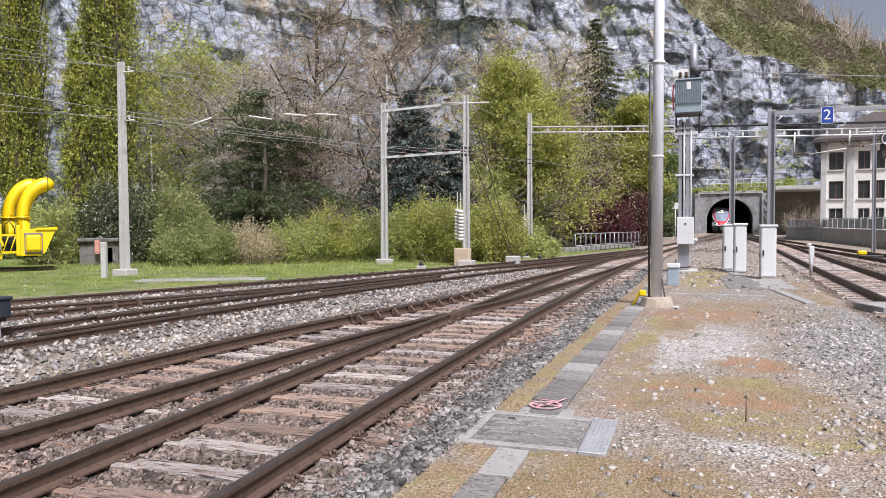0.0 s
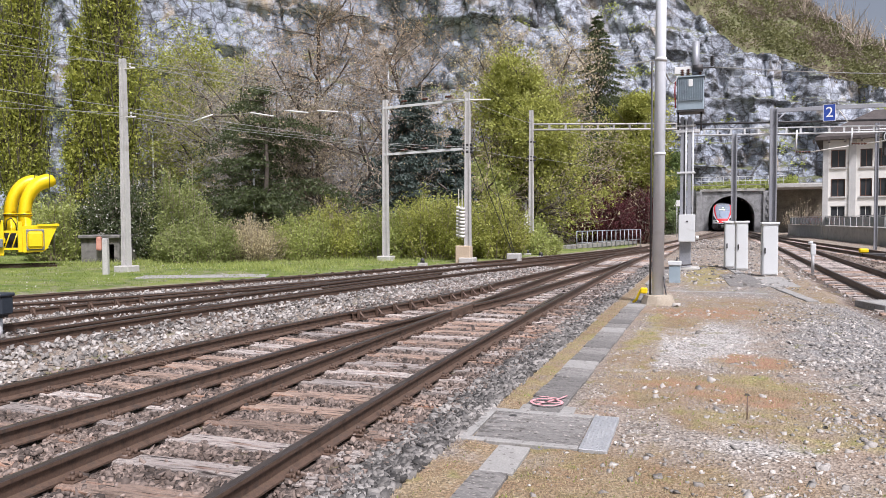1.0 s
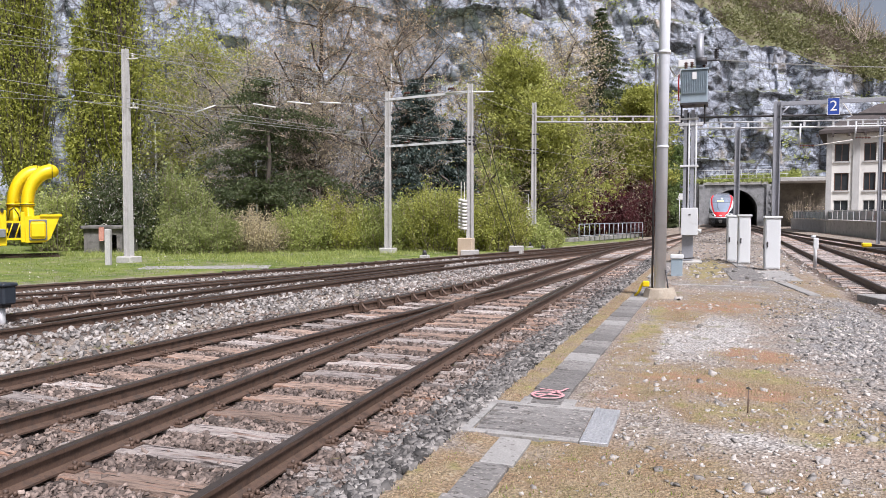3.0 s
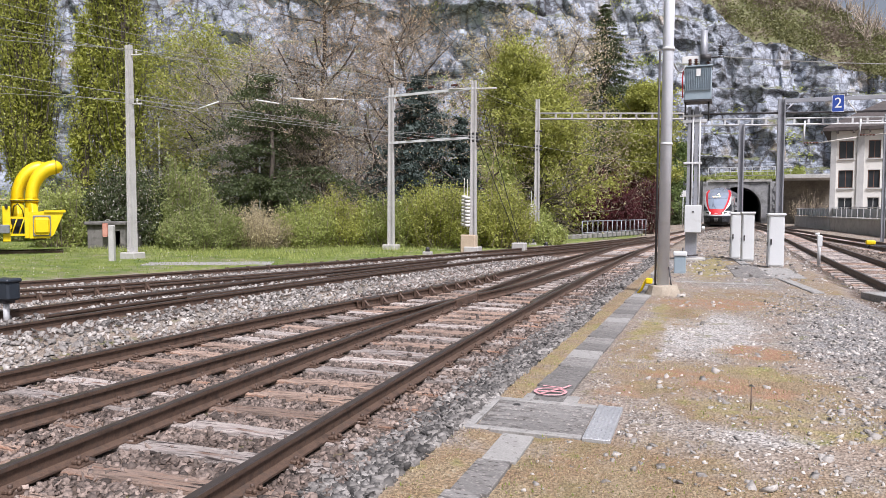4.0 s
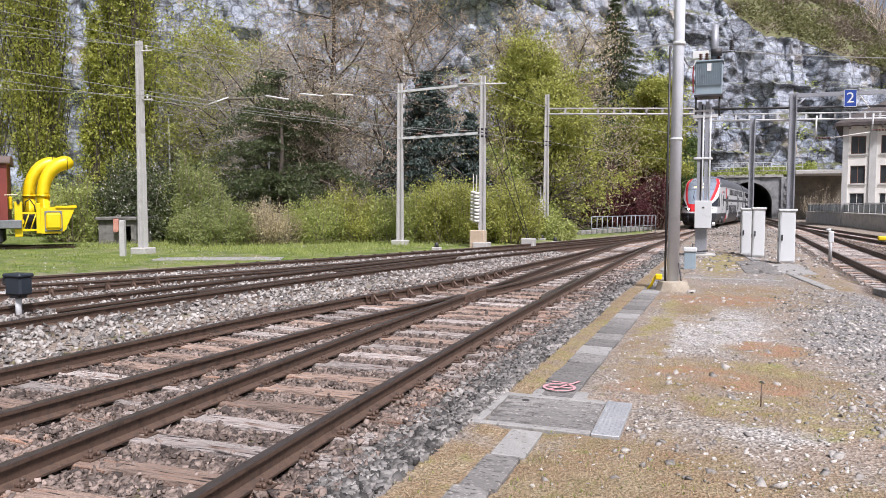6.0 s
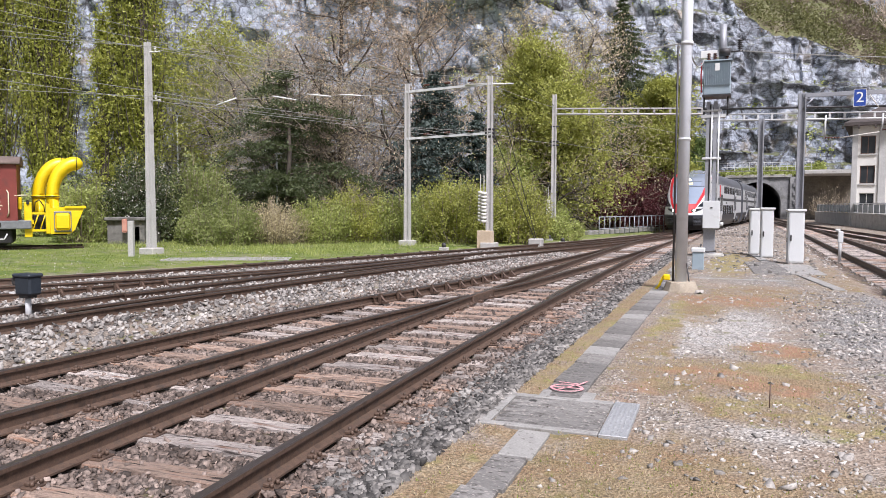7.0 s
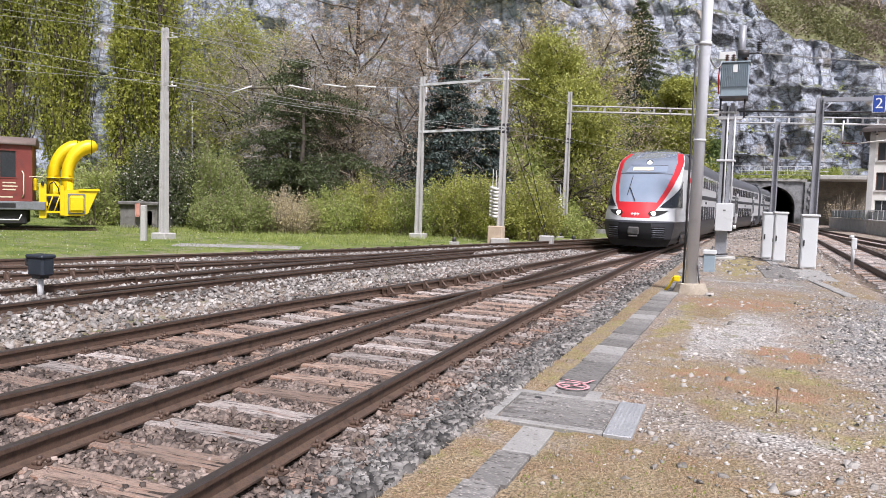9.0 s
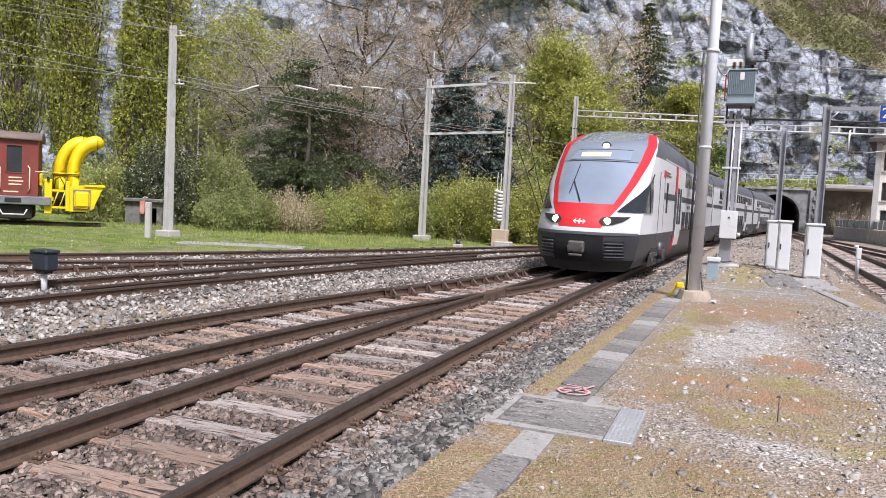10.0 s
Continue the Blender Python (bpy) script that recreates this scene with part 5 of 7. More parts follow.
part("white_panel", box(BM(), -0.42, 0.12, 0.1, 0.16, 6.85, 7.1, 0.01), M_white, tr)
part("upper_mast", rod(BM(), (0.3, 0.1, 6.5), (0.3, 0.1, 7.95), 0.13, 0.12, 12), M_post, tp)
bm = BM()
insulator(bm, (0.85, 0.05, 7.05), (0.85, 0.05, 7.4), 0.09, 5)
rod(bm, (0.3, 0.05, 7.0), (0.95, 0.05, 7.0), 0.03, 0.03, 6)
part("insulator", bm, M_iron, tp)
sb = part("switch_box", box(BM(), -0.22, 0.34, -0.36, -0.14, 0.9, 1.86, 0.015), M_cab, tp, "white enamelled switch box")
part("lock", box(BM(), 0.03, 0.1, -0.375, -0.36, 1.6, 1.64), M_iron, sb)
part("hinge", box(BM(), -0.25, -0.22, -0.3, -0.2, 1.15, 1.25), M_iron, sb)
part("side_socket", rod(BM(), (0.36, -0.25, 1.05), (0.46, -0.25, 1.05), 0.07, 0.07, 10), M_cab, sb)
part("footing", box(BM(), -0.3, 0.5, -0.35, 0.3, -0.3, 0.02, 0.05), M_conc, tp)
part("base_cable", pipe(BM(), [(-0.25, -0.25, 0.35), (-0.28, -0.3, 0.15), (-0.05, -0.35, 0.08), (0.25, -0.33, 0.12)], 0.03, 6), M_iron, tp)
jb = thing("junction_box", (-1.02, 21.6, -0.1), "small pale grey junction box with a sloping lid", "junction box")
part("body", box(BM(), -0.15, 0.15, -0.12, 0.12, 0, 0.5, 0.01), M_bluebox, jb)
bm = BM()
box(bm, -0.18, 0.18, -0.15, 0.15, 0.5, 0.62, 0.02)
part("lid", bm, M_cab, jb)


# ---- cabinets and small things on the walkway ----
def cabinet(x, y, w, dpt, h, turn):
    c = thing("signal_cabinet", pose(x, y, -0.1, 0, 0, turn), "pale grey trackside equipment cabinet with a closed door", "cabinet", "trackside cabinets")
    part("body", box(BM(), -w / 2, w / 2, -dpt / 2, dpt / 2, 0.06, h, 0.012), M_cab, c)
    part("plinth", box(BM(), -w / 2 + 0.02, w / 2 - 0.02, -dpt / 2 + 0.02, dpt / 2 - 0.02, 0, 0.06), M_conc, c)
    part("roof", box(BM(), -w / 2 - 0.04, w / 2 + 0.04, -dpt / 2 - 0.04, dpt / 2 + 0.04, h, h + 0.07, 0.015), M_cab, c)
    dr = part("door", box(BM(), -w / 2 + 0.03, w / 2 - 0.03, -dpt / 2 - 0.014, -dpt / 2, 0.1, h - 0.04, 0.006), M_cab, c)
    part("handle", box(BM(), -w / 2 + 0.05, -w / 2 + 0.09, -dpt / 2 - 0.04, -dpt / 2 - 0.014, h * 0.45, h * 0.56, 0.005), M_iron, dr)
    sd = part("side_door", box(BM(), -w / 2 - 0.012, -w / 2, -dpt / 2 + 0.03, dpt / 2 - 0.03, 0.1, h - 0.04, 0.005), M_cab, c)
    part("vent", box(BM(), -w / 2 - 0.022, -w / 2 - 0.012, -0.05, 0.05, h * 0.42, h * 0.5), M_iron, sd)
    return c


cabinet(1.62, 24.8, 0.44, 0.38, 1.62, 4)
cabinet(0.90, 27.3, 0.38, 0.38, 1.66, 4)
cabinet(0.56, 28.6, 0.38, 0.38, 1.64, 4)


def slab(name, x0, x1, y0, y1, z1, mat, label, turn=0.0, bev=0.012, cat="slab", grp=""):
    cx, cy = (x0 + x1) / 2, (y0 + y1) / 2
    ob = part(name, box(BM(), x0 - cx, x1 - cx, y0 - cy, y1 - cy, -0.25, 0, bev), mat)
    ob.matrix_basis = pose(cx, cy, z1, 0, 0, turn)
    return tagged(ob, label, cat, grp)


M_lid = material("dark_concrete_lid", [(0.13, 0.125, 0.12), (0.24, 0.23, 0.22)], 3, 0.9, 0, 0.4, 70, 0.012, spots=[((0.09, 0.083, 0.078), 5, 0.5, 0.66), ((0.33, 0.30, 0.28), 26, 0.56, 0.66), ((0.05, 0.045, 0.04), 14, 0.57, 0.67)], per_piece=0.25, stretch=(1, 2, 1))
M_lidpale = material("pale_concrete_lid", [(0.25, 0.245, 0.235), (0.35, 0.34, 0.325)], 3, 0.9, 0, 0.3, 60, 0.008, spots=[((0.24, 0.23, 0.22), 4, 0.5, 0.68), ((0.14, 0.13, 0.12), 18, 0.58, 0.68)])
M_plate = material("chequered_steel", [(0.42, 0.43, 0.45), (0.52, 0.53, 0.55)], 3, 0.5, 0.5, 0.6, 90, 0.01)
# cable duct: a row of concrete lids beside the track
duct = thing("cable_duct", (0, 0, 0), "row of worn concrete cable duct lids along the track", "cable duct", kind="structure")
y = 6.62
k = 0
rr = random.Random(4)
while y < 27:
    L = 0.5
    pale = k in (4, 10, 17, 23)
    ob = part("duct_lid", box(BM(), -0.185, 0.185, 0.004, L - 0.006, -0.2, 0, 0.008), M_lidpale if pale else M_lid, duct)
    ob.matrix_basis = pose(-1.49 + rr.uniform(-0.006, 0.006), y, -0.068 + rr.uniform(-0.006, 0.006), rr.uniform(-0.5, 0.5), rr.uniform(-1, 1), rr.uniform(-0.8, 0.8))
    y += L
    k += 1
y = 5.5
for k in range(6):
    y -= 0.62
    ob = part("duct_lid", box(BM(), -0.125, 0.125, 0.004, 0.61, -0.2, 0, 0.008), M_lidpale if k % 3 == 0 else M_lid, duct)
    ob.matrix_basis = pose(-1.42 - 0.012 * k, y, -0.07, 0, rr.uniform(-1, 1), 1 + rr.uniform(-0.8, 0.8))
# the wide cover at the duct's crossing
cover = thing("duct_cover", pose(-1.34, 6.08, -0.07, 0, 0, 1.5), "wide concrete inspection cover with a pale steel plate", "inspection cover")
bm = BM()
box(bm, -0.60, 0.36, -0.51, -0.43, -0.2, 0.0, 0.008)
box(bm, -0.60, 0.36, 0.42, 0.50, -0.2, 0.0, 0.008)
box(bm, -0.60, -0.52, -0.43, 0.42, -0.2, 0.0, 0.008)
part("frame", bm, M_lidpale, cover)
for i in range(3):
    ob = part("lid_plank", box(BM(), -0.51, 0.355, 0, 0.268, -0.2, 0, 0.01), M_lid, cover)
    ob.matrix_basis = pose(0, -0.42 + i * 0.28, -0.012 + 0.004 * i, 0, 0, 0.4 * (i - 1))
part("lifting_hole", rod(BM(), (-0.33, 0.28, -0.02), (-0.33, 0.28, 0.0), 0.035, 0.035, 12), M_iron, cover)
pl = part("steel_plate", box(BM(), 0.37, 0.585, -0.52, 0.49, -0.15, 0.004, 0.004), M_plate, cover, "pale chequered steel plate")
bm = BM()
for i in range(6):
    for j in range(24):
        x, y = 0.395 + i * 0.034, -0.49 + j * 0.041
        box(bm, -0.011, 0.011, -0.004, 0.004, 0.003, 0.007, 0, Matrix.Translation((x, y, 0)) @ Matrix.Rotation(0.8 if (i + j) % 2 else -0.8, 4, "Z"))
part("chequer_studs", bm, M_plate, pl)
part("side_block", box(BM(), -0.335, -0.235, 0.51, 0.72, -0.2, 0.0, 0.01), M_lidpale, cover)
part("side_block", box(BM(), 0.045, 0.17, 0.51, 0.75, -0.2, 0.0, 0.01), M_lidpale, cover)
# sprayed mark: a ring with a cross, in worn pink paint on the first lid
M_pink = material("pink_spray", [(0.66, 0.24, 0.28), (0.72, 0.42, 0.43)], 12, 0.8, 0, 0.2, 80, 0.003)
mark = thing("spray_mark", (-1.48, 6.86, -0.057), "pink sprayed circle with a cross on a duct lid", "paint mark")
bm = BM()


def stroke(bm, pts, w):
    for (a, b) in zip(pts, pts[1:]):
        a, b = Vector((*a, 0)), Vector((*b, 0))
        d_ = (b - a).normalized()
        n_ = Vector((-d_.y, d_.x, 0)) * w
        bm.faces.new([bm.verts.new(v + Vector((0, 0, 0.004))) for v in (a - n_, b - n_, b + n_, a + n_)])


stroke(bm, [(0.12 * math.cos(a), 0.11 * math.sin(a)) for a in [2 * math.pi * i / 22 for i in range(23)]], 0.011)
part("ring", bm, M_pink, mark)
bm = BM()
stroke(bm, [(-0.11, 0.0), (0.11, 0.01)], 0.011)
part("cross_stroke", bm, M_pink, mark)
bm = BM()
stroke(bm, [(-0.06, -0.09), (0.08, 0.16), (0.11, 0.26)], 0.010)
stroke(bm, [(-0.10, 0.17), (0.06, 0.15)], 0.009)
part("tail_stroke", bm, M_pink, mark)
for ob in mark.children:
    ob.data.transform(Matrix.Diagonal((1.22, 1.22, 1, 1)))
# stones and paving on the walkway farther on
slab("paving_slab", 0.3, 1.2, 20.7, 25.0, -0.062, M_lid, "dark concrete paving slab before the cabinets", 3)
slab("paving_slab", 1.22, 2.05, 20.9, 24.2, -0.058, M_lidpale, "pale concrete paving slab under the cabinet", 3)
slab("kerb_stone", 1.62, 1.86, 17.3, 20.9, -0.05, M_lidpale, "narrow pale kerb stone in the gravel", 8)
slab("kerb_stone", 0.55, 0.82, 25.0, 29.0, -0.055, M_lidpale, "narrow pale kerb stone along the cabinets", 4)
slab("concrete_strip", -1.0, 1.2, 18.9, 19.02, -0.068, M_lidpale, "thin concrete strip across the walkway", 0)
slab("concrete_pad", 3.0, 5.0, 17.2, 18.3, -0.06, M_lidpale, "flat pale concrete pad in the gravel", 20)
slab("concrete_pad", -1.75, -1.35, 20.5, 22.2, -0.05, M_lidpale, "pale concrete cover beside the duct", 0)
st = thing("iron_stake", (0.29, 6.95, -0.08), "thin rusty iron stake stuck in the ground", "stake")
part("rod", rod(BM(), (0, 0, -0.1), (0.003, 0, 0.21), 0.006, 0.006, 6), M_rail, st)
slab("grass_path", -17.4, -13.4, 18.9, 20.1, -0.075, M_lidpale, "pale worn concrete path on the lawn", 28)
# dwarf signal post on the right and the yellow track device
dp = thing("marker_post", (3.15, 27.6, -0.15), "slim white and grey marker post by the track", "marker post")
part("tube", rod(BM(), (0, 0, 0), (0, 0, 0.95), 0.055, 0.05, 10), M_galv, dp)
part("cap", box(BM(), -0.07, 0.09, -0.06, 0.06, 0.62, 1.0, 0.02), M_cab, dp)
part("lamp", rod(BM(), (-0.14, 0, 1.02), (0.0, 0, 1.05), 0.05, 0.04, 8), M_cab, dp)
yb = thing("track_device", (7.0, 41.4, -0.1), "yellow trackside device on a black base", "track device")
part("housing", box(BM(), -0.22, 0.2, -0.15, 0.15, 0.1, 0.32, 0.05), M_yellow, yb)
part("base", box(BM(), -0.2, 0.9, -0.25, 0.25, -0.1, 0.1, 0.02), M_iron, yb)
# shunting signal on the left
sh = thing("shunting_signal", (-10.75, 8.55, -0.25), "small dark dwarf signal on a short pipe", "dwarf signal")
part("pipe", rod(BM(), (0, 0, 0), (0, 0, 0.45), 0.05, 0.05, 10), M_galv, sh)
M_housing = material("dark_blue_housing", [(0.018, 0.025, 0.035), (0.03, 0.038, 0.05)], 3, 0.5, 0, 0.1, 40, 0.003)
hd = part("head", box(BM(), -0.16, 0.19, -0.12, 0.12, 0.45, 0.76, 0.03), M_housing, sh)
part("lid", box(BM(), -0.19, 0.21, -0.14, 0.14, 0.74, 0.80, 0.02), M_housing, hd)
part("hood", box(BM(), -0.27, -0.15, -0.1, 0.1, 0.60, 0.75, 0.03), M_iron, hd)
part("lens_plate", box(BM(), -0.27, -0.16, -0.125, -0.1, 0.47, 0.50), M_white, hd)
part("bracket", box(BM(), -0.10, 0.10, -0.09, 0.09, 0.40, 0.46, 0.01), M_iron, hd)
slab("concrete_pad", -11.9, -9.9, 7.6, 8.0, -0.16, M_lidpale, "pale concrete footing by the dwarf signal", 30)

# concrete hut and post by the lawn, railings
hut = thing("concrete_hut", pose(-25.9, 24.6, -0.2, 0, 0, 22), "low weathered concrete hut with a mossy flat roof", "hut")
M_hut = material("old_concrete", [(0.11, 0.105, 0.10), (0.24, 0.23, 0.215)], 1.4, 0.9, 0, 0.4, 20, 0.01, spots=[((0.07, 0.068, 0.06), 2.2, 0.5, 0.7)])
part("front_wall", walled(BM(), 0, 2.6, 0, 1.15, 0, 0.2, [(1.8, 2.25, 0.1, 0.9)]), M_hut, hut)
bm = BM()
box(bm, 0, 0.2, 0.2, 2, 0, 1.15)
box(bm, 2.4, 2.6, 0.2, 2, 0, 1.15)
box(bm, 0.2, 2.4, 1.8, 2, 0, 1.15)
part("side_walls", bm, M_hut, hut)
part("roof", box(BM(), -0.12, 2.72, -0.15, 2.2, 1.15, 1.3, 0.03), M_hut, hut, "mossy roof slab")
part("red_target", box(BM(), 1.2, 1.55, -0.25, -0.2, 0.65, 1.25, 0.05), material("faded_red_target", [(0.50, 0.22, 0.17), (0.6, 0.32, 0.25)], 4, 0.8, 0, 0, 20), hut)
for ob in hut.children_recursive:
    ob.data.transform(Matrix.Diagonal((0.63, 1, 1, 1)))
cp = thing("concrete_post", pose(-19.25, 19.3, -0.2, 0, 0, 20), "short square concrete post in the grass", "post")
part("shaft", box(BM(), -0.09, 0.09, -0.09, 0.09, 0, 1.32, 0.02), M_mast, cp)
rl = thing("railing", (0, 0, 0), "pale tubular railing at the bridge over the stream", "railing")
RA, RB = Vector((-7.9, 45.2, 0)), Vector((-5.1, 56.0, 0))
for i in range(15):
    q = RA + (RB - RA) * (i / 14)
    part("post", rod(BM(), (q.x, q.y, -0.3), (q.x, q.y, 1.0), 0.03, 0.03, 6), M_post, rl)
for z in (0.25, 0.98):
    part("rail", rod(BM(), RA + Vector((0, 0, z)), RB + Vector((0, 0, z)), 0.03, 0.03, 6), M_post, rl)
slab("bridge_edge", -7.6, -6.9, 44.5, 57, 0.12, M_lidpale, "pale concrete bridge edge under the railing", -14)
# marker lamps in the grass
for x, y in ((-10.9, 27.2), (-7.6, 33.9), (-8.9, 36.6)):
    b_ = thing("point_indicator", (x, y, -0.12), "small black and yellow point machine in the grass", "point indicator", "point indicators")
    part("base", box(BM(), -0.18, 0.18, -0.12, 0.12, -0.1, 0.12, 0.02), M_conc, b_)
    part("drum", rod(BM(), (0, 0, 0.12), (0, 0, 0.3), 0.1, 0.07, 10), M_iron, b_)

# street behind the trees: wall, lamps and a parapet
sw = thing("road_wall", (0, 0, 0), "grey stone road wall behind the trees", "wall", kind="structure")
part("wall_body", sweep(BM(), [(-0.25, -0.3), (0.25, -0.3), (0.25, 2.2), (-0.25, 2.2)], [Vector((-60, 38, 0)), Vector((-38, 47, 0)), Vector((-24, 56, 0)), Vector((-12, 68, 0))]), M_mason, sw)
for k, (x, y, h) in enumerate(((-27.6, 38.6, 5.2), (-23.4, 33.9, 4.6), (-21.6, 37.2, 5.6), (-36.5, 41, 8), (-18.6, 41.0, 11.9))):
    lm_ = thing("street_lamp", (x, y, -0.2), "slim grey street lamp post among the trees", "street lamp", "street lamps")
    part("post", rod(BM(), (0, 0, 0), (0, 0, h), 0.06, 0.045, 8), M_galv, lm_)
    part("head", box(BM(), -0.1, 0.35, -0.08, 0.08, h, h + 0.09, 0.03), M_cab, lm_)
board_post = thing("sign_post", (-3.7, 82, -0.2), "small white square board on a thin post", "sign")
part("post", rod(BM(), (0, 0, 0), (0, 0, 3.4), 0.04, 0.04, 8), M_galv, board_post)
part("board", box(BM(), -0.3, 0.3, -0.06, -0.03, 3.3, 3.95, 0.01), M_white, board_post)
# overhead wires, each from a mast to the next
wires = thing("overhead_wires", (0, 0, 0), "thin overhead wires strung between the masts", "wires")


def wire(a, b, sag=0.3, r=0.009, mat=None):
    a, b = Vector(a), Vector(b)
    pts = []
    for i in range(13):
        k_ = i / 12
        q = a + (b - a) * k_
        q.z -= sag * 4 * k_ * (1 - k_)
        pts.append(q)
    part("wire", pipe(BM(), pts, r, 4), mat or M_palewire, wires)


for dz in (0.0, 0.5, 1.1):
    wire((-38, 4, 10.5 + dz * 1.6), (-13.7, 29.6, 6.7 + dz * 0.2), 0.3)
wire((-36, 6, 8.6), (-9.7, 29.4, 6.9), 0.3)
wire((-36, 4, 7.6), (-19.3, 20.65, 7.25), 0.2)
wire((-19.3, 20.65, 7.25), (-13.7, 29.6, 6.6), 0.1)
wire((-36, 4, 5.9), (-19.3, 20.65, 5.5), 0.2)
wire((-19.3, 20.65, 5.5), (-9.7, 29.4, 4.75), 0.2)
wire((-30, 2, 6.6), (-11.5, 29.5, 4.6), 0.2)
wire((-26, 0, 6.4), (-10.6, 29.5, 4.6), 0.2)
wire((-9.7, 29.4, 6.7), (-9.28, 39, 6.9), 0.05)
wire((-9.7, 29.4, 4.7), (-9.28, 39, 5.0), 0.05)
wire((-9.28, 39, 5.1), (-2.0, 60, 5.0), 0.15)
wire((-9.28, 39, 6.9), (-1.0, 62, 6.8), 0.15)
wire((-12.0, 12, 11.5), (-9.3, 39, 7.0), 0.2, 0.014, M_iron)
wire((-3.9, 6, 7.4), (-3.6, 43, 5.6), 0.2, 0.012, M_wire)
wire((-3.6, 43, 5.6), (1.2, 123, 4.6), 0.2, 0.012, M_wire)
wire((4.4, 45, 5.4), (3.9, 123, 4.6), 0.2, 0.012, M_wire)
wire((-1.06, 15.95, 5.0), (-1.25, 27.4, 6.75), 0.35, 0.02, M_palewire)
wire((-1.06, 15.95, 5.0), (-1.75, 15.9, 4.93), 0.0, 0.02, M_palewire)
wire((-0.1, 27.5, 7.0), (11.5, 34, 7.2), 0.15, 0.018, M_palewire)
wire((-4.48, 118.2, 8.65), (14.6, 116.5, 8.76), 0.1, 0.033, M_iron)
wire((-4.48, 117.2, 6.8), (14.6, 115.9, 6.85), 0.05, 0.055, M_palewire)

# white rod insulators in a span wire over the yard
CHAIN = [((-16.39, 23.57, 5.76), (-15.7, 24.07, 5.66)), ((-15.33, 24.25, 5.88), (-14.58, 24.72, 5.82)), ((-14.3, 24.9, 5.9), (-13.6, 25.3, 5.88))]
wire((-19.5, 20.6, 5.55), (-18.08, 22.38, 5.36), 0.0)
wire((-17.48, 22.79, 5.65), CHAIN[0][0], 0.05)
for k, (a, b) in enumerate([((-18.08, 22.38, 5.36), (-17.48, 22.79, 5.65))] + CHAIN):
    part("rod_insulator", rod(BM(), a, b, 0.026, 0.026, 8), M_white, wires, "white rod insulator")
for (a, b), (c, d) in zip(CHAIN, CHAIN[1:]):
    wire(b, c, 0.0)
wire(CHAIN[-1][1], (-13.65, 29.6, 6.6), 0.05)

# ---- the double-deck train ----
M_twhite = material("train_white", [(0.64, 0.655, 0.67), (0.69, 0.70, 0.715)], 0.8, 0.3, 0, 0, 0.7, coat=0.3, spots=[((0.60, 0.59, 0.57), 1.5, 0.6, 0.85)], grain=0.25)
M_tred = material("train_red", [(0.55, 0.014, 0.022), (0.60, 0.018, 0.028)], 1, 0.6, 0, 0, 0.7, coat=0.0, grain=0.25)
M_tgrey = material("train_dark_grey", [(0.032, 0.034, 0.041), (0.046, 0.048, 0.056)], 1, 0.45, 0, 0.05, 30, 0.003, spots=[((0.065, 0.058, 0.052), 1.5, 0.58, 0.8)])
M_troof = material("train_roof_grey", [(0.085, 0.09, 0.105), (0.12, 0.125, 0.14)], 1, 0.4, 0, 0.05, 30, 0.003)
M_tglass = material("train_glass", [(0.018, 0.021, 0.027), (0.028, 0.032, 0.040)], 1, 0.10, 0, 0, 0.7, coat=0.1, grain=0.25)
# pale blue base colours paint the sky's reflection into screen and dome
M_screen_sky = material("windscreen_sky_tint", [(0.22, 0.27, 0.35), (0.28, 0.33, 0.41)], 0.6, 0.05, 0, 0, 0.7, coat=1.0, grain=0.25)
M_dome_sky = material("dome_sky_tint", [(0.20, 0.235, 0.295), (0.24, 0.275, 0.335)], 0.8, 0.12, 0, 0, 0.7, coat=0.9, grain=0.25)
M_lamp = material("headlamp_glow", [(1.0, 0.93, 0.78), (1.0, 0.95, 0.8)], 1, 0.3, 0, 0, 20, emit=6.0)
M_amber = material("amber_display", [(1.0, 0.72, 0.25), (1.0, 0.75, 0.3)], 1, 0.4, 0, 0, 20, emit=0.8)
# near-black for the painted shade of the coupler's recess
M_void = material("recess_shade_black", [(0.005, 0.005, 0.006), (0.009, 0.009, 0.01)], 2, 0.95, 0, 0, 20)
M_under = material("underframe_black", [(0.012, 0.012, 0.013), (0.028, 0.026, 0.025)], 2, 0.8, 0, 0.2, 20, 0.01)

ROWS = [0.15, 0.45, 0.75, 1.02, 1.22, 1.42, 1.62, 1.88, 2.15, 2.45, 2.8, 3.1, 3.4, 3.65, 3.9, 4.1, 4.25, 4.34]
CW = lambda z: float(np.interp(z, [0.15, 0.5, 1.0, 3.1, 3.5, 3.8, 4.05, 4.22, 4.34], [1.12, 1.32, 1.4, 1.4, 1.37, 1.27, 1.08, 0.76, 0.28]))
NOSE = lambda z: float(np.interp(z, [0.15, 0.45, 0.75, 1.2, 1.42, 1.88, 2.45, 3.1, 3.65, 4.1, 4.34], [0.42, 0.10, 0.0, 0.03, 0.10, 0.38, 0.95, 1.76, 2.70, 4.1, 5.9]))
SWEEP = lambda z: float(np.interp(z, [0.2, 1.0, 1.9, 3.0, 4.0, 4.34], [0.9, 1.0, 1.15, 1.0, 0.55, 0.1]))
WIN = lambda z: float(np.interp(z, [1.88, 2.45, 3.1, 3.65, 4.1, 4.34], [0.70, 0.90, 1.03, 1.06, 0.86, 0.26]))
BAND = lambda z: float(np.interp(z, [1.22, 1.42, 1.88, 2.45, 3.1, 3.65, 4.0, 4.34], [0.50, 0.60, 0.87, 1.08, 1.23, 1.28, 1.10, 0.28]))


NARROW = 0.94
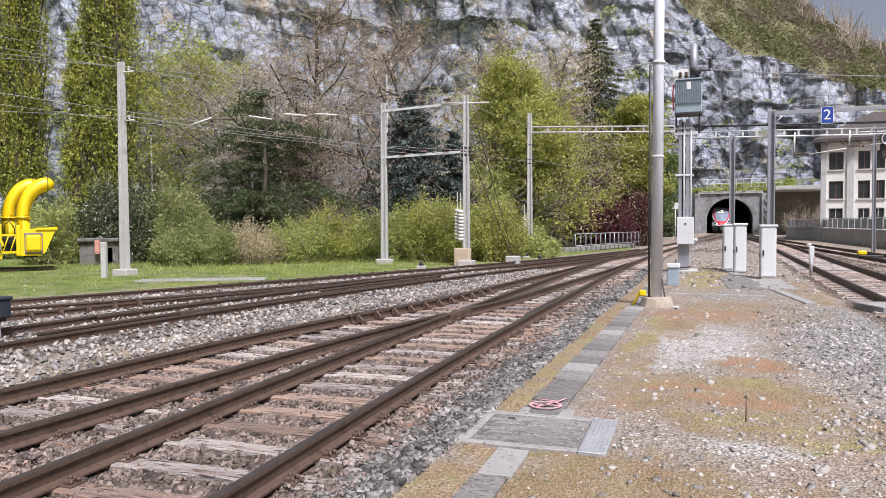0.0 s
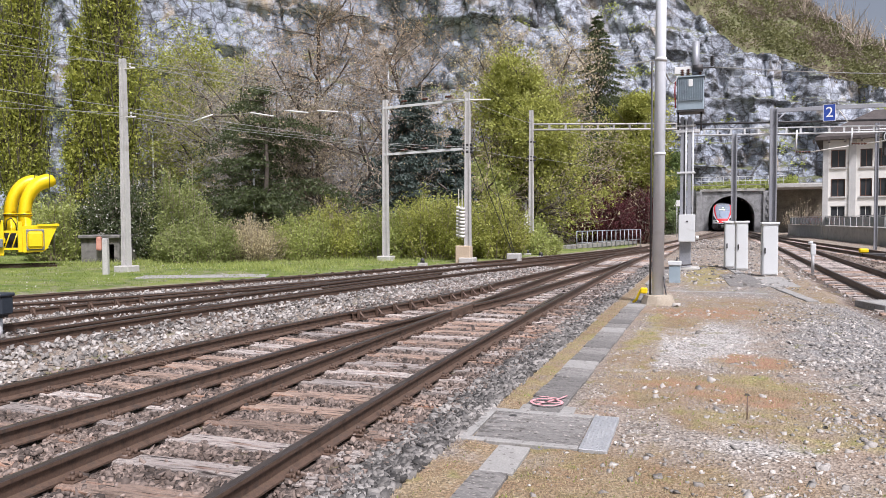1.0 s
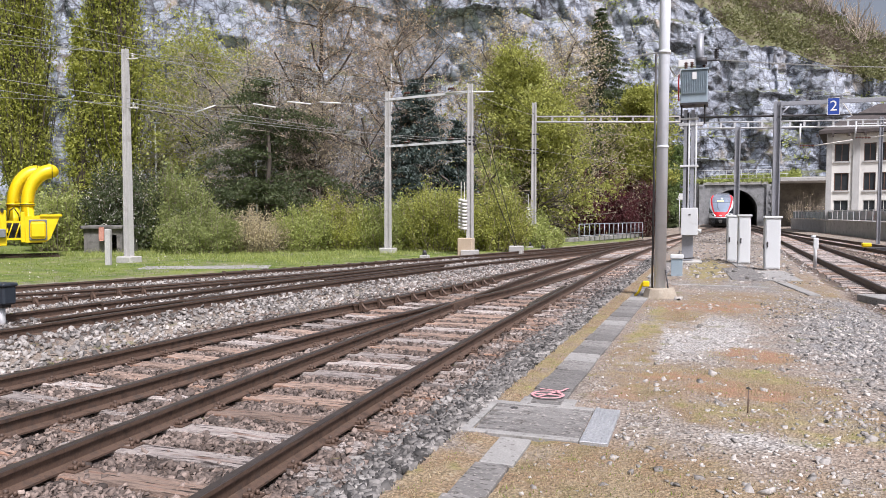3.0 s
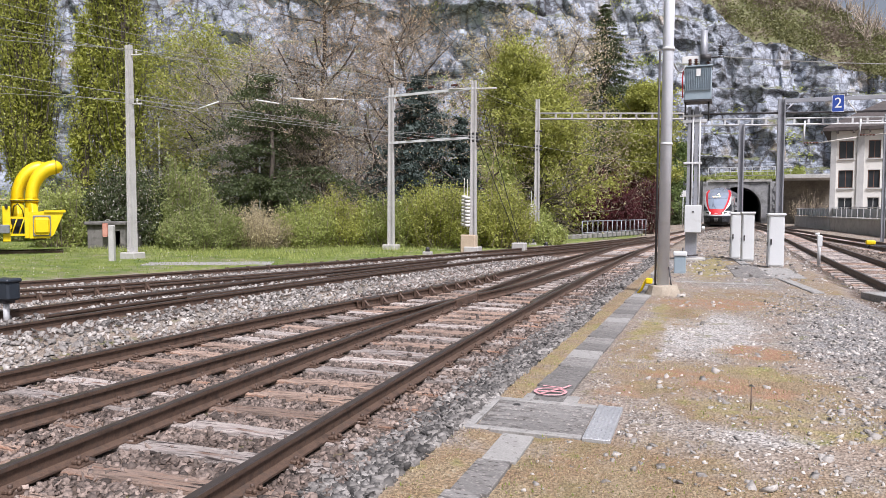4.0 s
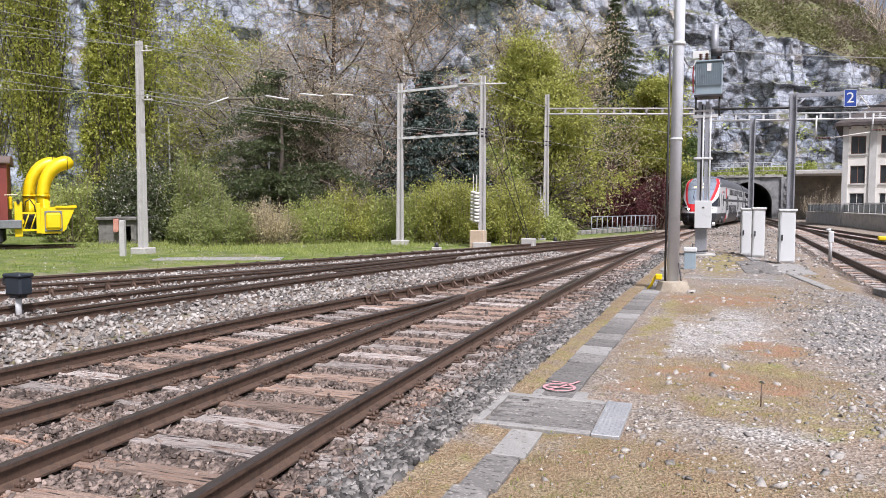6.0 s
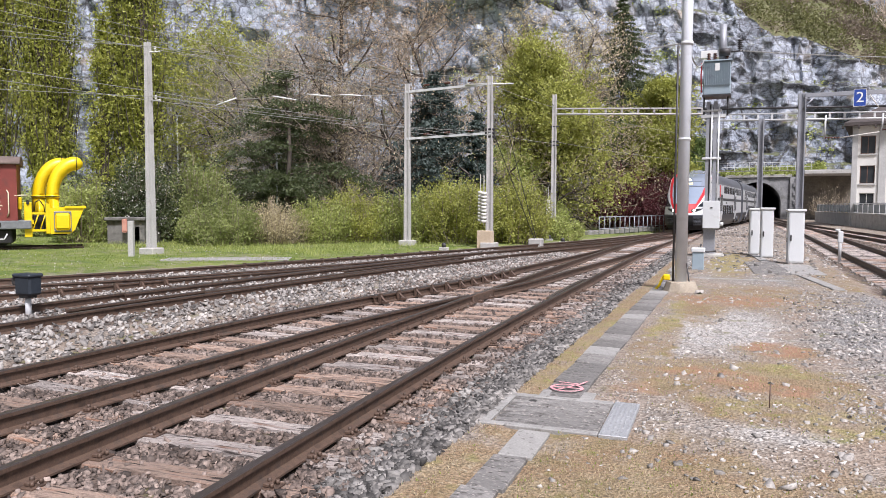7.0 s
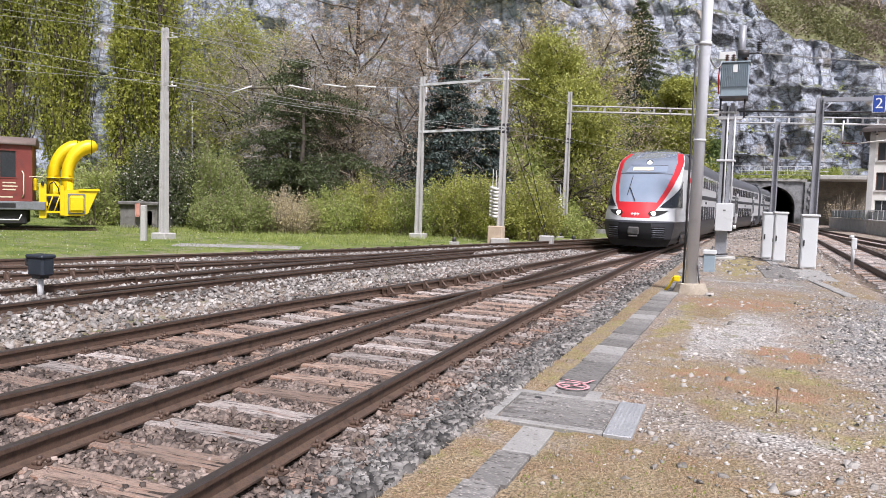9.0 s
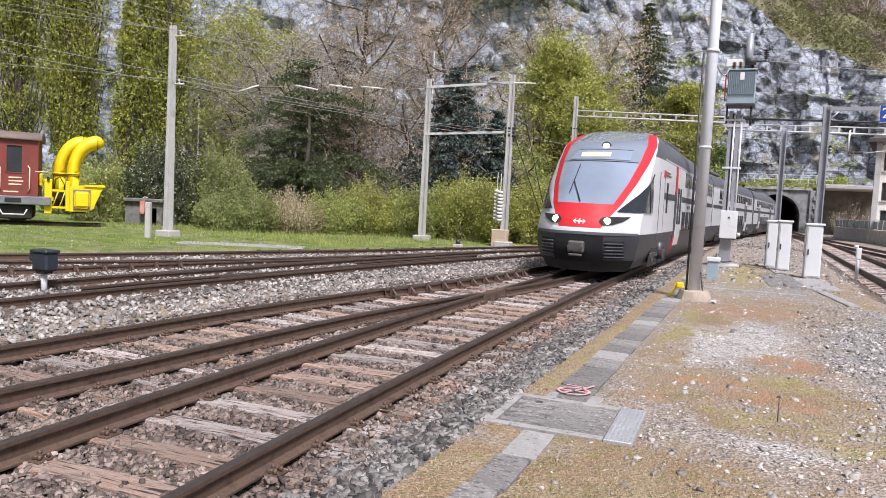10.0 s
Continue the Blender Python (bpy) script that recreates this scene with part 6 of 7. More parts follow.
FW = lambda z: CW(z) * float(np.interp(z, [3.3, 4.0], [NARROW, 1.0]))


def side_x(y, z):
    """Half the width of the leading car behind its tapered nose."""
    d_ = y - NOSE(z) - SWEEP(z)
    return FW(z) + (CW(z) - FW(z)) * float(np.interp(d_, [0, 0.7, 1.6, 2.4], [0, 0.55, 0.9, 1.0]))


def front_point(u, z):
    """A point of the nose: u metres from the middle, at height z."""
    w = FW(z)
    k = min(1.0, abs(u) / w)
    return Vector((u, NOSE(z) + SWEEP(z) * k ** 2.6, z))


def sheet(rows):
    bm = BM()
    vs = [[bm.verts.new(p_) for p_ in r] for r in rows]
    for a, b in zip(vs, vs[1:]):
        for i in range(len(a) - 1):
            f = bm.faces.new((a[i], a[i + 1], b[i + 1], b[i]))
            f.smooth = True
    return bm


def lerp_cols(a, b, n):
    return [a + (b - a) * i / n for i in range(n + 1)]


def sub_rows(z0, z1, n):
    return lerp_cols(z0, z1, n)


def nose_parts(car):
    z_low, z_red, z_win = 1.13, 1.26, 1.88
    low = [z for z in ROWS if z < z_low] + [z_low]
    part("bumper", sheet([[front_point(u, z) for u in lerp_cols(-FW(z), FW(z), 18)] for z in [0.45] + low[2:]]), M_tgrey, car, "dark grey bumper")
    part("snow_skirt", sheet([[front_point(u, z) + Vector((0, dy_, 0)) for u in lerp_cols(-FW(z), FW(z), 18)] for z, dy_ in ((0.15, -0.16), (0.3, -0.02), (0.45, 0.0))]), M_under, car, "black snow skirt")
    part("bumper_lip", sheet([[front_point(u, z) + Vector((0, -0.03, 0)) for u in lerp_cols(-FW(z) * 0.985, FW(z) * 0.985, 18)] for z in (1.09, 1.125, 1.16)]), M_troof, car)
    part("white_mask", sheet([[front_point(u, z) for u in lerp_cols(-FW(z), FW(z), 18)] for z in (z_low, 1.2, z_red)]), M_twhite, car)
    part("red_panel", sheet([[front_point(u, z) for u in lerp_cols(-BAND(z), BAND(z), 10)] for z in sub_rows(z_red, z_win, 6)]), M_tred, car, "bright red panel under the windscreen")
    for s_ in (-1, 1):
        part("white_cheek", sheet([[front_point(s_ * u, z) for u in lerp_cols(BAND(z), FW(z), 6)] for z in sub_rows(z_red, 3.95, 22)]), M_twhite, car)
        part("red_band", sheet([[front_point(s_ * u, z) for u in lerp_cols(WIN(z), BAND(z), 3)] for z in sub_rows(z_win, 4.3, 24)]), M_tred, car)
    part("windscreen", sheet([[front_point(u, z) for u in lerp_cols(-WIN(z), WIN(z), 12)] for z in sub_rows(z_win, 3.05, 10)]), M_screen_sky, car, "large raked windscreen with a pale sky reflection painted in")
    part("dome", sheet([[front_point(u, z) for u in lerp_cols(-WIN(z) if z < 4 else -FW(z), WIN(z) if z < 4 else FW(z), 12)] for z in sub_rows(3.05, 4.34, 14)]), M_dome_sky, car, "smoked dome above the windscreen, sky sheen put into its colour")

    def on_front(bm_pts, name, mat, parent, lift=0.012, label=""):
        bm = BM()
        for poly in bm_pts:
            f = [bm.verts.new(front_point(u, z) + Vector((0, -lift, lift * 0.4))) for u, z in poly]
            bm.faces.new(f)
        return part(name, bm, mat, parent, label)

    grid = lambda u0, u1, z0, z1, n, m_: [[(u0 + (u1 - u0) * i / n, z0 + (z1 - z0) * j / m_), (u0 + (u1 - u0) * (i + 1) / n, z0 + (z1 - z0) * j / m_), (u0 + (u1 - u0) * (i + 1) / n, z0 + (z1 - z0) * (j + 1) / m_), (u0 + (u1 - u0) * i / n, z0 + (z1 - z0) * (j + 1) / m_)] for i in range(n) for j in range(m_)]
    # the display frame shares the screen's painted sky tint
    seam = part("display_frame", sheet([[front_point(u, z) + Vector((0, -0.012, 0.006)) for u in lerp_cols(-0.80 + 0.5 * (z - 3.1), 0.80 - 0.1 * (z - 3.1), 10)] for z in sub_rows(3.10, 3.40, 4)]), M_screen_sky, car)
    on_front(grid(-0.50, 0.28, 3.19, 3.31, 6, 1), "display", M_amber, seam, 0.03, "amber destination display")
    on_front(grid(-1.0, 1.0, 3.04, 3.06, 10, 1), "seam", M_under, car, 0.01)
    on_front(grid(-0.66, 0.78, 3.40, 3.42, 8, 1), "seam", M_under, car, 0.014)
    # headlights in dark almond-shaped housings
    for s_ in (-1, 1):
        us = lerp_cols(0.47, 1.10, 12)
        lo_ = [float(np.interp(u, [0.47, 0.56, 0.76, 0.99, 1.10], [1.44, 1.33, 1.35, 1.46, 1.57])) for u in us]
        hi_ = [float(np.interp(u, [0.47, 0.54, 0.79, 0.99, 1.10], [1.46, 1.56, 1.565, 1.57, 1.58])) for u in us]
        bm = sheet([[front_point(s_ * u, a_ + (b_ - a_) * k_) + Vector((0, -0.022, 0.0)) for u, a_, b_ in zip(us, lo_, hi_)] for k_ in (0, 0.5, 1)])
        hl = part("headlight", bm, M_under, car, "almond-shaped dark headlight housing")
        c = front_point(s_ * 0.64, 1.45) + Vector((0, -0.05, 0))
        part("lamp", rod(BM(), c + Vector((0, 0.05, 0)), c + Vector((0, -0.01, 0)), 0.085, 0.075, 14), M_lamp, hl)
        gr = part("grille", sheet([[front_point(s_ * u, z) + Vector((0, -0.012, 0)) for u in lerp_cols(0.62, 1.04, 4)] for z in (0.5, 0.68, 0.95)]), M_under, car)
        for i in range(5):
            z = 0.54 + i * 0.085
            bm = BM()
            pipe(bm, [front_point(s_ * u, z) + Vector((0, -0.035, 0)) for u in (0.63, 0.76, 0.9, 1.03)], 0.018, 5)
            part("slat", bm, M_troof, gr)
    c = front_point(0.05, 3.53) + Vector((0, -0.02, 0))
    tl = part("top_lamp_housing", rod(BM(), c + Vector((0, 0.1, -0.02)), c, 0.14, 0.13, 14), M_tglass, car)
    part("lamp", rod(BM(), c, c + Vector((0, -0.02, 0.005)), 0.085, 0.08, 14), M_lamp, tl)
    # coupler before a black sheet that paints the shade of its recess
    rec = part("coupler_recess", sheet([[front_point(u, z) + Vector((0, -0.04, 0)) for u in lerp_cols(-0.60, 0.60, 10)] for z in (0.40, 0.6, 0.75, 0.9, 1.07)]), M_void, car)
    bm = BM()
    box(bm, -0.2, 0.2, -0.16, 0.0, 0.62, 0.92, 0.04)
    rod(bm, (-0.1, -0.2, 0.77), (-0.1, -0.1, 0.77), 0.09, 0.06, 10)
    rod(bm, (0.14, -0.2, 0.78), (0.14, -0.1, 0.78), 0.05, 0.05, 10)
    box(bm, -0.16, 0.16, -0.2, -0.05, 0.54, 0.6, 0.02)
    part("coupler", bm, material("coupler_steel", [(0.10, 0.10, 0.10), (0.18, 0.17, 0.16)], 4, 0.5, 0.6, 0.2, 30, 0.005), rec)
    # wiper
    bm = BM()
    a, b = front_point(-0.08, 1.93), front_point(-0.42, 2.5)
    rod(bm, a + Vector((0, -0.05, 0)), b + Vector((0, -0.06, 0)), 0.016, 0.012, 5)
    rod(bm, front_point(-0.42, 2.15) + Vector((0, -0.07, 0)), front_point(-0.40, 2.95) + Vector((0, -0.07, 0)), 0.012, 0.012, 5)
    part("wiper", bm, M_under, car)
    # emblem: plain white shape
    bm = BM()
    for poly in ([(-0.14, 1.40), (0.14, 1.40), (0.14, 1.43), (-0.14, 1.43)], [(-0.02, 1.35), (0.02, 1.35), (0.02, 1.48), (-0.02, 1.48)], [(-0.16, 1.415), (-0.09, 1.35), (-0.075, 1.365), (-0.13, 1.415)], [(0.16, 1.415), (0.09, 1.35), (0.075, 1.365), (0.13, 1.415)], [(-0.16, 1.415), (-0.09, 1.48), (-0.075, 1.465), (-0.13, 1.415)], [(0.16, 1.415), (0.09, 1.48), (0.075, 1.465), (0.13, 1.415)]):
        bm.faces.new([bm.verts.new(front_point(u, z) + Vector((0, -0.012, 0.004))) for u, z in poly])
    part("emblem", bm, M_twhite, car, "small white emblem")


def side_panel(car, name, s_, y0, y1, z0, z1, mat, proud=0.01, nz=4, label="", parent=None):
    """A panel that hugs the side of the body."""
    bm = BM()
    zs = sub_rows(z0, z1, nz)
    rows = [[Vector((s_ * (CW(z) + proud), y, z)) for y in (y0, y1)] for z in zs]
    vs = [[bm.verts.new(p_) for p_ in r] for r in rows]
    back = [[bm.verts.new(p_ - Vector((s_ * proud * 2, 0, 0))) for p_ in r] for r in rows]
    for a, b in zip(vs, vs[1:]):
        bm.faces.new((a[0], a[1], b[1], b[0]))
    for k_ in (0, 1):
        for i in range(nz):
            bm.faces.new((vs[i][k_], vs[i + 1][k_], back[i + 1][k_], back[i][k_]))
    for i in (0, -1):
        bm.faces.new((vs[i][0], vs[i][1], back[i][1], back[i][0]))
    return part(name, bm, mat, parent or car, label)


def side_shell(car, L, front):
    """Walls and roof from the nose, or the end wall, to the far end."""
    start = (lambda z: front_point(FW(z), z).y) if front else (lambda z: 0.35)
    for s_ in (-1, 1):
        for name, zs, mat in (("skirt", [0.22, 0.45, 0.75, 1.13], M_tgrey), ("side_wall", [1.13, 1.42, 1.88, 2.15, 2.45, 2.8, 3.1, 3.3], M_twhite), ("roof_side", [3.3, 3.5, 3.65, 3.9, 4.1, 4.25, 4.34], M_troof)):
            part(name, sheet([[Vector((s_ * (side_x(y, z) if front else CW(z)), y, z)) for y in [start(z), start(z) + 0.35, start(z) + 0.7] + ([start(z) + 1.6, max(start(z) + 2.4, 4.6)] if front else []) + [6.4 + (L - 0.35 - 6.4) * i / 6 for i in range(7)]] for z in zs]), mat, car)
    part("roof_top", sheet([[Vector((u, y, 4.34)) for u in (-CW(4.34), CW(4.34))] for y in (start(4.34), L - 0.35)]), M_troof, car)
    for y in ([L - 0.35] if front else [0.35, L - 0.35]):
        bm = BM()
        pts = [(CW(z), z) for z in ROWS] + [(-CW(z), z) for z in reversed(ROWS)]
        bm.faces.new([bm.verts.new((x, y, z)) for x, z in pts])
        part("end_wall", bm, M_troof, car)
    part("gangway", box(BM(), -0.7, 0.7, L - 0.36, L + 0.36, 0.6, 2.9, 0.05), M_under, car)
    part("roof_pack", box(BM(), -0.7, 0.7, 10.5 if front else 4.0, 14.0 if front else 8.0, 4.3, 4.46, 0.05), M_troof, car)
    part("underframe", box(BM(), -1.0, 1.0, 1.6, L - 1, 0.18, 0.5), M_under, car)


def bogie(car, y):
    b = part("bogie", box(BM(), -1.05, 1.05, y - 1.6, y + 1.6, 0.35, 0.6, 0.05), M_under, car)
    for s_ in (-1, 1):
        arch_ = BM()
        side = s_ * 1.345
        pts = [(y + 1.85 * math.cos(a), 0.2 + 0.78 * math.sin(a)) for a in [math.pi * i / 10 for i in range(11)]]
        f = [arch_.verts.new((side, py, pz)) for py, pz in pts]
        arch_.faces.new(f)
        part("wheel_arch", arch_, M_under, car)
        for dy in (-1.15, 1.15):
            bm = BM()
            rod(bm, (s_ * 0.68, y + dy, 0.44), (s_ * 0.82, y + dy, 0.44), 0.44, 0.44, 22)
            rod(bm, (s_ * 0.82, y + dy, 0.44), (s_ * 1.37, y + dy, 0.44), 0.17, 0.15, 12)
            part("wheel", bm, M_rail, b)
        bm = BM()
        box(bm, s_ * 1.30 - 0.05, s_ * 1.30 + 0.07, y - 1.5, y + 1.5, 0.42, 0.58, 0.03)
        rod(bm, (s_ * 1.37, y, 0.35), (s_ * 1.37, y, 0.85), 0.12, 0.12, 10)
        part("side_frame", bm, M_tgrey, b)


def car_sides(car, L, front):
    for s_ in (-1, 1):
        first = 10.2 if front else 3.0
        # stripe between the decks, doors with red posts, two rows of windows
        side_panel(car, "stripe", s_, 4.62 if front else 0.6, L - 0.6, 2.14, 2.34, M_tgrey, 0.008)
        doors = (7.8, L - 6.6) if front else (5.2, L - 6.6)
        for dy in doors:
            dr = side_panel(car, "door", s_, dy, dy + 1.35, 0.62, 2.9, M_twhite, 0.014, 6)
            side_panel(car, "door_post", s_, dy - 0.55, dy - 0.02, 0.3, 3.3, M_tgrey, 0.012, 6)
            side_panel(car, "red_step_panel", s_, dy - 0.5, dy - 0.07, 0.35, 0.95, M_tred, 0.016, 2) if front and dy < 9 else None
            side_panel(car, "red_post_panel", s_, dy - 0.5, dy - 0.07, 2.4, 3.28, M_tred, 0.016, 3) if front and dy < 9 else None
            for k_ in (0.12, 0.76):
                side_panel(car, "door_window", s_, dy + k_, dy + k_ + 0.46, 1.35, 2.6, M_tglass, 0.02, 4, "", dr)
        y = doors[0] + 1.9
        while y < doors[1] - 1.4:
            side_panel(car, "lower_window", s_, y, y + 0.98, 1.10, 1.80, M_tglass, 0.012, 3)
            y += 1.28
        y = first
        while y < L - 1.8:
            side_panel(car, "upper_window", s_, y, y + 0.98, 2.72, 3.26, M_tglass, 0.012, 3)
            y += 1.28
        side_panel(car, "logo_block", s_, *((4.3, 4.65, 2.80, 3.0) if front else (2.8, 4.2, 2.46, 2.62)), M_tred if front else M_tgrey, 0.014, 2)
        for k_ in range(2):
            side_panel(car, "vent", s_, 11.5 + k_ * 0.5, 11.75 + k_ * 0.5, 1.92, 2.05, M_tglass, 0.012, 2)
        side_panel(car, "roof_line", s_, 4.6 if front else 0.5, L - 0.5, 3.32, 3.36, M_twhite, 0.006, 1)
        if front:
            # black cab window, a sloping triangle that wraps round the corner of the nose
            rows = []
            for z in sub_rows(1.70, 2.78, 9):
                corner = front_point(FW(z), z).y
                a0 = float(np.interp(z, [1.70, 2.2, 2.78], [-0.52, -0.14, 0.16]))
                row = []
                for a_ in lerp_cols(a0, max(2.45 - corner, a0 + 0.16), 10):
                    if a_ < 0:
                        q = front_point(s_ * (FW(z) + a_), z) + Vector((s_ * 0.02, -0.03, 0))
                    else:
                        q = Vector((s_ * (side_x(corner + a_, z) + 0.035), corner + a_, z))
                    row.append(q)
                rows.append(row)
            cw = part("cab_window", sheet(rows), M_tglass, car, "black triangular cab side window")
            part("window_post", sheet([[Vector((s_ * (side_x(y_, z) + 0.042), y_, z)) for y_ in (2.05, 2.13)] for z in sub_rows(1.72, 2.40, 4)]), M_under, cw)
            side_panel(car, "door_grip", s_, 5.05, 5.33, 1.72, 2.66, M_tglass, 0.016, 4, "dark recessed door grip")
            side_panel(car, "cab_door_seam", s_, 3.55, 3.60, 0.95, 2.9, M_troof, 0.004, 4)
            side_panel(car, "cab_door_seam", s_, 4.55, 4.60, 0.95, 2.9, M_troof, 0.004, 4)
            side_panel(car, "logo_bar", s_, 4.75, 5.9, 2.84, 2.90, M_troof, 0.014, 1)
            side_panel(car, "logo_bar", s_, 4.75, 5.6, 2.94, 2.98, M_troof, 0.014, 1)


LEAD, REAR = 25.0, 25.0
lead = thing("train_car", (0, 0, 0), "white and red double-deck train with lit headlights", "train car", "train")
nose_parts(lead)
side_shell(lead, LEAD, True)
car_sides(lead, LEAD, True)
for y in (4.3, 20.5):
    bogie(lead, y)
coach = thing("train_car", (0, 60, 0), "white double-deck coach with dark roof and window rows", "train car", "train")
side_shell(coach, REAR, False)
car_sides(coach, REAR, False)
for y in (4.2, 20.8):
    bogie(coach, y)
for ob in lead.children_recursive + coach.children_recursive:
    ob.data.transform(Matrix.Diagonal((1, 1, 0.965, 1)))
coaches = [coach, copy_thing(coach, pose(0, 90, 0)), copy_thing(coach, pose(0, 120, 0))]

# ---- red works locomotive with a yellow snow blower ----
M_maroon = material("maroon_paint", [(0.17, 0.035, 0.03), (0.23, 0.05, 0.04)], 1.0, 0.5, 0, 0.05, 20, 0.004, spots=[((0.11, 0.04, 0.035), 2.5, 0.58, 0.78)], grain=0.25)
M_cream = material("cream_handrail", [(0.62, 0.55, 0.40), (0.7, 0.62, 0.46)], 2, 0.5, 0, 0, 20)
M_greyp = material("grey_frame_paint", [(0.14, 0.15, 0.16), (0.20, 0.21, 0.22)], 2, 0.6, 0, 0.1, 20, 0.004)
sd = (SIDING[1] - SIDING[0]).normalized()
turn = math.degrees(math.atan2(sd.y, sd.x))
LOCO = SIDING[0] + sd * 6.25
# local x along the siding towards the blower, local -y faces the yard
loco = thing("works_locomotive", pose(LOCO.x, LOCO.y, 0, 0, 0, turn), "maroon works locomotive with a rounded grey roof", "locomotive")
holes = [(-1.05, -0.55, 1.95, 2.95), (-3.6, -2.6, 1.95, 2.95)]
part("cab_side", walled(BM(), -4.6, 0, 1.05, 3.2, -1.4, -1.32, holes), M_maroon, loco)
bm = BM()
box(bm, -0.08, 0, -1.32, 1.4, 1.05, 3.2)
box(bm, -4.6, -0.08, 1.32, 1.4, 1.05, 3.2)
box(bm, -4.6, -4.52, -1.32, 1.32, 1.05, 3.2)
part("cab_body", bm, M_maroon, loco)
for (a, b, c, e) in holes:
    w_ = part("window", walled(BM(), a - 0.04, b + 0.04, c - 0.04, e + 0.04, -1.42, -1.36, [(a, b, c, e)]), M_maroon, loco)
    part("pane", box(BM(), a, b, -1.372, -1.362, c, e), M_glass, w_)
bm = BM()
prof = [(1.52 * math.cos(a), 3.18 + 0.36 * math.sin(a)) for a in [math.pi * i / 12 for i in range(13)]]
r0 = [bm.verts.new((-4.75, y_, z_)) for y_, z_ in prof]
r1 = [bm.verts.new((0.12, y_, z_)) for y_, z_ in prof]
for i in range(12):
    f = bm.faces.new((r0[i], r0[i + 1], r1[i + 1], r1[i]))
    f.smooth = True
bm.faces.new(r0)
bm.faces.new(r1[::-1])
bm.faces.new((r0[0], r1[0], r1[-1], r0[-1]))
part("roof", bm, material("dusty_roof", [(0.15, 0.11, 0.095), (0.22, 0.17, 0.15)], 1.5, 0.85, 0, 0.2, 20, 0.01), loco, "dusty brown-grey curved roof")
part("frame_beam", box(BM(), -5.5, 0.45, -1.42, 1.42, 0.72, 1.05, 0.03), M_greyp, loco)
part("frame_slot", box(BM(), -1.1, -0.55, -1.43, -1.40, 0.8, 0.97), M_under, loco)
part("under_tank", box(BM(), -5.0, -0.2, -1.2, 1.2, 0.16, 0.72, 0.05), M_under, loco)
for x in (-0.7, -3.6):
    for s_ in (-1, 1):
        part("wheel", rod(BM(), (x, s_ * 0.68, 0.42), (x, s_ * 0.82, 0.42), 0.42, 0.42, 18), M_under, loco)
bm = BM()
pipe(bm, [(-1.35, -1.5, 0.7), (-1.15, -1.55, 0.35), (-0.45, -1.55, 0.35), (-0.35, -1.5, 0.55)], 0.03, 6)
part("step", bm, M_galv, loco)
for x in (-1.25, -0.28):
    part("handrail", pipe(BM(), [(x - 0.06, -1.42, 2.2), (x, -1.5, 2.1), (x, -1.5, 1.35), (x - 0.06, -1.42, 1.2)], 0.024, 6), M_cream, loco)
part("handrail", pipe(BM(), [(-2.5, -1.42, 2.22), (-2.4, -1.5, 2.22), (-1.75, -1.5, 2.22), (-1.7, -1.42, 2.22)], 0.02, 6), M_cream, loco)
part("notice", box(BM(), -2.15, -1.45, -1.412, -1.401, 1.55, 1.9), M_white, loco)
for k_ in range(3):
    part("writing_bar", box(BM(), -0.98, -0.55 + 0.06 * (k_ % 2), -1.41, -1.401, 1.72 - 0.13 * k_, 1.77 - 0.13 * k_), M_cream, loco)
part("writing_bar", box(BM(), -1.15, -0.65, -1.41, -1.401, 1.18, 1.23), M_cream, loco)
part("frame_writing_bar", box(BM(), -1.9, -1.3, -1.43, -1.421, 0.84, 0.94), M_cab, loco)
part("lamp", box(BM(), 0.02, 0.14, -1.15, -0.95, 1.45, 1.95, 0.04), M_yellow, loco, "yellow marker lamp")
part("side_post", rod(BM(), (-0.1, -1.4, 2.0), (0.35, -1.35, 2.02), 0.02, 0.02, 5), M_cream, loco)

blow = thing("snow_blower", pose(LOCO.x + sd.x * 0.22, LOCO.y + sd.y * 0.22, 0, 0, 0, turn), "bright yellow rotary snow blower with two curved chutes", "snow blower")
for k_, yy in enumerate((0.25, -0.75)):
    bm = BM()
    x0 = 0.75 + 0.85 * k_
    pts = [(x0 - 0.02, yy, 0.95), (x0, yy, 2.0)]
    for i in range(15):
        a = math.pi - math.radians(103) * i / 14
        pts.append((x0 + 1.5 + 1.5 * math.cos(a), yy, 2.0 + 1.30 * math.sin(a)))
    rad = [0.38] * 3 + [0.38 - 0.010 * i for i in range(len(pts) - 5)] + [0.22, 0.09]
    pipe(bm, pts, rad, 18)
    ch = part("chute", bm, M_yellow, blow, "curved yellow discharge chute")
    for z_ in (1.98,):
        part("flange", rod(BM(), (x0, yy, z_ - 0.05), (x0, yy, z_ + 0.05), 0.42, 0.42, 18), M_yellow, ch)
        part("seam", rod(BM(), (x0, yy, z_ - 0.012), (x0, yy, z_ + 0.012), 0.43, 0.43, 18), M_under, ch)
    part("rim", pipe(BM(), [(pts[-3][0] + 0.36 * 0 + 0.0, yy + 0.31 * math.cos(a), pts[-3][2] + 0.31 * math.sin(a)) for a in [2 * math.pi * i / 14 for i in range(15)]], 0.02, 5), M_under, ch)
bm = BM()
# fan housing: a wedge-mouthed box
prof = [(1.45, 0.52), (2.55, 0.52), (2.85, 0.66), (3.5, 1.62), (1.45, 1.52)]
a = [bm.verts.new((x, -1.3, z)) for x, z in prof]
b = [bm.verts.new((x, 1.3, z)) for x, z in prof]
bm.faces.new(a)
bm.faces.new(b[::-1])
for i in range(5):
    if i != 2:
        bm.faces.new((a[i], b[i], b[(i + 1) % 5], a[(i + 1) % 5]))
part("fan_housing", bm, M_yellow, blow)
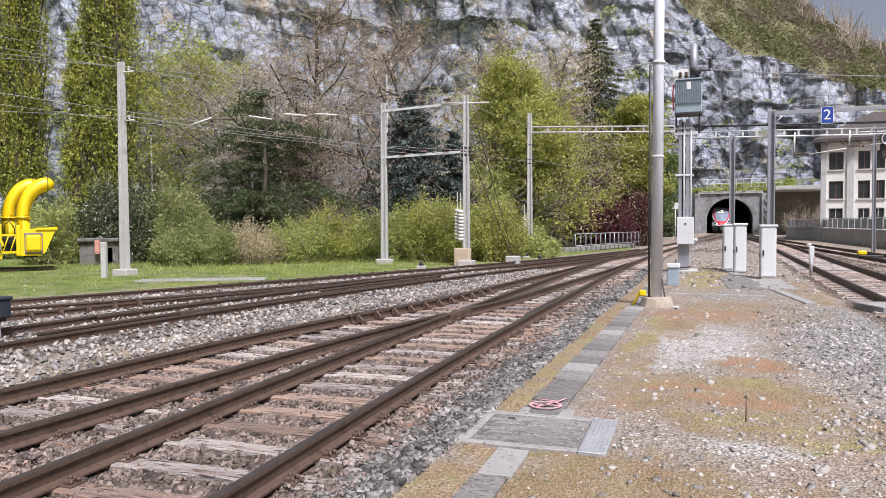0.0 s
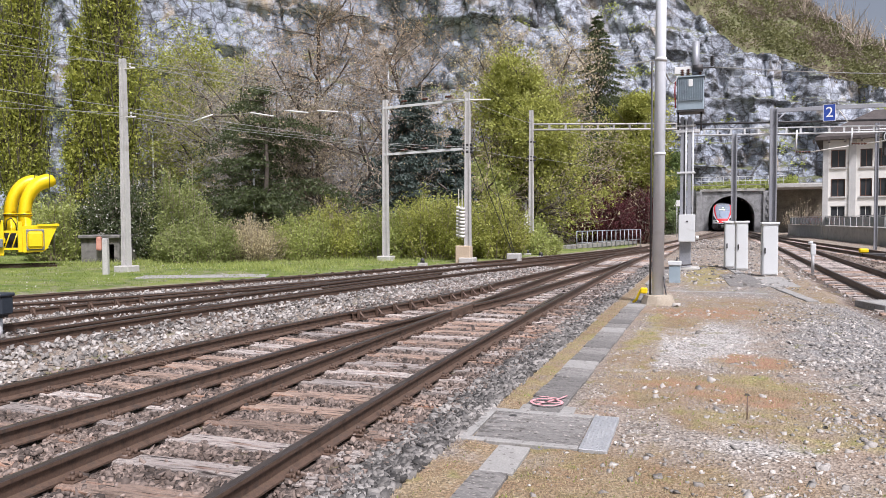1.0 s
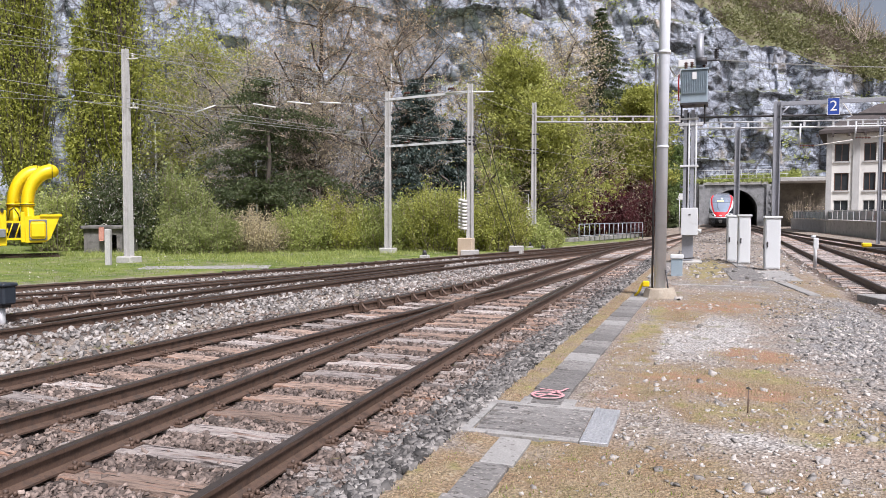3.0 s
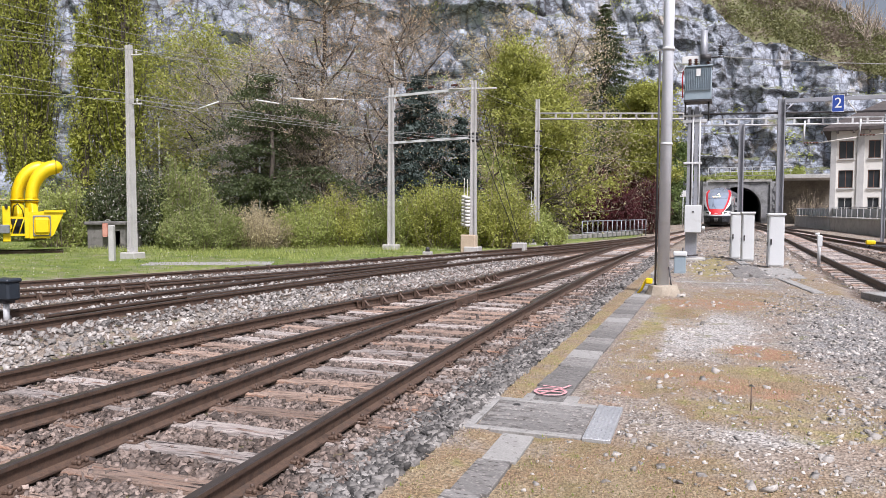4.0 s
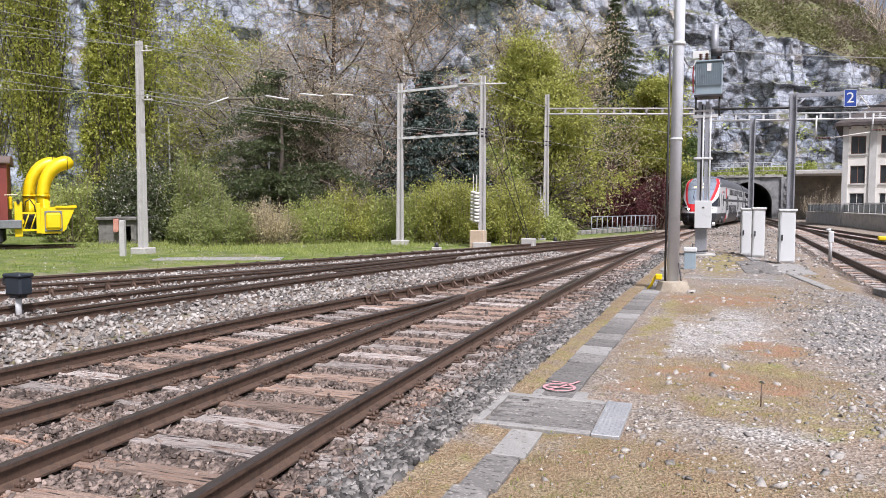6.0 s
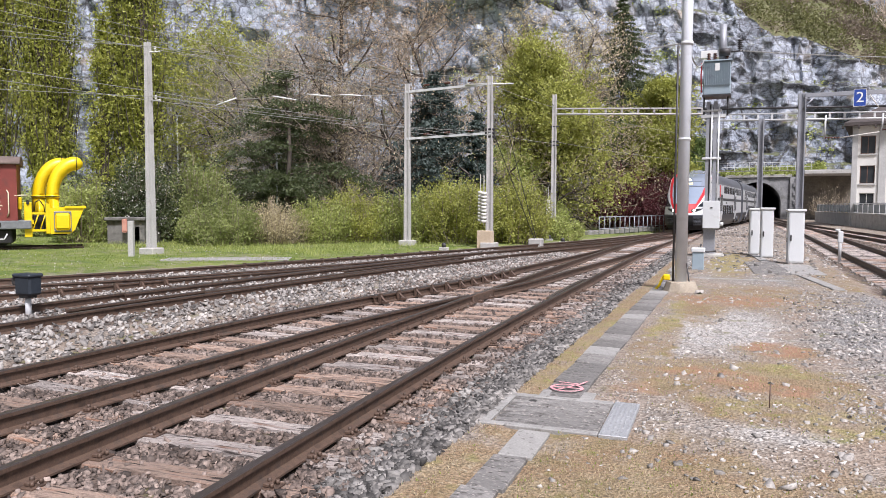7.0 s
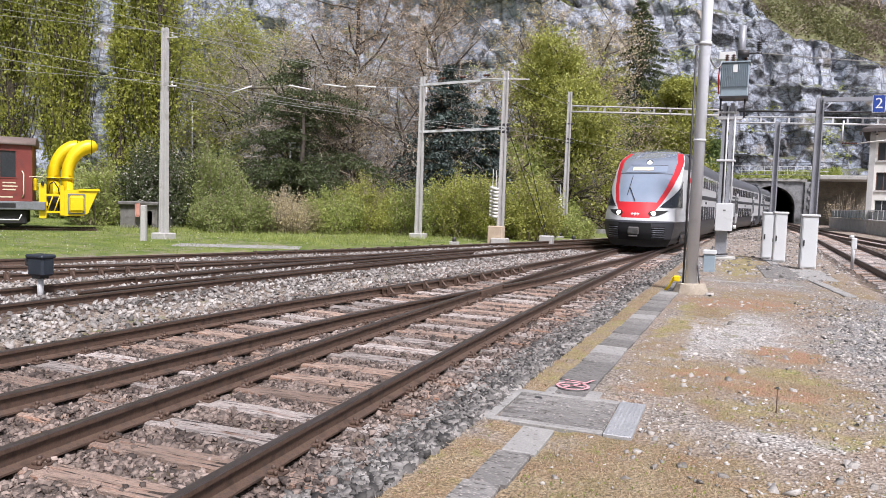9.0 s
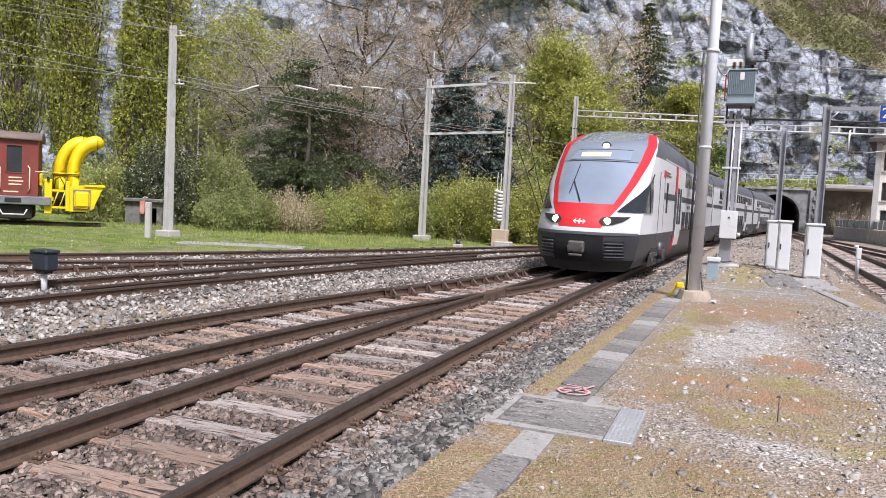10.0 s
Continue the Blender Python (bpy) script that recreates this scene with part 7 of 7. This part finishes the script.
part("drum", box(BM(), 1.72, 2.62, -1.46, -1.30, 0.66, 1.34, 0.10), M_yellow, blow)
part("drum_rim", box(BM(), 1.66, 2.68, -1.36, -1.301, 0.60, 1.40, 0.02), M_greyp, blow)
part("blade_edge", box(BM(), 2.3, 3.55, -1.36, -1.3, 1.52, 1.60), M_yellow, blow)
part("mouth", box(BM(), 1.6, 2.4, -1.2, 1.2, 0.46, 0.9), M_under, blow)
bm = BM()
box(bm, -0.02, 0.42, -1.25, -1.15, 0.40, 1.75, 0.02)
box(bm, 0.05, 0.5, -1.2, 1.2, 0.9, 1.05)
box(bm, 0.36, 1.3, -1.22, -1.14, 1.28, 1.36)
box(bm, 0.36, 1.3, -1.22, -1.14, 0.62, 0.70)
box(bm, 1.2, 1.45, -1.25, -1.1, 0.52, 1.7, 0.02)
for t_ in (0.45, 0.85):
    rod(bm, (t_, -1.18, 0.66), (t_ + 0.35, -1.18, 1.32), 0.04, 0.04, 6)
part("support_frame", bm, M_yellow, blow)
part("gear_case", box(BM(), 0.45, 1.1, -0.9, 0.9, 0.65, 1.25, 0.04), M_under, blow)
part("hose", pipe(BM(), [(0.55, -1.2, 1.4), (0.62, -1.28, 1.75), (0.85, -1.3, 1.85), (1.1, -1.25, 1.6), (1.15, -1.2, 1.35)], 0.03, 6), M_under, blow)
part("valve", rod(BM(), (0.2, -1.3, 1.75), (0.2, -1.2, 1.75), 0.09, 0.09, 12), M_under, blow)
for ob in blow.children_recursive:
    ob.data.transform(Matrix.Diagonal((0.6, 1, 1, 1)))

# ---- trees and shrubs ----
def grow(seed, base, height, radius, spread, levels=4, kids=5, upright=0.5, first=0.25, wig=0.15, reach=0.26, dome=False):
    """A branching skeleton: rows of (a, b, ra, rb), and the twig ends."""
    r = rng(seed)
    segs, tips = [], []

    def branch(p, d, length, rad, level):
        n = 6 if level == 0 else 3 if level == 1 else 2
        for i in range(n):
            d = d + r.normal(size=3) * wig * (0.35 if level == 0 else 1.0)
            d[2] += 0.06 * upright
            d = d / np.linalg.norm(d)
            q = p + d * length / n
            r1 = rad * (1 - 0.75 / n) if level == 0 else rad * (1 - 0.5 / n)
            segs.append((*p, *q, rad, r1))
            frac = (i + 1) / n
            if level < levels and (level > 0 or frac > first):
                for _ in range(kids if level == 0 else 3 if level == 1 else 2):
                    side = r.normal(size=3)
                    side -= d * side.dot(d)
                    side /= np.linalg.norm(side) + 1e-9
                    nd_ = d * upright + side * spread
                    nd_ /= np.linalg.norm(nd_)
                    branch(q - (q - p) * r.random() * 0.9, nd_, length * (reach if level == 0 else 0.62) * (0.6 + 0.7 * r.random()) * ((0.6 + 0.75 * math.sin(math.pi * (0.15 + 0.8 * frac)) if dome else 1.3 - 0.75 * frac) if level == 0 else 1), r1 * 0.62, level + 1)
            p, rad = q, r1
        if level >= levels - 1:
            tips.append(p)
    branch(np.array(base, float), np.array([0, 0, 1.0]), height, radius, 0)
    return np.array(segs), np.array(tips)


def tree(name, label, base, segs, mat=None, category="tree"):
    t = thing(name, base, label, category)
    thick = segs[segs[:, 6] > 0.035]
    thin = segs[segs[:, 6] <= 0.035].copy()
    off = np.array([*base, *base, 0, 0])
    if len(thick):
        v, f = tubes(thick - off, 6)
        mesh_from("trunk", v, f, M_bark, t)
    if len(thin):
        thin[:, 6:8] = np.maximum(thin[:, 6:8], 0.009)
        v, f = tubes(thin - off, 3)
        tagged(mesh_from("branchwork", v, f, mat or M_twig, t), kind="stuff")
    return t


def around(tips, per, spread, seed):
    r = rng(seed)
    return (tips[:, None, :] + r.normal(size=(len(tips), per, 3)) * spread).reshape(-1, 3)


def crown(t, base, pts, size, mat, seed, droop=0.0, name="crown"):
    return leaves(name, pts - np.array(base), size, mat, t, seed, droop)


def poplar(x, y, h, w, n, seed):
    """A column of steep limbs, each with hanging leafy sprays, and gaps between them."""
    b = (x, y, -0.2)
    r = rng(seed)
    segs, tips = [], []
    segs.append((x, y, -0.2, x, y, h * 0.5, 0.40, 0.26))
    segs.append((x, y, h * 0.5, x, y, h, 0.26, 0.05))
    for i in range(n):
        z = h * (0.04 + 0.93 * r.random())
        a = r.random() * 6.283
        L = w * (0.6 + 0.9 * r.random()) * min(1.0, 1.3 * (1 - z / h) + 0.35)
        p0 = np.array([x, y, z])
        p1 = p0 + np.array([math.cos(a) * L * 0.6, math.sin(a) * L * 0.6, 1.3 * L])
        p2 = p1 + np.array([math.cos(a) * L * 0.22, math.sin(a) * L * 0.22, 1.7 * L])
        segs.append((*p0, *p1, 0.055, 0.036))
        segs.append((*p1, *p2, 0.036, 0.010))
        if noise.noise((x + math.cos(a) * 2, z * 0.45, seed + math.sin(a))) < -0.22:
            continue
        for k in range(16):
            f = 0.15 + 0.85 * r.random()
            q = p0 + (p1 - p0) * f * 2 if f < 0.5 else p1 + (p2 - p1) * (f - 0.5) * 2
            tips.append(q + r.normal(size=3) * 0.22)
            if k < 3:
                segs.append((*q, *(q + r.normal(size=3) * 0.25 + np.array([0, 0, 0.45])), 0.016, 0.008))
    t = tree("poplar_tree", "tall columnar poplar in thin yellow-green spring leaf", b, np.array(segs), M_bark)
    tips = np.array(tips)
    pts = tips[:, None, :] + rng(seed + 1).normal(size=(len(tips), 12, 3)) * np.array([0.16, 0.16, 0.30])
    crown(t, b, pts.reshape(-1, 3), 0.104, L_poplar, seed + 2, 0.8)


for k, (x, y, h, w, n) in enumerate(((-43.4, 36.3, 29, 1.9, 330), (-41.7, 35.4, 27, 1.2, 220), (-36.0, 36.5, 30, 1.45, 300), (-34.2, 35.6, 27, 1.3, 220), (-46.8, 35.0, 26, 2.0, 270), (-45.5, 29.5, 13, 1.8, 160), (-37.3, 35.4, 13, 0.7, 60))):
    poplar(x, y, h, w, n, 100 + k * 7)


def bare(x, y, h, seed, label, bud=6, spread=0.9, up=0.55, tint=None, size=0.06, name="bare_tree", lv=4, kids=5, bark=None):
    b = (x, y, -0.2)
    segs, tips = grow(seed, b, h, h * 0.015, spread, lv, kids - 1, up, 0.15, 0.26, 0.40)
    fine = np.quantile(segs[:, 6], 0.6)
    segs = segs[(segs[:, 6] > fine) | (rng(seed).random(len(segs)) < 0.4)]
    t = tree(name, label, b, segs, bark)
    if bud:
        crown(t, b, around(tips, max(1, bud // 3), 0.22, seed), size, tint or L_bud, seed + 1)
    return t


bare(-22.0, 38.6, 14.0, 11, "large bare tree with orange-brown buds and fine twigs", 7, tint=L_tan, size=0.065, kids=5)
bare(-26.6, 40.0, 11.0, 12, "bare grey tree with dense fine twigs", 4, bark=M_twig_grey)
bare(-31.0, 43.0, 10.5, 13, "bare grey-brown tree behind the shrubs", 4, bark=M_twig_grey)
bare(-18.6, 42.5, 12.5, 14, "bare tree with tan buds", 7, tint=L_tan, size=0.065)
bare(-15.2, 52.0, 13.5, 16, "bare tree with pale yellow buds", 12, size=0.10)
bare(-12.8, 56.0, 14.0, 17, "bare tree in first yellow bud", 10, size=0.10)
bare(-34.6, 44.0, 13.6, 19, "young tree in light green bud", 30, tint=L_maple, size=0.12, name="budding_tree")
bare(-38.5, 44.0, 9.0, 18, "bare thicket tree between the poplars", 3, bark=M_twig_grey)
bare(-21.0, 36.6, 8.0, 23, "small bare tree with crooked limbs", 3, spread=1.1)


def broad(x, y, h, seed, label, mat, per, size, spread=0.85, name="broadleaf_tree", trunk=0.016, up=0.6, reach=0.33, clump=0.26, first=0.12):
    b = (x, y, -0.2)
    segs, tips = grow(seed, b, h, h * trunk, spread, 4, 5, up, first, 0.15, reach, True)
    segs = segs[(segs[:, 6] > 0.02) | (rng(seed).random(len(segs)) < 0.4)]
    t = tree(name, label, b, segs, M_bark)
    tips = tips[rng(seed + 5).random(len(tips)) < 0.86]
    pts = tips[:, None, :] + rng(seed).normal(size=(len(tips), per, 3)) * np.array([clump, clump, clump * 0.55])
    crown(t, b, pts.reshape(-1, 3), size, mat, seed + 1, 0.2)


broad(-11.1, 47.0, 10.8, 31, "rounded tree in fresh yellow-green leaf", L_maple, 13, 0.105, reach=0.25, first=0.25)
broad(-6.3, 63.7, 11.0, 33, "light green tree in spring leaf near the bridge", L_maple, 13, 0.13, reach=0.17, first=0.4)
broad(-9.0, 66.0, 7.4, 34, "darker green tree behind the copper shrub", L_deep, 12, 0.14, reach=0.22, first=0.3)
broad(-6.4, 70.0, 7.0, 35, "green tree beside the railway bridge", L_deep, 12, 0.14, reach=0.22, first=0.3)
broad(-13.9, 44.0, 4.2, 36, "green tree between the masts", L_shrub, 9, 0.12)
broad(-5.6, 84.0, 8.0, 37, "green tree against the cliff by the track", L_deep, 10, 0.15, reach=0.17, first=0.3)


def conifer(x, y, h, w, seed, label, mat, tiers, dense=1.0, low=0.08):
    b = (x, y, -0.2)
    r = rng(seed)
    segs = [(x, y, -0.2, x, y, h, h * 0.016, 0.03)]
    pts = []
    for i in range(tiers):
        k = low + (1 - low) * i / tiers
        z = h * k
        L0 = w * (1 - k) ** 0.8 + 0.15
        for j in range(6):
            a = r.random() * 6.283
            L = L0 * (0.65 + 0.55 * r.random())
            tip = np.array([x + math.cos(a) * L, y + math.sin(a) * L, z - 0.22 * L + 0.1 * r.normal()])
            o = np.array([x, y, z])
            segs.append((*o, *tip, 0.03, 0.008))
            m_ = int((16 + 44 * L) * dense)
            f = r.random(m_) ** 0.6
            q = o + (tip - o) * f[:, None] + r.normal(size=(m_, 3)) * np.array([0.2, 0.2, 0.06]) * (0.4 + 0.25 * L)
            pts.append(q)
    t = tree("conifer_tree", label, b, np.array(segs), M_bark)
    crown(t, b, np.concatenate(pts), 0.105, mat, seed + 1, 0.5, "needles")


conifer(-16.4, 39.5, 9.4, 4.6, 51, "dark blue-green spruce between the masts", L_fir, 38)
conifer(-14.4, 41.0, 7.2, 2.0, 52, "dark spruce behind the shrubs", L_fir, 28)
conifer(-10.9, 74.0, 22.0, 6.6, 53, "tall slender fir before the cliff", L_dark, 54, 1.5)


def cedar(x, y, h, seed):
    """Long level limbs of uneven length, each a flat drooping plate of needles."""
    b = (x, y, -0.2)
    r = rng(seed)
    segs = [(x, y, -0.2, x + 0.3, y, h * 0.5, 0.17, 0.12), (x + 0.3, y, h * 0.5, x + 0.1, y, h, 0.12, 0.03)]
    pts = []
    for i in range(44):
        k = 0.10 + 0.88 * r.random()
        a = r.random() * 6.283
        L = (5.6 * (1 - k) ** 0.6 + 0.6) * (0.5 + 0.6 * r.random())
        o = np.array([x + 0.2, y, h * k])
        way = np.array([math.cos(a), math.sin(a), 0])
        mid_ = o + way * L * 0.55 + np.array([0, 0, 0.10 * L])
        tip = o + way * L + np.array([0, 0, -0.13 * L])
        segs += [(*o, *mid_, 0.05, 0.03), (*mid_, *tip, 0.03, 0.008)]
        for p0, p1 in ((o + (mid_ - o) * 0.12, mid_), (mid_, tip)):
            m_ = int(150 * np.linalg.norm(p1 - p0))
            f = r.random((m_, 1))
            pts.append(p0 + (p1 - p0) * f + r.normal(size=(m_, 3)) * np.array([0.32, 0.32, 0.07]))
    t = tree("cedar_tree", "old cedar with flat drooping branches", b, np.array(segs), M_bark)
    crown(t, b, np.concatenate(pts), 0.085, L_dark, seed + 1, 0.3, "needles")


cedar(-22.4, 33.2, 9.0, 54)
conifer(-25.2, 36.2, 6.8, 3.6, 55, "dark conifer with sparse branches", L_dark, 13, 0.7, 0.2)
conifer(-28.5, 47.0, 13.0, 2.6, 56, "narrow fir behind the bare trees", L_fir, 34, 0.7)


def shrub(x, y, rx, ry, h, n, mat, size, seed, label, twig=160, name="shrub", blossom=0):
    """A shrub of many thin stems with leaves in uneven clumps."""
    b = (x, y, -0.2)
    r = rng(seed)
    segs, tips = [], []
    for i in range(twig):
        a, k = r.random() * 6.283, math.sqrt(r.random())
        gx_, gy_ = math.cos(a) * k, math.sin(a) * k
        top = h * (0.45 + 0.55 * math.sqrt(max(0, 1 - k * k))) * (0.42 + 0.75 * r.random()) * (1 + 0.6 * noise.noise((x + gx_ * rx * 1.3, y + gy_ * ry * 1.3, seed)))
        p0 = np.array([x + gx_ * rx * 0.55, y + gy_ * ry * 0.55, -0.2])
        p2 = np.array([x + gx_ * rx, y + gy_ * ry, top])
        p1 = (p0 + p2) / 2 + r.normal(size=3) * 0.15
        segs.append((*p0, *p1, 0.022, 0.014))
        segs.append((*p1, *p2, 0.014, 0.006))
        for _ in range(max(1, int(n / twig * 1.15))):
            f = r.random() ** 0.55
            tips.append((p1 + (p2 - p1) * (f * 2 - 1) if f > 0.5 else p0 + (p1 - p0) * f * 2) + r.normal(size=3) * 0.14)
    t = tree(name, label, b, np.array(segs), None, "shrub")
    pts = np.array(tips)
    crown(t, b, pts, size * 0.92, mat, seed, 0.0, "leaves")
    if blossom:
        hi = pts[r.random(len(pts)) < blossom * 2]
        crown(t, b, hi + r.normal(size=hi.shape) * 0.12, size * 0.75, L_blossom, seed + 3, 0.0, "blossoms")


shrub(-26.6, 27.6, 2.4, 1.8, 3.5, 27200, L_dark, 0.082, 61, "large dark evergreen bush with white blossoms", 220, "flowering_bush", 0.06)
shrub(-24.0, 28.6, 1.9, 1.6, 3.3, 22000, L_olive, 0.074, 62, "olive-green bush with small pale flowers", 220, "flowering_bush", 0.012)
shrub(-28.6, 25.6, 1.6, 1.4, 2.6, 10200, L_shrub, 0.074, 71, "light green bush behind the snow blower", 120)
shrub(-21.0, 26.2, 2.1, 1.5, 1.6, 20400, L_olive, 0.061, 63, "tangled olive-green shrub beside the lawn", 220)
shrub(-19.6, 27.9, 1.9, 1.4, 1.6, 15300, L_bud, 0.049, 64, "brownish twiggy shrub with few leaves", 300)
shrub(-18.0, 29.4, 1.6, 1.3, 1.7, 13600, L_shrub, 0.066, 65, "small leafy green shrub on the bank", 160)
shrub(-16.6, 31.0, 1.9, 1.4, 2.1, 17000, L_maple, 0.066, 66, "yellow-green shrub on the bank", 200)
shrub(-14.7, 31.4, 1.6, 1.4, 2.0, 15300, L_shrub, 0.066, 67, "green and brown shrub under the masts", 200)
shrub(-12.2, 32.2, 2.3, 1.7, 2.7, 30600, L_maple, 0.066, 68, "dense bright green shrub beside the mast", 260)
shrub(-10.0, 33.6, 2.0, 1.6, 2.6, 25500, L_maple, 0.066, 69, "dense bright green shrub beside the weight stack", 240)
shrub(-8.6, 37.8, 1.2, 1.1, 0.9, 8000, L_shrub, 0.074, 70, "low green shrub by the railing", 120)
shrub(-10.5, 40.5, 2.0, 1.6, 1.9, 15300, L_shrub, 0.074, 74, "low green shrubs behind the mast", 140)
shrub(-8.0, 55.5, 2.7, 2.0, 3.8, 26000, L_copper, 0.090, 72, "dark copper-red shrub behind the railing", 200, "copper_shrub")
shrub(-5.6, 61.0, 2.0, 1.6, 4.1, 18700, L_copper, 0.090, 73, "dark copper-red shrub by the bridge", 170, "copper_shrub", 0.01)
shrub(10.6, 103.4, 2.6, 1.2, 3.6, 900, L_bud, 0.09, 79, "bare grey bushes under the road gallery", 220, "bare_bush")
shrub(-30.5, 32.0, 3.0, 2.0, 2.4, 15300, L_shrub, 0.082, 75, "low hedge in front of the poplars", 160)
shrub(-35.5, 30.0, 3.0, 2.0, 2.6, 15300, L_shrub, 0.082, 76, "leafy hedge near the works locomotive", 160)
shrub(-14.0, 36.0, 2.4, 1.8, 2.6, 15300, L_shrub, 0.074, 77, "green thicket behind the masts", 150)
shrub(-18.5, 34.0, 2.2, 1.6, 1.9, 10200, L_bud, 0.057, 78, "brown twiggy thicket of bare stems", 260)

# undergrowth between the shrubs and the cliff: thin stems, some in leaf
r = rng(91)
ends, stems, green = [], [], []
for _ in range(650):
    k = r.random()
    bx = -46 + 40 * k
    by = 37.5 + 26 * k ** 1.4 + 9 * r.random()
    h_ = (1.4 + 3.0 * r.random() ** 2) * (1.25 - 0.3 * k)
    a_ = np.array([bx, by, -0.2])
    m_ = a_ + np.array([r.normal() * 0.25, r.normal() * 0.25, h_ * 0.55])
    stems.append((*a_, *m_, 0.028, 0.018))
    for _ in range(5):
        e_ = m_ + np.array([r.normal() * 0.55, r.normal() * 0.55, h_ * (0.2 + 0.4 * r.random())])
        stems.append((*m_, *e_, 0.015, 0.008))
        for _ in range(3):
            stems.append((*(m_ + (e_ - m_) * r.random()), *(e_ + r.normal(size=3) * 0.35), 0.009, 0.006))
        (green if noise.noise((bx * 0.22, by * 0.22, 1.0)) > 0.0 else ends).append(e_)
v, f = tubes(np.array(stems), 3)
tagged(mesh_from("undergrowth_stems", v, f, M_twig), "dense grey-brown undergrowth of bare stems", "undergrowth", kind="stuff")
tagged(leaves("undergrowth_leaves", around(np.array(green), 9, 0.35, 4), 0.12, L_shrub, None, 3), "green leaves of the undergrowth", "undergrowth", kind="stuff")
tagged(leaves("undergrowth_ivy", around(np.array(ends), 5, 0.4, 5), 0.10, L_dark, None, 4), "dark ivy leaves in the undergrowth", "undergrowth", kind="stuff")

# scrub on the hillside and on the cliff's ledges, and ivy on the shelf
r = rng(77)
pts = []
cols = [i for i in range(NU) if -60 < cv[i, -1][0] < 70]
bare_ = []
near = [i for i in range(NU) if -6 < cv[i, -1][0] < 30]
for k in range(4600):
    i = near[r.integers(len(near))] if k > 500 else cols[r.integers(len(cols))]
    j = r.integers(0, NH)
    c = hv[i, j] + (hv[i, j + 1] - hv[i, j]) * r.random()
    if noise.noise((c[0] * 0.3, c[1] * 0.22, 3.0)) + 0.5 * r.random() < -0.02:
        continue
    kind = noise.noise((c[0] * 0.17, c[1] * 0.13, 8.0)) + 0.25 * r.normal()
    (pts if kind > -0.05 else bare_).append(c + r.normal(size=(24, 3)) * np.array([0.6, 0.7, 0.5]) + np.array([0, 0, 0.35]))
hill_plants = []
hill_plants.append(tagged(leaves("hillside_scrub", np.concatenate(pts), 0.25, L_scrub, None, 5), "brown and olive scrub covering the hillside", "scrub", kind="stuff"))
hill_plants.append(tagged(leaves("hillside_bracken", np.concatenate(bare_), 0.24, L_bracken, None, 15), "brown dead bracken and brush on the hillside", "scrub", kind="stuff"))
pts, sg = [], []
for _ in range(170):
    i = cols[r.integers(len(cols))]
    c = hv[i, r.integers(NH - 12, NH)]
    h_ = 2.5 + 3 * r.random()
    for k in range(14):
        d_ = r.normal(size=3) * 0.5 + np.array([0, 0, 1])
        m_ = c + np.array([0, 0, h_ * 0.35])
        sg.append((*(c if k < 2 else m_), *(m_ + d_ * h_ * 0.5), 0.07, 0.02))
v, f = tubes(np.array(sg), 3)
hill_plants.append(tagged(mesh_from("hilltop_thicket", v, f, M_twig), "bare thicket on the skyline of the hill", "thicket", kind="stuff"))
pts = []
for _ in range(420):
    i = r.integers(40, NU - 60)
    j = r.integers(20, NV - 2)
    c = cv[i, j]
    if (c[2] > cv[i, j - 1][2]) and np.linalg.norm(cv[i, j][:2] - cv[i, j - 1][:2]) > 0.55 * abs(cv[i, j][2] - cv[i, j - 1][2]):
        pts.append(c + r.normal(size=(60, 3)) * np.array([0.8, 0.4, 0.5]))
if pts:
    hill_plants.append(tagged(leaves("ledge_plants", np.concatenate(pts), 0.24, L_shrub, None, 6), "small bushes growing on the cliff's ledges", "plants", kind="stuff"))
q = np.stack([2.2 + 8.5 * (2 * r.random(5000) - 1), 108.7 + 3.5 * r.random(5000), np.zeros(5000)], 1)
q[:, 2] = 5.8 + (q[:, 1] - 108.7) * 0.5 + 0.3 * r.random(5000)
hill_plants.append(tagged(leaves("shelf_plants", q, 0.2, L_shrub, None, 8), "green creepers on the shelf above the tunnel", "plants", kind="stuff"))
q = np.stack([-6.2 + 3.4 * (r.random(7000) - 0.5), 97 + 8 * r.random(7000), 3.5 * r.random(7000) ** 1.5], 1)
tagged(leaves("bank_plants", q, 0.22, L_dark, None, 9), "ivy and bushes on the bank beside the portal", "plants", kind="stuff")


# ---- the rock wall, the hill and the tunnel stand a little farther off than their plan ----
FARTHER = 1.12


def set_back(things):
    """Moves things away from the walkway, and enlarges them alike."""
    grow_ = Matrix.Scale(FARTHER, 4)
    away = Matrix.Translation(EYE) @ grow_ @ Matrix.Translation([-c for c in EYE])
    for ob in things:
        if ob.type == "MESH":
            ob.data.transform(away)
        else:
            ob.location = away @ ob.location
        for kid in ob.children_recursive:
            kid.data.transform(grow_)


set_back([cliff, hill, portal, bore, shelf, retaining, fence, gal, *hill_plants])

# ---- what moves ----
def nose_at(t):
    """How far along the line the train's nose stands."""
    return 17.75 + 10.22 * (10.0 - t) + 0.08 * (10.0 - t) ** 2 - 1.2 * max(0.0, 2.5 - t) ** 2


def car_pose(y0, a, b):
    ya, yb = y0 + a, y0 + b
    p0, p1 = Vector((track_main(ya), ya)), Vector((track_main(yb), yb))
    d_ = (p1 - p0).normalized()
    o = p0 - d_ * a
    return pose(o.x, o.y, 0, 0, 0, -math.degrees(math.atan2(d_.x, d_.y)))


def motions():
    times = [0.5 * i for i in range(21)]
    walk(lead, [(t, car_pose(nose_at(t), 4.3, 20.5)) for t in times])
    for k, ob in enumerate(coaches):
        walk(ob, [(t, car_pose(nose_at(t) + LEAD + REAR * k, 4.2, 20.8)) for t in times])


motions()
